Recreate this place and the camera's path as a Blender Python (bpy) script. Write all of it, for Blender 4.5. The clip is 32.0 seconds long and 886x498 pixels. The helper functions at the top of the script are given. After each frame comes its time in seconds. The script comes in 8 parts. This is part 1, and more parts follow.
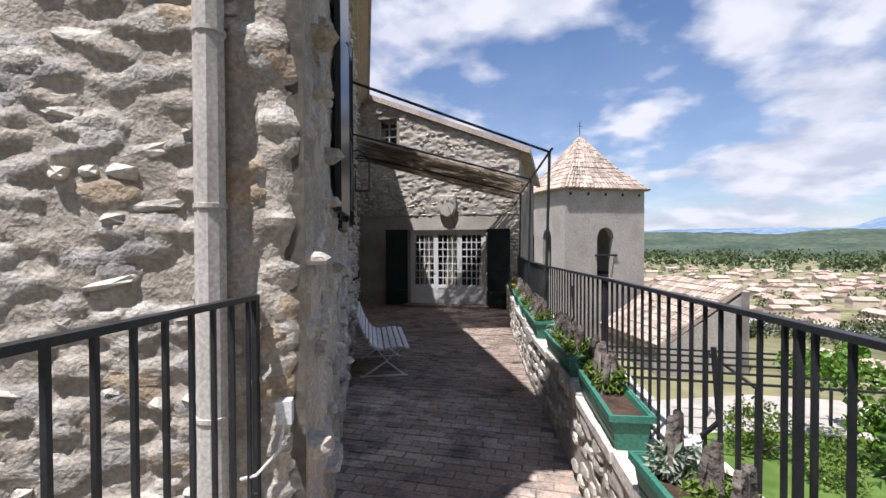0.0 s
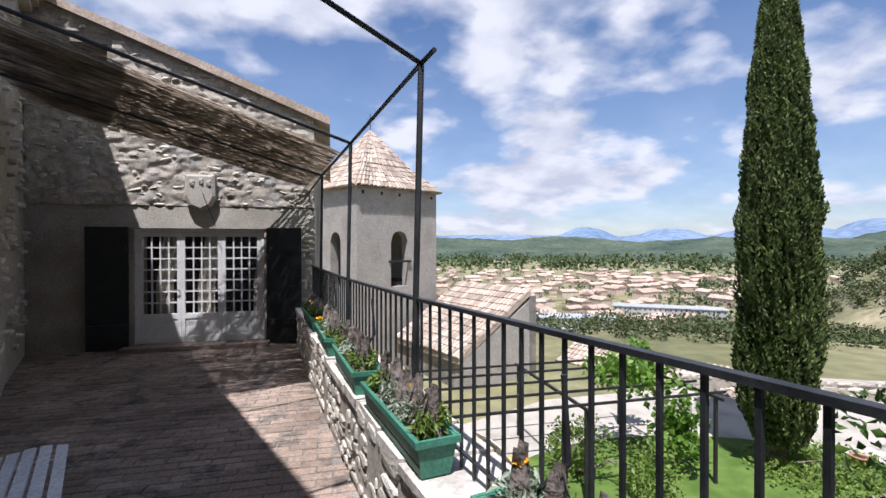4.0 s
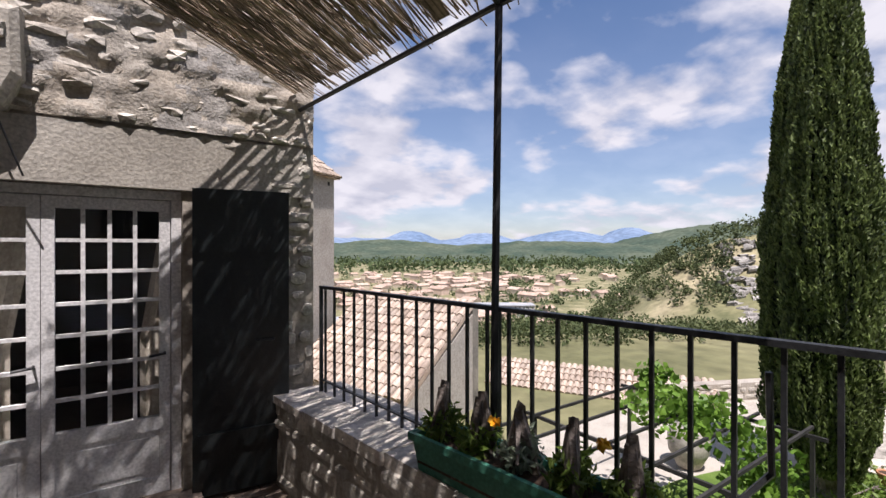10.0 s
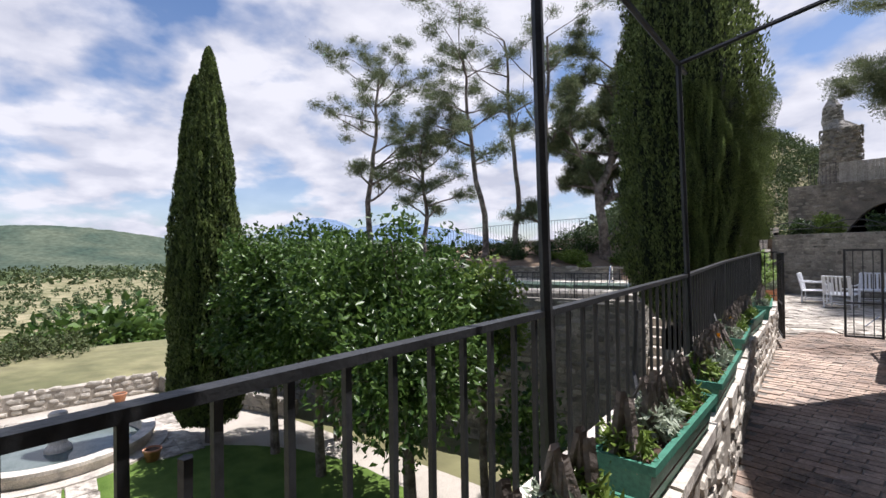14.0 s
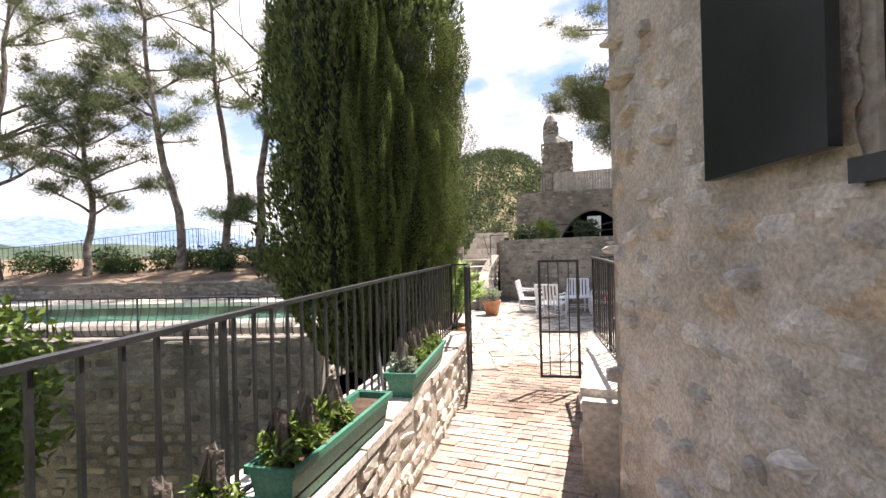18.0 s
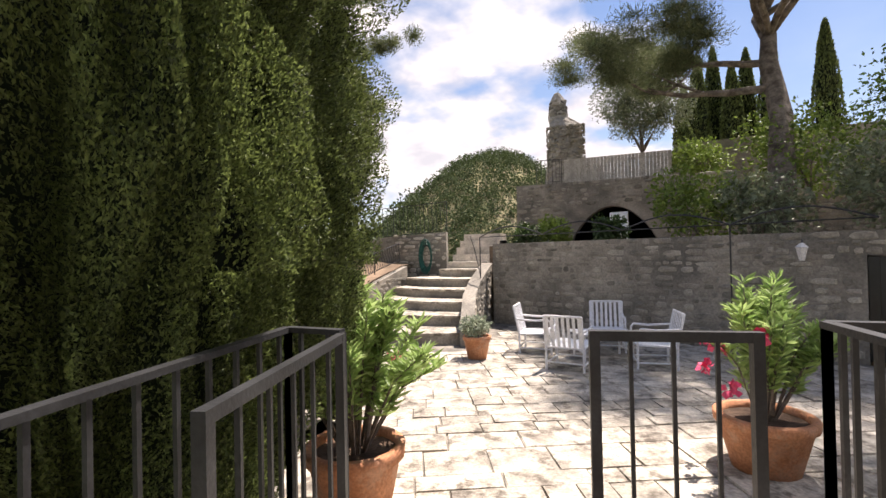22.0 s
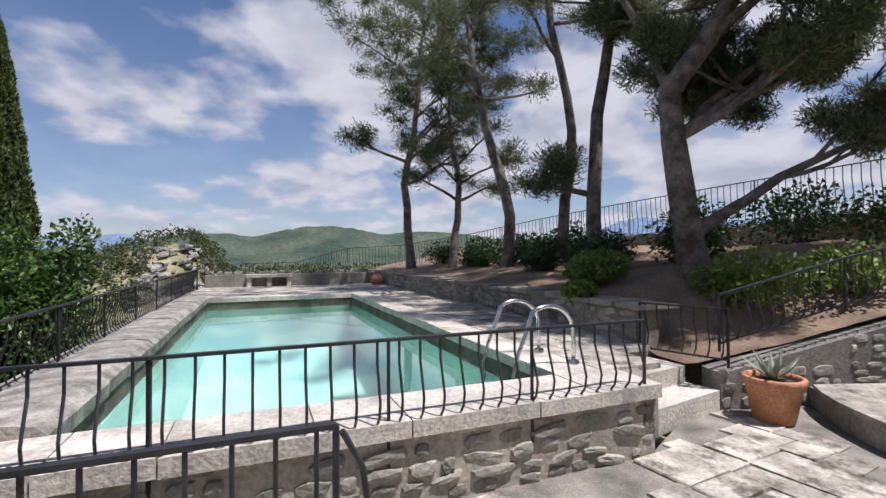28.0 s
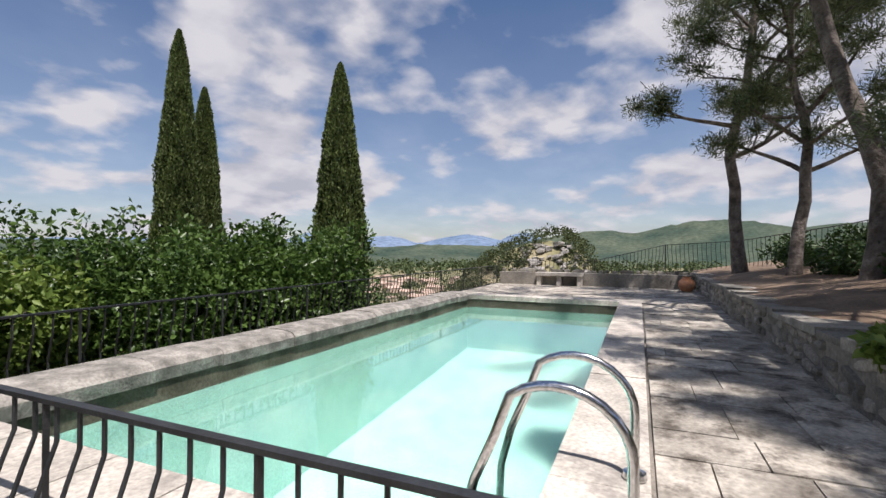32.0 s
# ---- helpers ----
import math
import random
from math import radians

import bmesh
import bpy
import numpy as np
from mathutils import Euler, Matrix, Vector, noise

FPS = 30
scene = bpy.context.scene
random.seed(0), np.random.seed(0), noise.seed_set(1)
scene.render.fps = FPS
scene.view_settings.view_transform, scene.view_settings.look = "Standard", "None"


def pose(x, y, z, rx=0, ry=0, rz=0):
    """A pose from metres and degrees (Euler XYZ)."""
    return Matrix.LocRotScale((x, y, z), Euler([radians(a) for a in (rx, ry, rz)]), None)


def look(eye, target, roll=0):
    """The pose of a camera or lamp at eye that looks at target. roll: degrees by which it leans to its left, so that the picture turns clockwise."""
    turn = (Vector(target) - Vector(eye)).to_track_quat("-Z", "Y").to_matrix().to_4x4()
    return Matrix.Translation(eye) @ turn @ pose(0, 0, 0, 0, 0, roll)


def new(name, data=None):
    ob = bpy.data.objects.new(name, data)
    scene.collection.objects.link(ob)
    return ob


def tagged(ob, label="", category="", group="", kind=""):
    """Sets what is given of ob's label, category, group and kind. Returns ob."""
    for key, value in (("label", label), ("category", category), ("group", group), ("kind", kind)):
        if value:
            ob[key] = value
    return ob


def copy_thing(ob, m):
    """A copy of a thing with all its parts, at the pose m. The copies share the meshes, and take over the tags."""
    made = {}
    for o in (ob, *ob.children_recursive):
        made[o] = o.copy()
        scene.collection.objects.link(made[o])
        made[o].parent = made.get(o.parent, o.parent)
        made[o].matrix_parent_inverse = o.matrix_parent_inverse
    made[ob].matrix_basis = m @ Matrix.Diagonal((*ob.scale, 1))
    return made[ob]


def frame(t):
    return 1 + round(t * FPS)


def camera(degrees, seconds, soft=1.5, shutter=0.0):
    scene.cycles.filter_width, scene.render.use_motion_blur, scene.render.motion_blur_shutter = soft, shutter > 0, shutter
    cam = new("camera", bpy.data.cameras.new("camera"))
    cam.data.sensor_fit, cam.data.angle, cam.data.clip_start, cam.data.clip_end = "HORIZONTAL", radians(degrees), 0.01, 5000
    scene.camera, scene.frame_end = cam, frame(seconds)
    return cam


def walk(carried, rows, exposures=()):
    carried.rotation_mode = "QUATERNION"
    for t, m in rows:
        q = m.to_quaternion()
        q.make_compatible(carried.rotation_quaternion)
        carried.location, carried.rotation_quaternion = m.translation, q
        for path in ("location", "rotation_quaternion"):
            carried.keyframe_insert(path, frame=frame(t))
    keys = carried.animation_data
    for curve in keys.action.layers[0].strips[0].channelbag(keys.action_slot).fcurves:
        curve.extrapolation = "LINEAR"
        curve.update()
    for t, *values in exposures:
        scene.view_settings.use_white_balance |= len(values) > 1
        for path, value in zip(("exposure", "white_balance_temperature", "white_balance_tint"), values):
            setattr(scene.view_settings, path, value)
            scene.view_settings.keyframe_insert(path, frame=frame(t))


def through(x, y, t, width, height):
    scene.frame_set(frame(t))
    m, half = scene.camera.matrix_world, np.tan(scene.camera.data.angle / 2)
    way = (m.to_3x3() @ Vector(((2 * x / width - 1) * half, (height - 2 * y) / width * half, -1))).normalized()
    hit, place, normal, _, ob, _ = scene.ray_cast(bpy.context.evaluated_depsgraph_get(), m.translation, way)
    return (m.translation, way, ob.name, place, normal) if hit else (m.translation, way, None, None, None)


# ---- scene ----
cam = camera(88.1, 32.0)
PATH = [
    (0, (1.84, 2.781, 1.723), (1.362, 4.723, 1.691), -0.2),
    (0.5, (1.774, 3.198, 1.721), (1.344, 5.151, 1.696), -0.1),
    (1, (1.71, 3.589, 1.718), (1.397, 5.564, 1.695), -0.2),
    (1.5, (1.631, 3.991, 1.709), (1.461, 5.983, 1.687), -0.3),
    (2, (1.526, 4.363, 1.712), (1.496, 6.362, 1.69), -0.1),
    (2.5, (1.466, 4.756, 1.718), (1.568, 6.753, 1.698), -0.1),
    (3, (1.398, 5.109, 1.712), (1.64, 7.094, 1.696), -0.1),
    (3.5, (1.322, 5.518, 1.73), (1.704, 7.482, 1.714), -0.1),
    (4, (1.234, 5.91, 1.733), (1.709, 7.853, 1.718), -0.1),
    (4.5, (1.128, 6.319, 1.744), (1.662, 8.246, 1.733), -0.0),
    (6.5, (0.671, 8.06, 1.716), (1.359, 9.937, 1.705), 0.1),
    (7, (0.543, 8.483, 1.709), (1.257, 10.352, 1.7), 0.1),
    (7.5, (0.388, 8.927, 1.696), (1.15, 10.776, 1.688), 0.0),
    (8, (0.238, 9.388, 1.692), (1.061, 11.211, 1.683), 0.1),
    (8.5, (0.062, 9.855, 1.682), (0.953, 11.646, 1.676), 0.1),
    (9, (-0.082, 10.293, 1.662), (0.878, 12.047, 1.658), 0.0),
    (9.5, (-0.181, 10.725, 1.648), (0.85, 12.439, 1.645), -0.2),
    (10, (-0.258, 11.162, 1.657), (0.894, 12.797, 1.654), -0.0),
    (10.5, (-0.288, 11.55, 1.638), (1.034, 13.05, 1.637), -0.1),
    (11, (-0.228, 11.906, 1.626), (1.286, 13.213, 1.633), -0.4),
    (11.5, (-0.148, 12.135, 1.62), (1.6, 13.106, 1.626), -0.4),
    (12, (0.026, 12.311, 1.61), (1.965, 12.801, 1.615), -0.3),
    (12.5, (0.199, 12.345, 1.608), (2.199, 12.311, 1.616), -0.3),
    (13, (0.42, 12.18, 1.591), (2.34, 11.619, 1.607), -0.5),
    (13.5, (0.475, 12.138, 1.583), (2.207, 11.138, 1.594), -0.5),
    (14, (0.517, 11.858, 1.595), (2.018, 10.536, 1.605), -0.8),
    (14.5, (0.597, 11.349, 1.577), (1.882, 9.817, 1.586), -0.9),
    (15, (0.572, 10.871, 1.568), (1.688, 9.212, 1.582), -1.0),
    (15.5, (0.559, 10.343, 1.583), (1.546, 8.603, 1.594), -1.0),
    (17.5, (0.682, 8.145, 1.648), (1.454, 6.3, 1.662), -1.3),
    (18, (0.731, 7.704, 1.674), (1.497, 5.857, 1.684), -1.4),
    (18.5, (0.818, 7.251, 1.696), (1.566, 5.397, 1.704), -1.3),
    (19, (0.898, 6.763, 1.732), (1.637, 4.905, 1.738), -1.3),
    (19.5, (1.033, 6.18, 1.731), (1.766, 4.319, 1.742), -1.3),
    (20, (1.155, 5.64, 1.73), (1.876, 3.775, 1.744), -1.3),
    (20.5, (1.297, 5.086, 1.751), (2.008, 3.217, 1.765), -1.2),
    (21, (1.437, 4.59, 1.761), (2.143, 2.719, 1.775), -1.1),
    (21.5, (1.538, 4.133, 1.776), (2.265, 2.27, 1.794), -1.3),
    (22, (1.659, 3.644, 1.779), (2.428, 1.797, 1.799), -1.2),
    (22.5, (1.775, 3.192, 1.767), (2.604, 1.372, 1.796), -1.4),
    (23, (1.892, 2.81, 1.772), (2.79, 1.023, 1.8), -1.2),
    (23.5, (2.023, 2.411, 1.789), (2.97, 0.649, 1.822), -1.3),
    (24, (2.122, 2.065, 1.762), (3.122, 0.333, 1.797), -1.4),
    (24.5, (2.22, 1.779, 1.709), (3.294, 0.091, 1.74), -1.3),
    (26.5, (2.537, 0.034, 1.491), (4.188, -1.095, 1.505), -1.3),
    (27, (2.781, -0.298, 1.514), (4.599, -1.132, 1.532), -0.9),
    (27.5, (3.019, -0.529, 1.527), (4.964, -0.994, 1.553), -0.5),
    (28, (3.308, -0.815, 1.527), (5.307, -0.895, 1.555), -0.3),
    (28.5, (3.642, -1.152, 1.514), (5.624, -0.885, 1.544), -0.2),
    (29, (3.902, -1.411, 1.529), (5.831, -0.882, 1.56), -0.0),
    (29.5, (4.214, -1.665, 1.539), (6.074, -0.93, 1.57), 0.2),
    (30, (4.572, -1.929, 1.554), (6.356, -1.026, 1.583), -0.1),
    (30.5, (4.906, -2.226, 1.548), (6.618, -1.193, 1.574), 0.2),
    (31, (5.222, -2.497, 1.554), (6.853, -1.34, 1.575), 0.3),
    (31.5, (5.546, -2.677, 1.567), (7.09, -1.405, 1.582), 0.2),
    (32, (5.851, -2.769, 1.563), (7.313, -1.404, 1.575), 0.4),
]
EXPOSURE = [(0, 0.3, 5900, 17), (2, 0.14, 5750, 17), (4.5, 0.30, 5850, 17), (7, 0.18, 6050, 19), (10, 0.22, 6200, 21), (11.5, 0.08, 6050, 19), (14, 0.3, 6050, 18), (15.5, 0.75, 6500, 19), (17.5, 1.2, 6850, 20), (20.5, 1.0, 6850, 21), (22, 0.75, 6950, 20), (24.5, 0.52, 7050, 17), (27, -0.12, 5950, 18), (32, -0.08, 6300, 18)]
walk(cam, [(t, look(eye, target, roll)) for t, eye, target, roll in PATH], EXPOSURE)

# ---- world, sun, exposure ----
SUN = Vector((-0.17, -0.36, 1.0)).normalized()
elev, azim = math.asin(SUN.z), math.atan2(SUN.x, SUN.y)
world = bpy.data.worlds.new("sky")
scene.world = world
world.use_nodes = True


def build_sky():
    nt = world.node_tree
    nt.nodes.clear()
    n, L = nt.nodes.new, nt.links.new
    sky = n("ShaderNodeTexSky")
    sky.sky_type, sky.sun_disc, sky.sun_elevation, sky.sun_rotation = "NISHITA", False, elev, azim
    sky.air_density, sky.dust_density, sky.ozone_density = 1.0, 0.4, 2.6
    tc, sep = n("ShaderNodeTexCoord"), n("ShaderNodeSeparateXYZ")
    L(tc.outputs["Generated"], sep.inputs[0])
    zc = n("ShaderNodeMath"); zc.operation = "MAXIMUM"; zc.inputs[1].default_value = 0.0
    L(sep.outputs[2], zc.inputs[0])
    za = n("ShaderNodeMath"); za.operation = "ADD"; za.inputs[1].default_value = 0.30
    L(zc.outputs[0], za.inputs[0])
    dv = n("ShaderNodeVectorMath"); dv.operation = "DIVIDE"
    L(tc.outputs["Generated"], dv.inputs[0]); 
    cb = n("ShaderNodeCombineXYZ"); cb.inputs[2].default_value = 1.0
    L(za.outputs[0], cb.inputs[0]); L(za.outputs[0], cb.inputs[1])
    L(cb.outputs[0], dv.inputs[1])
    big, fine = n("ShaderNodeTexNoise"), n("ShaderNodeTexNoise")
    for tex, sc, de, di in ((big, 1.5, 4.0, 0.1), (fine, 4.6, 10.0, 0.12)):
        tex.inputs["Scale"].default_value, tex.inputs["Detail"].default_value, tex.inputs["Distortion"].default_value = sc, de, di
        L(dv.outputs[0], tex.inputs["Vector"])
    add = n("ShaderNodeMath"); add.operation = "MULTIPLY_ADD"; add.inputs[1].default_value = 0.45
    L(fine.outputs["Fac"], add.inputs[0]); L(big.outputs["Fac"], add.inputs[2])
    ramp = n("ShaderNodeValToRGB")
    ramp.color_ramp.elements[0].position, ramp.color_ramp.elements[1].position = 0.69, 0.83
    L(add.outputs[0], ramp.inputs[0])
    low = n("ShaderNodeMapRange"); low.inputs[1].default_value, low.inputs[2].default_value, low.inputs[3].default_value, low.inputs[4].default_value = 0.0, 0.5, 0.34, 0.0
    L(sep.outputs[2], low.inputs[0])
    mx = n("ShaderNodeMath"); mx.operation = "ADD"; mx.use_clamp = True
    L(ramp.outputs[0], mx.inputs[0]); L(low.outputs[0], mx.inputs[1])
    shade = n("ShaderNodeValToRGB")
    shade.color_ramp.elements[0].color, shade.color_ramp.elements[1].color = (7.4, 7.7, 8.4, 1), (10.8, 10.8, 10.8, 1)
    shade.color_ramp.elements[0].position, shade.color_ramp.elements[1].position = 0.38, 0.62
    L(fine.outputs["Fac"], shade.inputs[0])
    mix = n("ShaderNodeMixRGB")
    hs = n("ShaderNodeHueSaturation"); hs.inputs["Saturation"].default_value, hs.inputs["Value"].default_value = 1.08, 1.5
    L(sky.outputs[0], hs.inputs["Color"])
    L(mx.outputs[0], mix.inputs[0]); L(hs.outputs[0], mix.inputs[1]); L(shade.outputs[0], mix.inputs[2])
    bg, out = n("ShaderNodeBackground"), n("ShaderNodeOutputWorld")
    bg.inputs["Strength"].default_value = SKY
    L(mix.outputs[0], bg.inputs[0]); L(bg.outputs[0], out.inputs[0])


SKY = 0.068
build_sky()
sun = new("sun", bpy.data.lights.new("sun", "SUN"))
sun.data.energy, sun.data.angle, sun.data.color = 6.4, radians(0.53), (1.0, 0.95, 0.87)
sun.matrix_world = look((0, 0, 60), Vector((0, 0, 60)) - SUN)

# ---- materials ----


def mat(name, c1, c2, scale=3.0, rough=0.85, bump=0.3, fine=40.0, c3=None, spots=0.0, spot=(0.05, 0.05, 0.045), metal=0.0, vary=0.0, island=0.0, spec=0.3, dist=0.02, stain=1.2, cells=0.0):
    """Noise-mixed surface in world space: broad patches, fine grain, optional dark stains."""
    m = bpy.data.materials.new(name)
    m.use_nodes = True
    nt = m.node_tree
    n, L = nt.nodes.new, nt.links.new
    b = nt.nodes["Principled BSDF"]
    geo = n("ShaderNodeNewGeometry")
    pos = geo.outputs["Position"]
    a, f = n("ShaderNodeTexNoise"), n("ShaderNodeTexNoise")
    a.inputs["Scale"].default_value, a.inputs["Detail"].default_value = scale, 6.0
    f.inputs["Scale"].default_value, f.inputs["Detail"].default_value = fine, 5.0
    L(pos, a.inputs["Vector"]); L(pos, f.inputs["Vector"])
    r = n("ShaderNodeValToRGB")
    e = r.color_ramp.elements
    e[0].position, e[1].position = 0.34, 0.66
    e[0].color, e[1].color = (*c1, 1), (*c2, 1)
    if c3:
        x = e.new(0.5)
        x.color = (*c3, 1)
    L(a.outputs["Fac"], r.inputs[0])
    col = r.outputs[0]
    g = n("ShaderNodeMapRange")
    g.inputs[1].default_value, g.inputs[2].default_value, g.inputs[3].default_value, g.inputs[4].default_value = 0.3, 0.7, 0.72, 1.2
    L(f.outputs["Fac"], g.inputs[0])
    mul = n("ShaderNodeMixRGB"); mul.blend_type = "MULTIPLY"; mul.inputs[0].default_value = 1.0
    L(col, mul.inputs[1]); L(g.outputs[0], mul.inputs[2])
    col = mul.outputs[0]
    if spots:
        s = n("ShaderNodeTexNoise"); s.inputs["Scale"].default_value, s.inputs["Detail"].default_value, s.inputs["Roughness"].default_value = stain, 9.0, 0.72
        L(pos, s.inputs["Vector"])
        sr = n("ShaderNodeMapRange"); sr.inputs[1].default_value, sr.inputs[2].default_value = 0.50, 0.62
        sr.inputs[3].default_value, sr.inputs[4].default_value = 0.0, spots
        L(s.outputs["Fac"], sr.inputs[0])
        sm = n("ShaderNodeMixRGB"); sm.inputs[2].default_value = (*spot, 1)
        L(sr.outputs[0], sm.inputs[0]); L(col, sm.inputs[1])
        col = sm.outputs[0]
    if cells:
        vo, mp = n("ShaderNodeTexVoronoi"), n("ShaderNodeMapping")
        mp.inputs["Scale"].default_value = (cells, cells, cells * 1.9)
        L(pos, mp.inputs["Vector"]); L(mp.outputs[0], vo.inputs["Vector"])
        vo.inputs["Scale"].default_value = 1.0
        sp = n("ShaderNodeSeparateColor")
        L(vo.outputs["Color"], sp.inputs[0])
        cr = n("ShaderNodeMapRange"); cr.inputs[3].default_value, cr.inputs[4].default_value = 0.88, 1.12
        L(sp.outputs[0], cr.inputs[0])
        cm = n("ShaderNodeMixRGB"); cm.blend_type = "MULTIPLY"; cm.inputs[0].default_value = 1.0
        L(col, cm.inputs[1]); L(cr.outputs[0], cm.inputs[2])
        col = cm.outputs[0]
    if vary or island:
        src = n("ShaderNodeObjectInfo").outputs["Random"] if vary else geo.outputs["Random Per Island"]
        v = n("ShaderNodeMapRange"); v.inputs[3].default_value, v.inputs[4].default_value = 1 - (vary or island), 1 + (vary or island)
        L(src, v.inputs[0])
        vm = n("ShaderNodeMixRGB"); vm.blend_type = "MULTIPLY"; vm.inputs[0].default_value = 1.0
        L(col, vm.inputs[1]); L(v.outputs[0], vm.inputs[2])
        col = vm.outputs[0]
    L(col, b.inputs["Base Color"])
    b.inputs["Roughness"].default_value, b.inputs["Metallic"].default_value, b.inputs["Specular IOR Level"].default_value = rough, metal, spec
    if bump:
        ad = n("ShaderNodeMath"); ad.operation = "MULTIPLY_ADD"; ad.inputs[1].default_value = 0.5
        L(f.outputs["Fac"], ad.inputs[0]); L(a.outputs["Fac"], ad.inputs[2])
        bp = n("ShaderNodeBump"); bp.inputs["Strength"].default_value, bp.inputs["Distance"].default_value = bump, dist
        L(ad.outputs[0], bp.inputs["Height"]); L(bp.outputs[0], b.inputs["Normal"])
    return m


def leaf_mat(name, c1, c2, through=0.25, rough=0.55, big=0.8):
    m = bpy.data.materials.new(name)
    m.use_nodes = True
    nt = m.node_tree
    n, L = nt.nodes.new, nt.links.new
    nt.nodes.clear()
    geo, r = n("ShaderNodeNewGeometry"), n("ShaderNodeValToRGB")
    no = n("ShaderNodeTexNoise"); no.inputs["Scale"].default_value = big
    L(geo.outputs["Position"], no.inputs["Vector"])
    ad = n("ShaderNodeMath"); ad.operation = "MULTIPLY_ADD"; ad.inputs[1].default_value = 0.55
    L(geo.outputs["Random Per Island"], ad.inputs[0])
    hf = n("ShaderNodeMath"); hf.operation = "MULTIPLY"; hf.inputs[1].default_value = 0.45
    L(no.outputs["Fac"], hf.inputs[0]); L(hf.outputs[0], ad.inputs[2])
    r.color_ramp.elements[0].color, r.color_ramp.elements[1].color = (*c1, 1), (*c2, 1)
    r.color_ramp.elements[0].position, r.color_ramp.elements[1].position = 0.15, 0.85
    L(ad.outputs[0], r.inputs[0])
    d, t, o, x = n("ShaderNodeBsdfPrincipled"), n("ShaderNodeBsdfTranslucent"), n("ShaderNodeOutputMaterial"), n("ShaderNodeMixShader")
    d.inputs["Roughness"].default_value, d.inputs["Specular IOR Level"].default_value = rough, 0.35
    x.inputs[0].default_value = through
    L(r.outputs[0], d.inputs["Base Color"]); L(r.outputs[0], t.inputs["Color"])
    L(d.outputs[0], x.inputs[1]); L(t.outputs[0], x.inputs[2]); L(x.outputs[0], o.inputs[0])
    return m


MORTAR = mat("lime_mortar", (0.30, 0.265, 0.215), (0.47, 0.425, 0.355), 1.6, 0.95, 0.6, 30, spots=0.35, spot=(0.20, 0.19, 0.17))
STONE = mat("rubble_stone", (0.42, 0.38, 0.32), (0.62, 0.58, 0.50), 5.0, 0.9, 0.7, 45, vary=0.25, spots=0.25, spot=(0.22, 0.21, 0.19), stain=3.0)
STONE_J = mat("rubble_stone_far", (0.40, 0.36, 0.30), (0.60, 0.56, 0.48), 5.0, 0.9, 0.7, 45, island=0.28, spots=0.25, spot=(0.2, 0.19, 0.17), stain=3.0)
OLDWALL = mat("weathered_wall", (0.16, 0.15, 0.13), (0.36, 0.33, 0.28), 1.1, 0.95, 0.7, 25, spots=0.5, spot=(0.10, 0.10, 0.09))
OLDSTONE = mat("weathered_stone", (0.18, 0.17, 0.145), (0.40, 0.37, 0.31), 4.0, 0.95, 0.7, 40, island=0.35, spots=0.4, spot=(0.10, 0.10, 0.09), stain=2.0)
PAVE = mat("limestone_slab", (0.27, 0.245, 0.205), (0.56, 0.515, 0.435), 4.2, 0.85, 0.6, 34, vary=0.20, spots=0.92, spot=(0.10, 0.085, 0.068), stain=3.6)
PAVE_J = mat("limestone_slab_far", (0.27, 0.245, 0.205), (0.56, 0.515, 0.435), 4.2, 0.85, 0.6, 34, island=0.20, spots=0.92, spot=(0.10, 0.085, 0.068), stain=3.6)
ROUGH = mat("rough_masonry", (0.37, 0.33, 0.27), (0.56, 0.505, 0.42), 1.7, 0.95, 0.6, 50, c3=(0.48, 0.425, 0.35), spots=0.5, spot=(0.22, 0.19, 0.155), stain=2.6, dist=0.03)
FACES = [mat(n_, tuple(q * 0.60 for q in c), tuple(q * 0.92 for q in c), 6.0, 0.92, 0.8, 60, spots=0.45, spot=tuple(q * 0.42 for q in c), stain=5.0) for n_, c in (("cream_field_stone", (0.64, 0.585, 0.49)), ("pale_field_stone", (0.70, 0.65, 0.565)), ("grey_field_stone", (0.50, 0.47, 0.42)), ("light_field_stone", (0.68, 0.63, 0.54)), ("buff_field_stone", (0.60, 0.53, 0.43)), ("dull_field_stone", (0.55, 0.50, 0.42)), ("ochre_field_stone", (0.58, 0.46, 0.32)))]
COPE = mat("coping_stone", (0.45, 0.42, 0.36), (0.66, 0.60, 0.52), 2.5, 0.85, 0.6, 40, spots=0.6, spot=(0.22, 0.20, 0.18), stain=2.4, vary=0.12)
COPE_OLD = mat("weathered_coping", (0.17, 0.16, 0.14), (0.40, 0.375, 0.33), 5.0, 0.9, 0.8, 45, spots=0.6, spot=(0.10, 0.10, 0.085), stain=4.0, vary=0.12)
JOINT = mat("paving_joint", (0.12, 0.115, 0.10), (0.30, 0.27, 0.23), 3.0, 0.95, 0.5, 60)
BRICK = mat("terrace_brick", (0.21, 0.155, 0.12), (0.40, 0.315, 0.25), 1.3, 0.9, 0.6, 40, island=0.2, spots=0.85, spot=(0.075, 0.068, 0.062), stain=2.6)
PLASTER = mat("rough_render", (0.36, 0.32, 0.255), (0.51, 0.46, 0.375), 1.2, 0.95, 0.9, 22, spots=0.5, spot=(0.22, 0.205, 0.175), dist=0.03)
LINTEL = mat("dressed_limestone", (0.36, 0.33, 0.275), (0.50, 0.465, 0.40), 1.5, 0.9, 0.5, 50, spots=0.3, spot=(0.25, 0.24, 0.22))
IRON = mat("black_iron", (0.012, 0.013, 0.014), (0.03, 0.032, 0.034), 6.0, 0.5, 0.2, 80, spec=0.5)
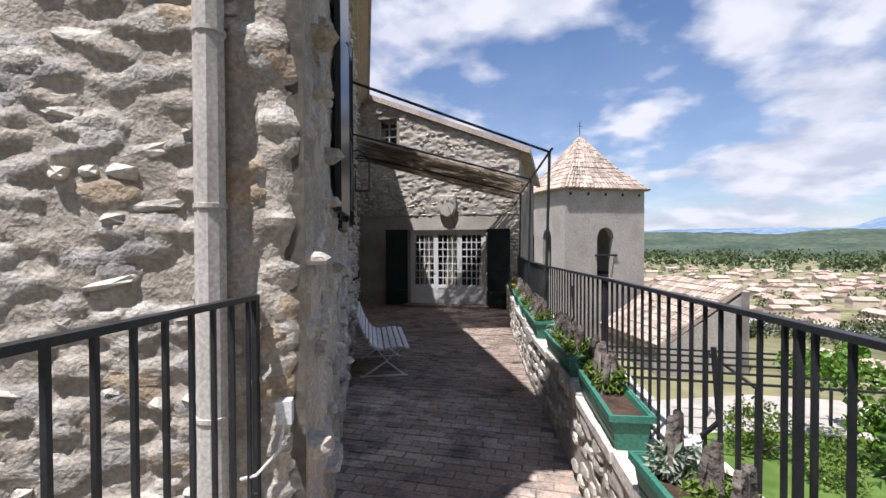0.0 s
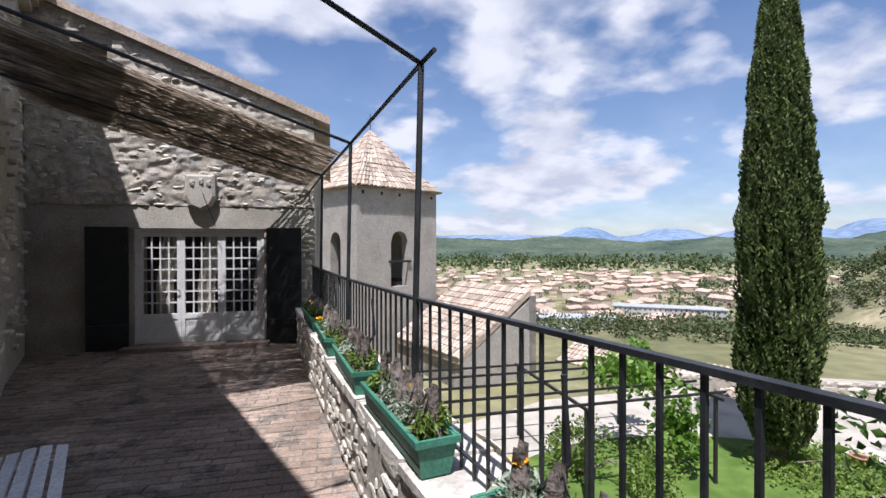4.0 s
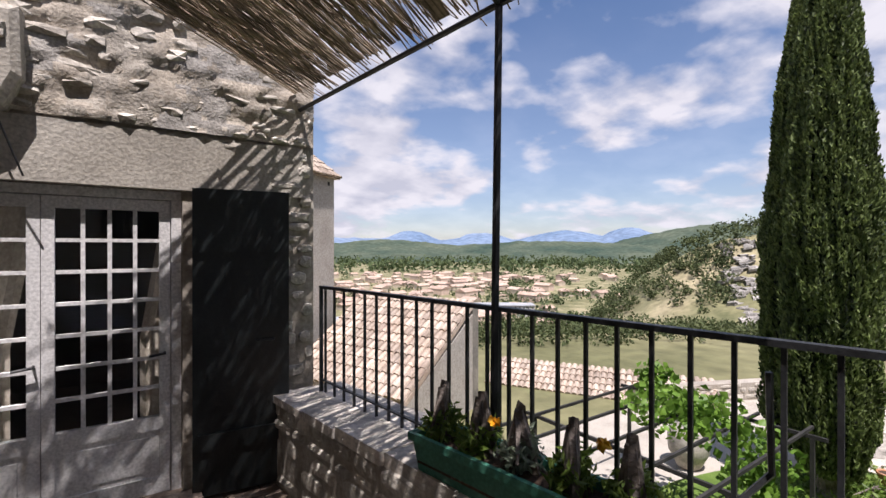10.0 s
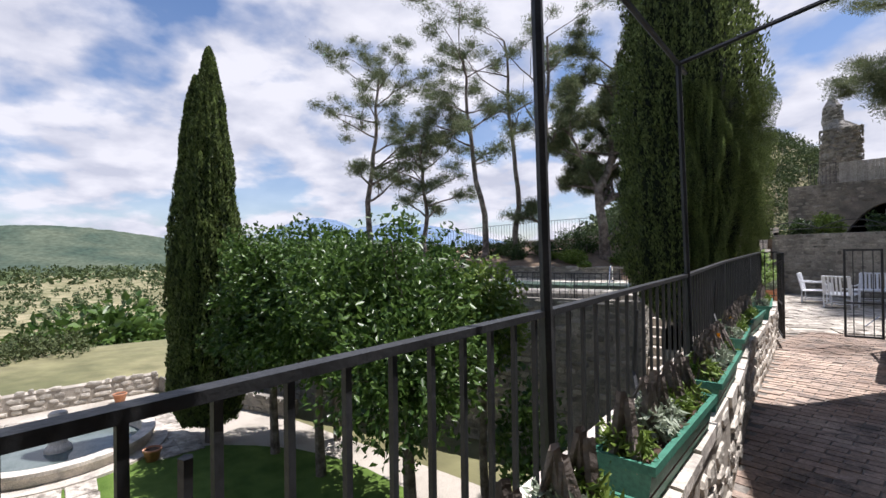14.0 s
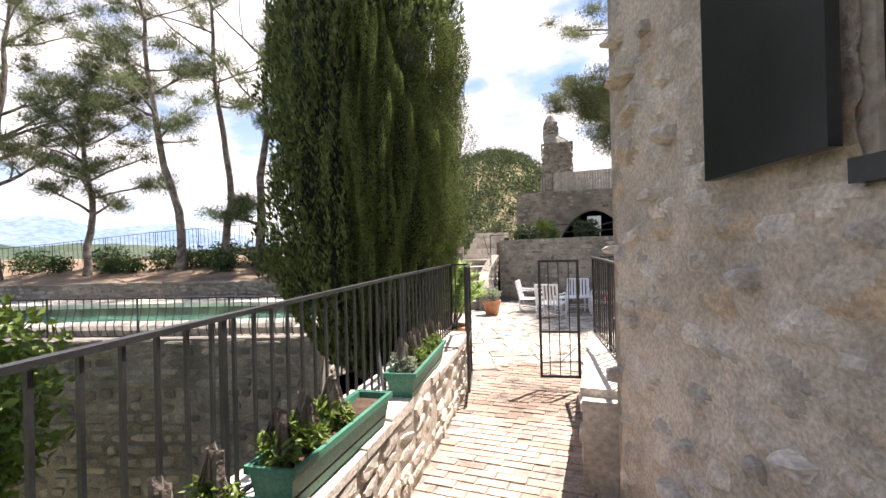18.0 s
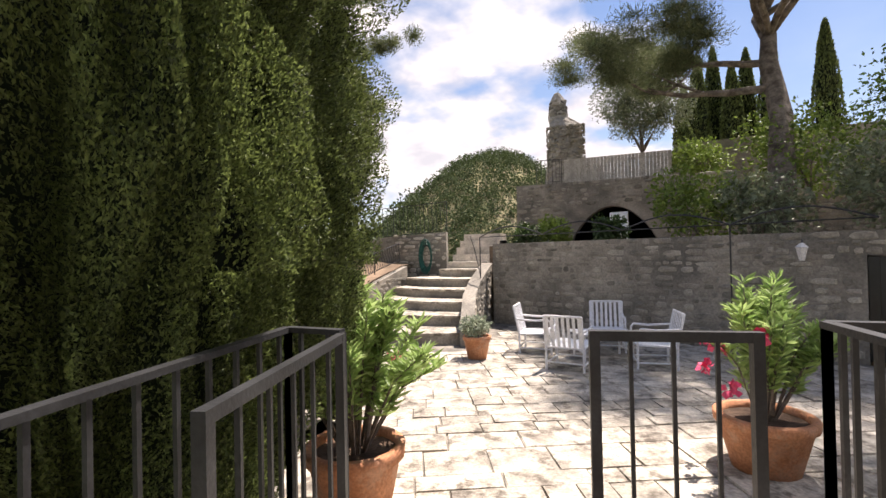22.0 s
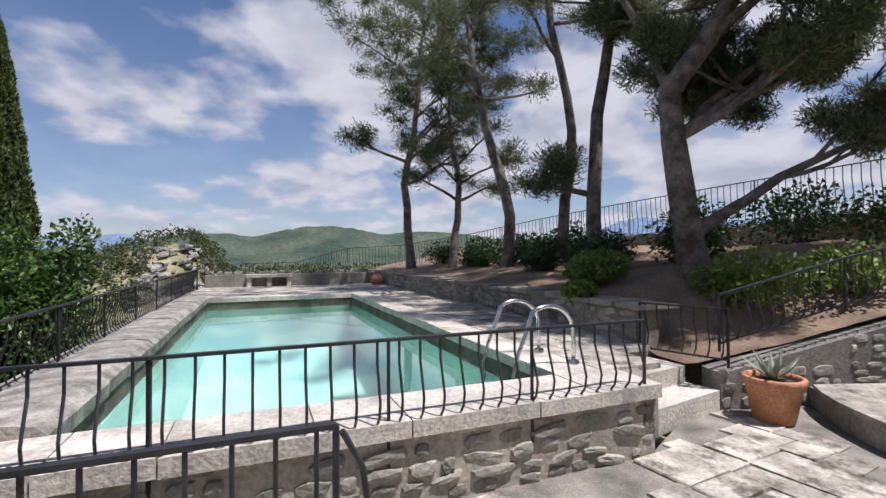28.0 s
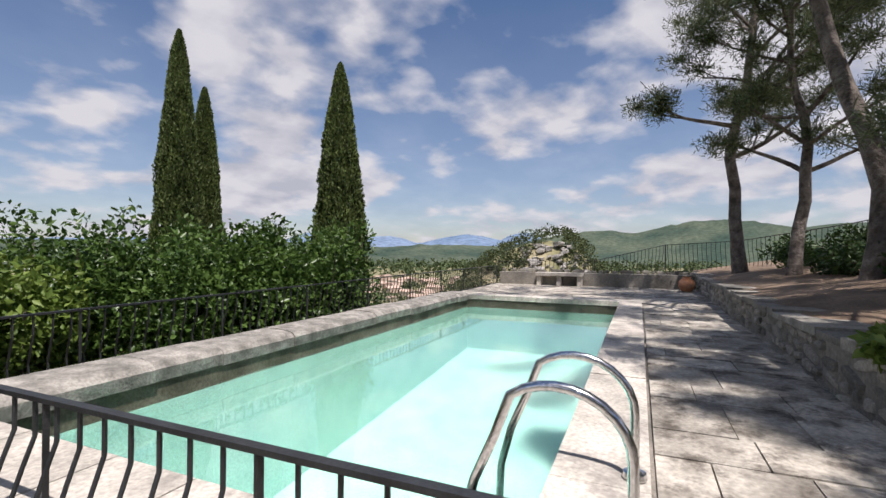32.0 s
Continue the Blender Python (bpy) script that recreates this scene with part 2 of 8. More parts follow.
SHUTTER = mat("black_green_shutter", (0.010, 0.013, 0.013), (0.018, 0.022, 0.022), 4.0, 0.28, 0.05, 60, spec=0.5)
WHITE = mat("white_paint", (0.62, 0.61, 0.585), (0.74, 0.73, 0.71), 3.0, 0.55, 0.1, 60)
WHITEW = mat("white_metal_chair", (0.72, 0.73, 0.75), (0.82, 0.83, 0.84), 4.0, 0.45, 0.05, 60)
GREENBOX = mat("green_planter", (0.045, 0.17, 0.115), (0.065, 0.22, 0.15), 4.0, 0.5, 0.1, 60)
SOIL = mat("soil", (0.045, 0.028, 0.018), (0.10, 0.065, 0.045), 12.0, 0.95, 0.8, 60)
TERRA = mat("terracotta", (0.42, 0.18, 0.09), (0.56, 0.27, 0.15), 5.0, 0.85, 0.3, 50, spots=0.25, spot=(0.55, 0.48, 0.40), stain=4.0)
TILE = mat("roof_tile", (0.36, 0.28, 0.215), (0.54, 0.45, 0.365), 2.0, 0.9, 0.4, 30, island=0.3, spots=0.35, spot=(0.26, 0.22, 0.18), stain=1.5)
EARTH = mat("dry_earth", (0.14, 0.10, 0.068), (0.29, 0.21, 0.145), 1.5, 0.98, 0.7, 30, spots=0.4, spot=(0.16, 0.13, 0.09))
GRASS = mat("lawn_grass", (0.075, 0.13, 0.025), (0.13, 0.20, 0.045), 2.0, 0.9, 0.8, 120, spec=0.1)
GRAVEL = mat("pale_gravel", (0.33, 0.30, 0.25), (0.50, 0.46, 0.39), 1.2, 0.95, 0.6, 60, spots=0.35, spot=(0.28, 0.25, 0.21))
BARK = mat("pine_bark", (0.085, 0.07, 0.058), (0.24, 0.205, 0.175), 5.0, 0.95, 1.0, 22, dist=0.05)
REED = mat("dry_reed", (0.15, 0.115, 0.08), (0.40, 0.32, 0.235), 3.0, 0.9, 0.2, 60, island=0.55)
CHROME = mat("steel_rail", (0.62, 0.62, 0.62), (0.70, 0.70, 0.70), 4.0, 0.18, 0.0, 60, metal=1.0)
PIPE = mat("grey_drainpipe", (0.50, 0.465, 0.41), (0.60, 0.56, 0.50), 3.0, 0.5, 0.05, 60)
CREAM = mat("cream_cornice", (0.55, 0.48, 0.37), (0.66, 0.59, 0.47), 2.0, 0.9, 0.3, 40)
# Near-black paint that stands in for the shade inside rooms, vault and openings.
DARK = mat("painted_interior_dark", (0.012, 0.012, 0.012), (0.03, 0.028, 0.026), 2.0, 0.9, 0.0)
CURTAIN = mat("curtain", (0.35, 0.30, 0.24), (0.45, 0.40, 0.33), 3.0, 0.9, 0.2)
ROCK = mat("grey_rock", (0.24, 0.225, 0.20), (0.50, 0.47, 0.42), 0.5, 0.95, 1.0, 6, spots=0.4, spot=(0.13, 0.12, 0.10), stain=0.4, dist=0.3)
POOLT = mat("pool_mosaic", (0.28, 0.47, 0.41), (0.33, 0.53, 0.465), 2.0, 0.4, 0.0, 60)
ALGAE = mat("pool_waterline", (0.075, 0.075, 0.05), (0.16, 0.15, 0.11), 3.0, 0.8, 0.3, 40)
HOSE = mat("green_hose", (0.01, 0.07, 0.055), (0.015, 0.10, 0.08), 4.0, 0.45, 0.0)
PETAL_Y = mat("marigold_petal", (0.75, 0.30, 0.01), (0.85, 0.55, 0.02), 9.0, 0.6, 0.0)
PETAL_P = mat("oleander_petal", (0.62, 0.04, 0.12), (0.75, 0.12, 0.22), 9.0, 0.6, 0.0)
PETAL_W = mat("white_petal", (0.75, 0.74, 0.70), (0.82, 0.81, 0.78), 9.0, 0.6, 0.0)
CYP = leaf_mat("cypress_scale", (0.008, 0.016, 0.006), (0.23, 0.30, 0.09), 0.36, 0.6, 2.5)
# Near-black colour standing in for the shade deep inside the crowns.
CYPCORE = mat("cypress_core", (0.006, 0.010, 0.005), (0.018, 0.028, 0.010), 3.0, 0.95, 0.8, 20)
PINE = leaf_mat("pine_needle", (0.06, 0.085, 0.04), (0.22, 0.25, 0.125), 0.35, 0.6)
LEAF = leaf_mat("tree_leaf", (0.025, 0.062, 0.012), (0.12, 0.20, 0.042), 0.3, 0.35)
VINE = leaf_mat("vine_leaf", (0.08, 0.17, 0.02), (0.20, 0.34, 0.05), 0.4, 0.45)
SHRUB = leaf_mat("shrub_leaf", (0.08, 0.14, 0.02), (0.22, 0.30, 0.06), 0.3, 0.5)
DARKSHRUB = leaf_mat("dark_shrub_leaf", (0.02, 0.045, 0.012), (0.07, 0.12, 0.03), 0.2, 0.5)
OLEAN = leaf_mat("oleander_leaf", (0.17, 0.29, 0.07), (0.46, 0.60, 0.23), 0.5, 0.4)
OLIVE = leaf_mat("olive_leaf", (0.11, 0.14, 0.08), (0.25, 0.29, 0.18), 0.25, 0.5)
GREY = leaf_mat("grey_leaf", (0.20, 0.25, 0.16), (0.42, 0.47, 0.36), 0.25, 0.5)
FOREST = leaf_mat("forest_leaf", (0.036, 0.060, 0.023), (0.105, 0.138, 0.053), 0.15, 0.8, 0.05)
SHRUBF = leaf_mat("scrub_leaf", (0.04, 0.06, 0.02), (0.11, 0.13, 0.05), 0.15, 0.8, 0.2)
# The blue is aerial haze put into the mountains' base colour.
MOUNT = mat("haze_blue_mountain", (0.13, 0.19, 0.28), (0.19, 0.25, 0.34), 0.002, 1.0, 0.0, 0.02, spec=0.0)
RIDGE = mat("wooded_ridge", (0.045, 0.07, 0.055), (0.10, 0.12, 0.085), 0.006, 1.0, 0.0, 0.06, spec=0.0)


def glass_mat():
    m = bpy.data.materials.new("window_glass")
    m.use_nodes = True
    b = m.node_tree.nodes["Principled BSDF"]
    b.inputs["Base Color"].default_value, b.inputs["Roughness"].default_value = (0.95, 0.97, 0.97, 1), 0.03
    b.inputs["Transmission Weight"].default_value, b.inputs["IOR"].default_value = 1.0, 1.45
    return m


def water_mat():
    m = bpy.data.materials.new("pool_water")
    m.use_nodes = True
    nt = m.node_tree
    b = nt.nodes["Principled BSDF"]
    b.inputs["Base Color"].default_value, b.inputs["Roughness"].default_value = (0.88, 0.985, 0.96, 1), 0.03
    b.inputs["Transmission Weight"].default_value, b.inputs["IOR"].default_value = 1.0, 1.2
    g, t, p = nt.nodes.new("ShaderNodeNewGeometry"), nt.nodes.new("ShaderNodeTexNoise"), nt.nodes.new("ShaderNodeBump")
    t.inputs["Scale"].default_value = 1.6
    p.inputs["Strength"].default_value, p.inputs["Distance"].default_value = 0.05, 0.02
    nt.links.new(g.outputs["Position"], t.inputs["Vector"])
    nt.links.new(t.outputs["Fac"], p.inputs["Height"])
    nt.links.new(p.outputs[0], b.inputs["Normal"])
    return m


GLASS, WATER = glass_mat(), water_mat()

# ---- mesh helpers ----
rng = np.random.default_rng(7)


def mesh_of(name, verts, faces, material, smooth=False):
    me = bpy.data.meshes.new(name)
    me.from_pydata([tuple(v) for v in verts], [], [tuple(f) for f in faces])
    me.materials.append(material)
    if smooth:
        me.polygons.foreach_set("use_smooth", [True] * len(me.polygons))
    me.update()
    return me


def put(name, me, parent=None, m=None, label="", category="", group="", kind=""):
    ob = new(name, me)
    if m is not None:
        ob.matrix_world = m
    if parent is not None:
        ob.parent = parent
        ob.matrix_parent_inverse = Matrix.Identity(4)
        if m is not None:
            ob.matrix_basis = m
    return tagged(ob, label, category, group, kind)


def thing(name, x, y, z, rz=0, label="", category="", group=""):
    ob = new(name)
    ob.empty_display_size = 0.1
    ob.matrix_world = pose(x, y, z, 0, 0, rz)
    return tagged(ob, label, category, group)


class Geo:
    """Gathers solids into one mesh."""

    def __init__(self):
        self.v, self.f = [], []

    def add(self, verts, faces):
        o = len(self.v)
        self.v += [tuple(p) for p in verts]
        self.f += [tuple(i + o for i in f) for f in faces]
        return self

    def box(self, x0, y0, z0, x1, y1, z1, m=None):
        v = [Vector((x, y, z)) for z in (z0, z1) for x, y in ((x0, y0), (x1, y0), (x1, y1), (x0, y1))]
        if m is not None:
            v = [m @ p for p in v]
        return self.add(v, [(3, 2, 1, 0), (4, 5, 6, 7), (0, 1, 5, 4), (1, 2, 6, 5), (2, 3, 7, 6), (3, 0, 4, 7)])

    def prism(self, poly, z0, z1):
        k = len(poly)
        v = [(x, y, z0) for x, y in poly] + [(x, y, z1) for x, y in poly]
        area = sum(poly[i][0] * poly[(i + 1) % k][1] - poly[(i + 1) % k][0] * poly[i][1] for i in range(k))
        f = [tuple(range(k - 1, -1, -1)), tuple(range(k, 2 * k))] + [(i, (i + 1) % k, (i + 1) % k + k, i + k) for i in range(k)]
        return self.add(v, f if area > 0 else [t[::-1] for t in f])

    def tube(self, pts, r, sides=6, caps=True):
        pts = [Vector(p) for p in pts]
        rs = r if hasattr(r, "__len__") else [r] * len(pts)
        rings = []
        for i, p in enumerate(pts):
            d = (pts[min(i + 1, len(pts) - 1)] - pts[max(i - 1, 0)]).normalized()
            a = d.orthogonal().normalized() if i == 0 else (rings_a - d * rings_a.dot(d)).normalized()
            rings_a = a
            b = d.cross(a)
            rings.append([p + (a * math.cos(2 * math.pi * k / sides) + b * math.sin(2 * math.pi * k / sides)) * rs[i] for k in range(sides)])
        v = [q for ring in rings for q in ring]
        f = [(i * sides + k, i * sides + (k + 1) % sides, (i + 1) * sides + (k + 1) % sides, (i + 1) * sides + k) for i in range(len(pts) - 1) for k in range(sides)]
        if caps:
            f += [tuple(range(sides - 1, -1, -1)), tuple((len(pts) - 1) * sides + k for k in range(sides))]
        return self.add(v, f)

    def lathe(self, prof, sides=20):
        v = [(r * math.cos(2 * math.pi * k / sides), r * math.sin(2 * math.pi * k / sides), z) for r, z in prof for k in range(sides)]
        f = [(i * sides + k, i * sides + (k + 1) % sides, (i + 1) * sides + (k + 1) % sides, (i + 1) * sides + k) for i in range(len(prof) - 1) for k in range(sides)]
        return self.add(v, f)

    def mesh(self, name, material, smooth=False):
        return mesh_of(name, self.v, self.f, material, smooth)


def part(name, g, material, parent, label="", smooth=False, m=None):
    return put(name, g.mesh(name, material, smooth), parent, m, label)


def bevelled_box(sx, sy, sz, b, material, name, jit=0.0, seed=0):
    """A block with worn, bevelled top edges; origin at the middle of its base."""
    rr = random.Random(seed)
    g = Geo()
    hx, hy = sx / 2, sy / 2
    v = []
    for z, k in ((0, 0), (sz - b, 0), (sz, b)):
        for x, y in ((-1, -1), (1, -1), (1, 1), (-1, 1)):
            v.append((x * (hx - k) + rr.uniform(-jit, jit), y * (hy - k) + rr.uniform(-jit, jit), z + (rr.uniform(-jit, jit) * 0.3 if z else 0)))
    f = [(3, 2, 1, 0), (8, 9, 10, 11)] + [(i + 4 * k, (i + 1) % 4 + 4 * k, (i + 1) % 4 + 4 * k + 4, i + 4 * k + 4) for k in range(2) for i in range(4)]
    return g.add(v, f).mesh(name, material)


def lump(seed, material, name="stone"):
    """An irregular flat stone face, 1 wide, 1 high, standing proud along +y; local z is up."""
    rr = random.Random(seed)
    k = 9
    ring = []
    for i in range(k):
        a = 2 * math.pi * i / k
        c, s = math.cos(a), math.sin(a)
        sq = 1 / max(abs(c), abs(s)) ** 0.75
        rad = 0.5 * sq * rr.uniform(0.78, 1.0)
        ring.append((max(-0.56, min(0.56, c * rad)), max(-0.52, min(0.52, s * rad))))
    v = [(x, 0.0, z) for x, z in ring] + [(x * 0.86, rr.uniform(0.5, 0.9), z * 0.84) for x, z in ring] + [(rr.uniform(-0.1, 0.1), rr.uniform(0.9, 1.05), rr.uniform(-0.1, 0.1))]
    f = [(i, i + k, (i + 1) % k + k, (i + 1) % k) for i in range(k)] + [(i + k, 2 * k, (i + 1) % k + k) for i in range(k)]
    return mesh_of(name, v, f, material)


LUMPS = [lump(i, STONE) for i in range(14)]
OLDPIECE = mat("weathered_stone_piece", (0.18, 0.17, 0.145), (0.40, 0.37, 0.31), 4.0, 0.95, 0.7, 40, vary=0.35, spots=0.4, spot=(0.10, 0.10, 0.09), stain=2.0)
LUMPS_OLD = [lump(i, OLDPIECE) for i in range(14)]
LUMP_V = [(np.array([v.co for v in m.vertices]), [tuple(p.vertices) for p in m.polygons]) for m in LUMPS]


def courses(length, z0, z1, w, h, cover, seed, holes=()):
    """Uneven rubble courses: middle, width and height of each stone."""
    rr = random.Random(seed)
    z = z0
    while z < z1:
        hh = h * rr.uniform(0.65, 1.35)
        s = rr.uniform(-w, 0)
        while s < length:
            ww = w * rr.choice((0.55, 0.8, 1.0, 1.3, 1.7))
            c, zc = s + ww / 2, z + hh / 2 + rr.uniform(-0.15, 0.15) * h
            if 0.03 < c < length - 0.03 and rr.random() < cover and not any(a - ww / 2 < c < b + ww / 2 and e - hh / 2 < zc < g + hh / 2 for a, b, e, g in holes):
                yield c, zc, min(ww, 2 * c, 2 * (length - c)) * rr.uniform(0.8, 0.97), hh * rr.uniform(0.75, 0.95), rr
            s += ww
        z += hh


def rubble(parent, p0, p1, z0, z1, w=0.24, h=0.13, cover=0.8, proud=0.025, seed=1, pieces=False, material=None, holes=(), top=None):
    """Stones on the face of a wall that runs from p0 to p1, facing to the right of that way."""
    d = Vector((p1[0] - p0[0], p1[1] - p0[1], 0))
    length = d.length
    d.normalize()
    nrm = Vector((d.y, -d.x, 0))
    g, count = Geo(), 0
    for c, zc, ww, hh, rr in courses(length, z0, z1, w, h, cover, seed, holes):
        if top and zc + hh / 2 > top(c):
            continue
        k, dep = rr.randrange(14), proud * rr.uniform(0.4, 1.5)
        m = Matrix(((d.x * ww, nrm.x * dep, 0, p0[0] + d.x * c), (d.y * ww, nrm.y * dep, 0, p0[1] + d.y * c), (0, 0, hh, zc), (0, 0, 0, 1)))
        lean = Matrix.Rotation(rr.uniform(-0.12, 0.12), 4, "Y")
        if pieces and count < 300:
            put("stone", (LUMPS_OLD if material is OLDSTONE else LUMPS)[k], parent, m @ lean)
            count += 1
        else:
            v, f = LUMP_V[k]
            mm = np.array(m @ lean)
            g.add(v @ mm[:3, :3].T + mm[:3, 3], f)
    if g.f:
        put("stones", g.mesh("stones", material or STONE_J), parent, None, "rough pale rubble stones bedded in mortar", kind="stuff")


def cloud(name, centres, size, material, parent=None, stretch=2.2, bend=0.25, dirs=None, spread=1.0, label="", kind="", rg=None):
    """Many small leaves: a folded diamond each, at the given centres. dirs: the way each one points."""
    rg = rg or rng
    c = np.asarray(centres, float)
    n = len(c)
    d = rg.normal(size=(n, 3)) * spread
    if dirs is not None:
        d += dirs
    d /= np.linalg.norm(d, axis=1)[:, None] + 1e-9
    q = rg.normal(size=(n, 3))
    s = np.cross(d, q)
    s /= np.linalg.norm(s, axis=1)[:, None] + 1e-9
    u = np.cross(s, d)
    ln = (size * rg.uniform(0.6, 1.35, n))[:, None]
    wd = ln / stretch / 2
    base, tip = c - d * ln / 2, c + d * ln / 2
    mid = c + u * ln * bend * 0.5
    v = np.stack([base, mid + s * wd, tip, mid - s * wd], 1).reshape(-1, 3)
    me = bpy.data.meshes.new(name)
    me.vertices.add(4 * n)
    me.vertices.foreach_set("co", v.ravel())
    tri = np.arange(4 * n).reshape(n, 4)[:, [0, 1, 2, 0, 2, 3]].ravel()
    me.loops.add(6 * n)
    me.loops.foreach_set("vertex_index", tri)
    me.polygons.add(2 * n)
    me.polygons.foreach_set("loop_start", np.arange(0, 6 * n, 3))
    me.materials.append(material)
    me.update()
    me.validate()
    return put(name, me, parent, None, label, kind=kind)


def blob_points(n, centre, radii, rg, shell=0.55):
    """Points in a rounded, uneven volume, thicker towards its skin."""
    d = rg.normal(size=(n, 3))
    d /= np.linalg.norm(d, axis=1)[:, None]
    r = rg.uniform(shell, 1.0, n)[:, None]
    return np.asarray(centre) + d * r * np.asarray(radii), d


def relief(name, path, z0, z1, step, cell, amp, seed, material, parent, label, few=0.25, rag=0.5, top=None, hole=None, u0=0.0, faces=()):
    """A rough masonry skin along a path of points (x, y, nx, ny): Voronoi stones standing out of fractal mortar."""
    pts = [Vector(p) for p in path]
    length = [0.0]
    for a, b in zip(pts, pts[1:]):
        length.append(length[-1] + math.hypot(b[0] - a[0], b[1] - a[1]))
    nu, nv = int(length[-1] / step) + 1, int((z1 - z0) / step) + 1
    us, vs = np.linspace(0, length[-1], nu), np.linspace(z0, z1, nv)
    base = np.stack([np.interp(us, length, [p[i] for p in pts]) for i in range(4)], 1)
    base[:, 2:] /= np.linalg.norm(base[:, 2:], axis=1)[:, None]
    U, V = np.meshgrid(us, vs, indexing="ij")
    rgx = np.random.default_rng(seed)
    gu, gv = (U + u0) / cell[0] + 4, (V + 0.3) / cell[1] + 4
    tab = rgx.uniform(0, 1, (400, 400, 4))
    f1, f2, hh = np.full(U.shape, 9.0), np.full(U.shape, 9.0), np.zeros(U.shape)
    iu, iv_ = np.floor(gu).astype(int), np.floor(gv).astype(int)
    for du in (-1, 0, 1):
        for dv in (-1, 0, 1):
            t = tab[(iu + du) % 400, (iv_ + dv) % 400]
            d = np.hypot(gu - (iu + du + t[..., 0]), gv - (iv_ + dv + t[..., 1]))
            near = d < f1
            f2 = np.where(near, f1, np.minimum(f2, d))
            hh = np.where(near, t[..., 2], hh)
            f1 = np.where(near, d, f1)
    stone = np.clip((f2 - f1) / 0.16, 0, 1) ** 0.5 * (hh > few) * (0.35 + 0.65 * hh)
    rough = np.array([noise.fractal(Vector(((u + u0) * 5, v * 7, seed)), 0.75, 2.0, 6) for u, v in zip(U.ravel(), V.ravel())]).reshape(U.shape)
    h = amp * (0.55 * stone + rag * rough + 0.35)
    h = np.maximum(h, 0.003)
    co = np.stack([base[:, 0][:, None] + base[:, 2][:, None] * h, base[:, 1][:, None] + base[:, 3][:, None] * h, V], 2)
    f = [(i * nv + j, i * nv + j + 1, (i + 1) * nv + j + 1, (i + 1) * nv + j) for i in range(nu - 1) for j in range(nv - 1)
         if (top is None or vs[j + 1] < top(base[i, 0])) and (hole is None or not (hole[0] < base[i, 0] < hole[1] and hole[2] < vs[j] < hole[3]))]
    me = mesh_of(name, co.reshape(-1, 3), f, material, True)
    if faces:
        for k in faces:
            me.materials.append(k)
        bare = (stone > 0.22) & (rough < 0.35)
        pick = np.where(bare, 1 + (hh * 977).astype(int) % len(faces), 0).ravel()
        me.polygons.foreach_set("material_index", [int(pick[q[0]]) for q in f])
        me.update()
    return put(name, me, parent, None, label)

# ---- plan ----
C = Vector((0.85, 4.45, 0))                      # house corner at the footbridge
WD, WN = Vector((-0.396, 0.918, 0)), Vector((0.918, 0.396, 0))   # along the house wall, out of it
DOOR_Y = 14.60
RAIL = [(2.90, 2.24), (2.52, 4.3), (2.20, 6.4), (1.74, 8.63), (1.415, 10.64), (1.11, 12.68), (0.92, 14.35)]
RAIL_Z = [1.50, 1.48, 1.44, 1.41, 1.39, 1.39, 1.38]
EAVE = 5.75
A_, B_ = Vector((0.941, 0.339, 0)), Vector((-0.339, 0.941, 0))   # along and across the pool
N_ = Vector((7.10, -1.93, 0))
PL, PW, COPE_Z = 8.95, 3.45, 0.53
LAWN = -3.25


def hw(s, out=0.0, z=0.0):
    p = C + WD * s + WN * out
    return Vector((p.x, p.y, z))


def pool(a, b, z=0.0):
    p = N_ + A_ * a + B_ * b
    return Vector((p.x, p.y, z))


def ret(s, out=0.0, z=0.0):
    """Along the patio's retaining wall, from its end by the stairs."""
    d, nn = Vector((-0.929, 0.370, 0)), Vector((0.370, 0.929, 0))
    p = Vector((5.0, -7.7, 0)) + d * s + nn * out
    return Vector((p.x, p.y, z))


def wall_between(name, p0, p1, z0, z1, thick, material, label, holes=()):
    """An upright wall from p0 to p1; thickness to the left of that way; holes (s0, s1, z0, z1) go through."""
    p0, p1 = Vector(p0[:2]), Vector(p1[:2])
    length = (p1 - p0).length
    d = (p1 - p0) / length
    back = Vector((-d.y, d.x)) * thick
    ss = sorted({0, length, *[h for a in holes for h in a[:2]]})
    zz = sorted({z0, z1, *[h for a in holes for h in a[2:]]})
    g = Geo()
    for a, b in zip(ss, ss[1:]):
        run = []
        for e, f in zip(zz, zz[1:]):
            if not any(h[0] <= (a + b) / 2 <= h[1] and h[2] <= (e + f) / 2 <= h[3] for h in holes):
                run.append((e, f))
        for e, f in run:
            q, r = p0 + d * a, p0 + d * b
            g.prism([(q.x, q.y), (r.x, r.y), (r.x + back.x, r.y + back.y), (q.x + back.x, q.y + back.y)], e, f)
    return put(name, g.mesh(name, material), None, None, label, "wall", kind="structure")


# ---- house ----
END = C - WN * 5.0
W0, W1, WZ0, WZ1 = 1.84, 2.98, 1.90, 3.75         # window in the side wall
L_WALL = (DOOR_Y - C.y) / WD.y
house_wall = wall_between("wall_house", hw(0), hw(L_WALL), -4.2, EAVE, 0.55, PLASTER, "rough cream rendered house wall with scattered stones", [(W0, W1, WZ0, WZ1)])
end_wall = wall_between("wall_house_end", END, C, -4.2, EAVE + 0.6, 0.55, MORTAR, "rubble stone gable end of the old house")
rubble(end_wall, (C - WN * 4.2).to_2d(), (C - WN * 0.22).to_2d(), -0.2, 4.4, 0.17, 0.065, 0.22, 0.042, 11, True)
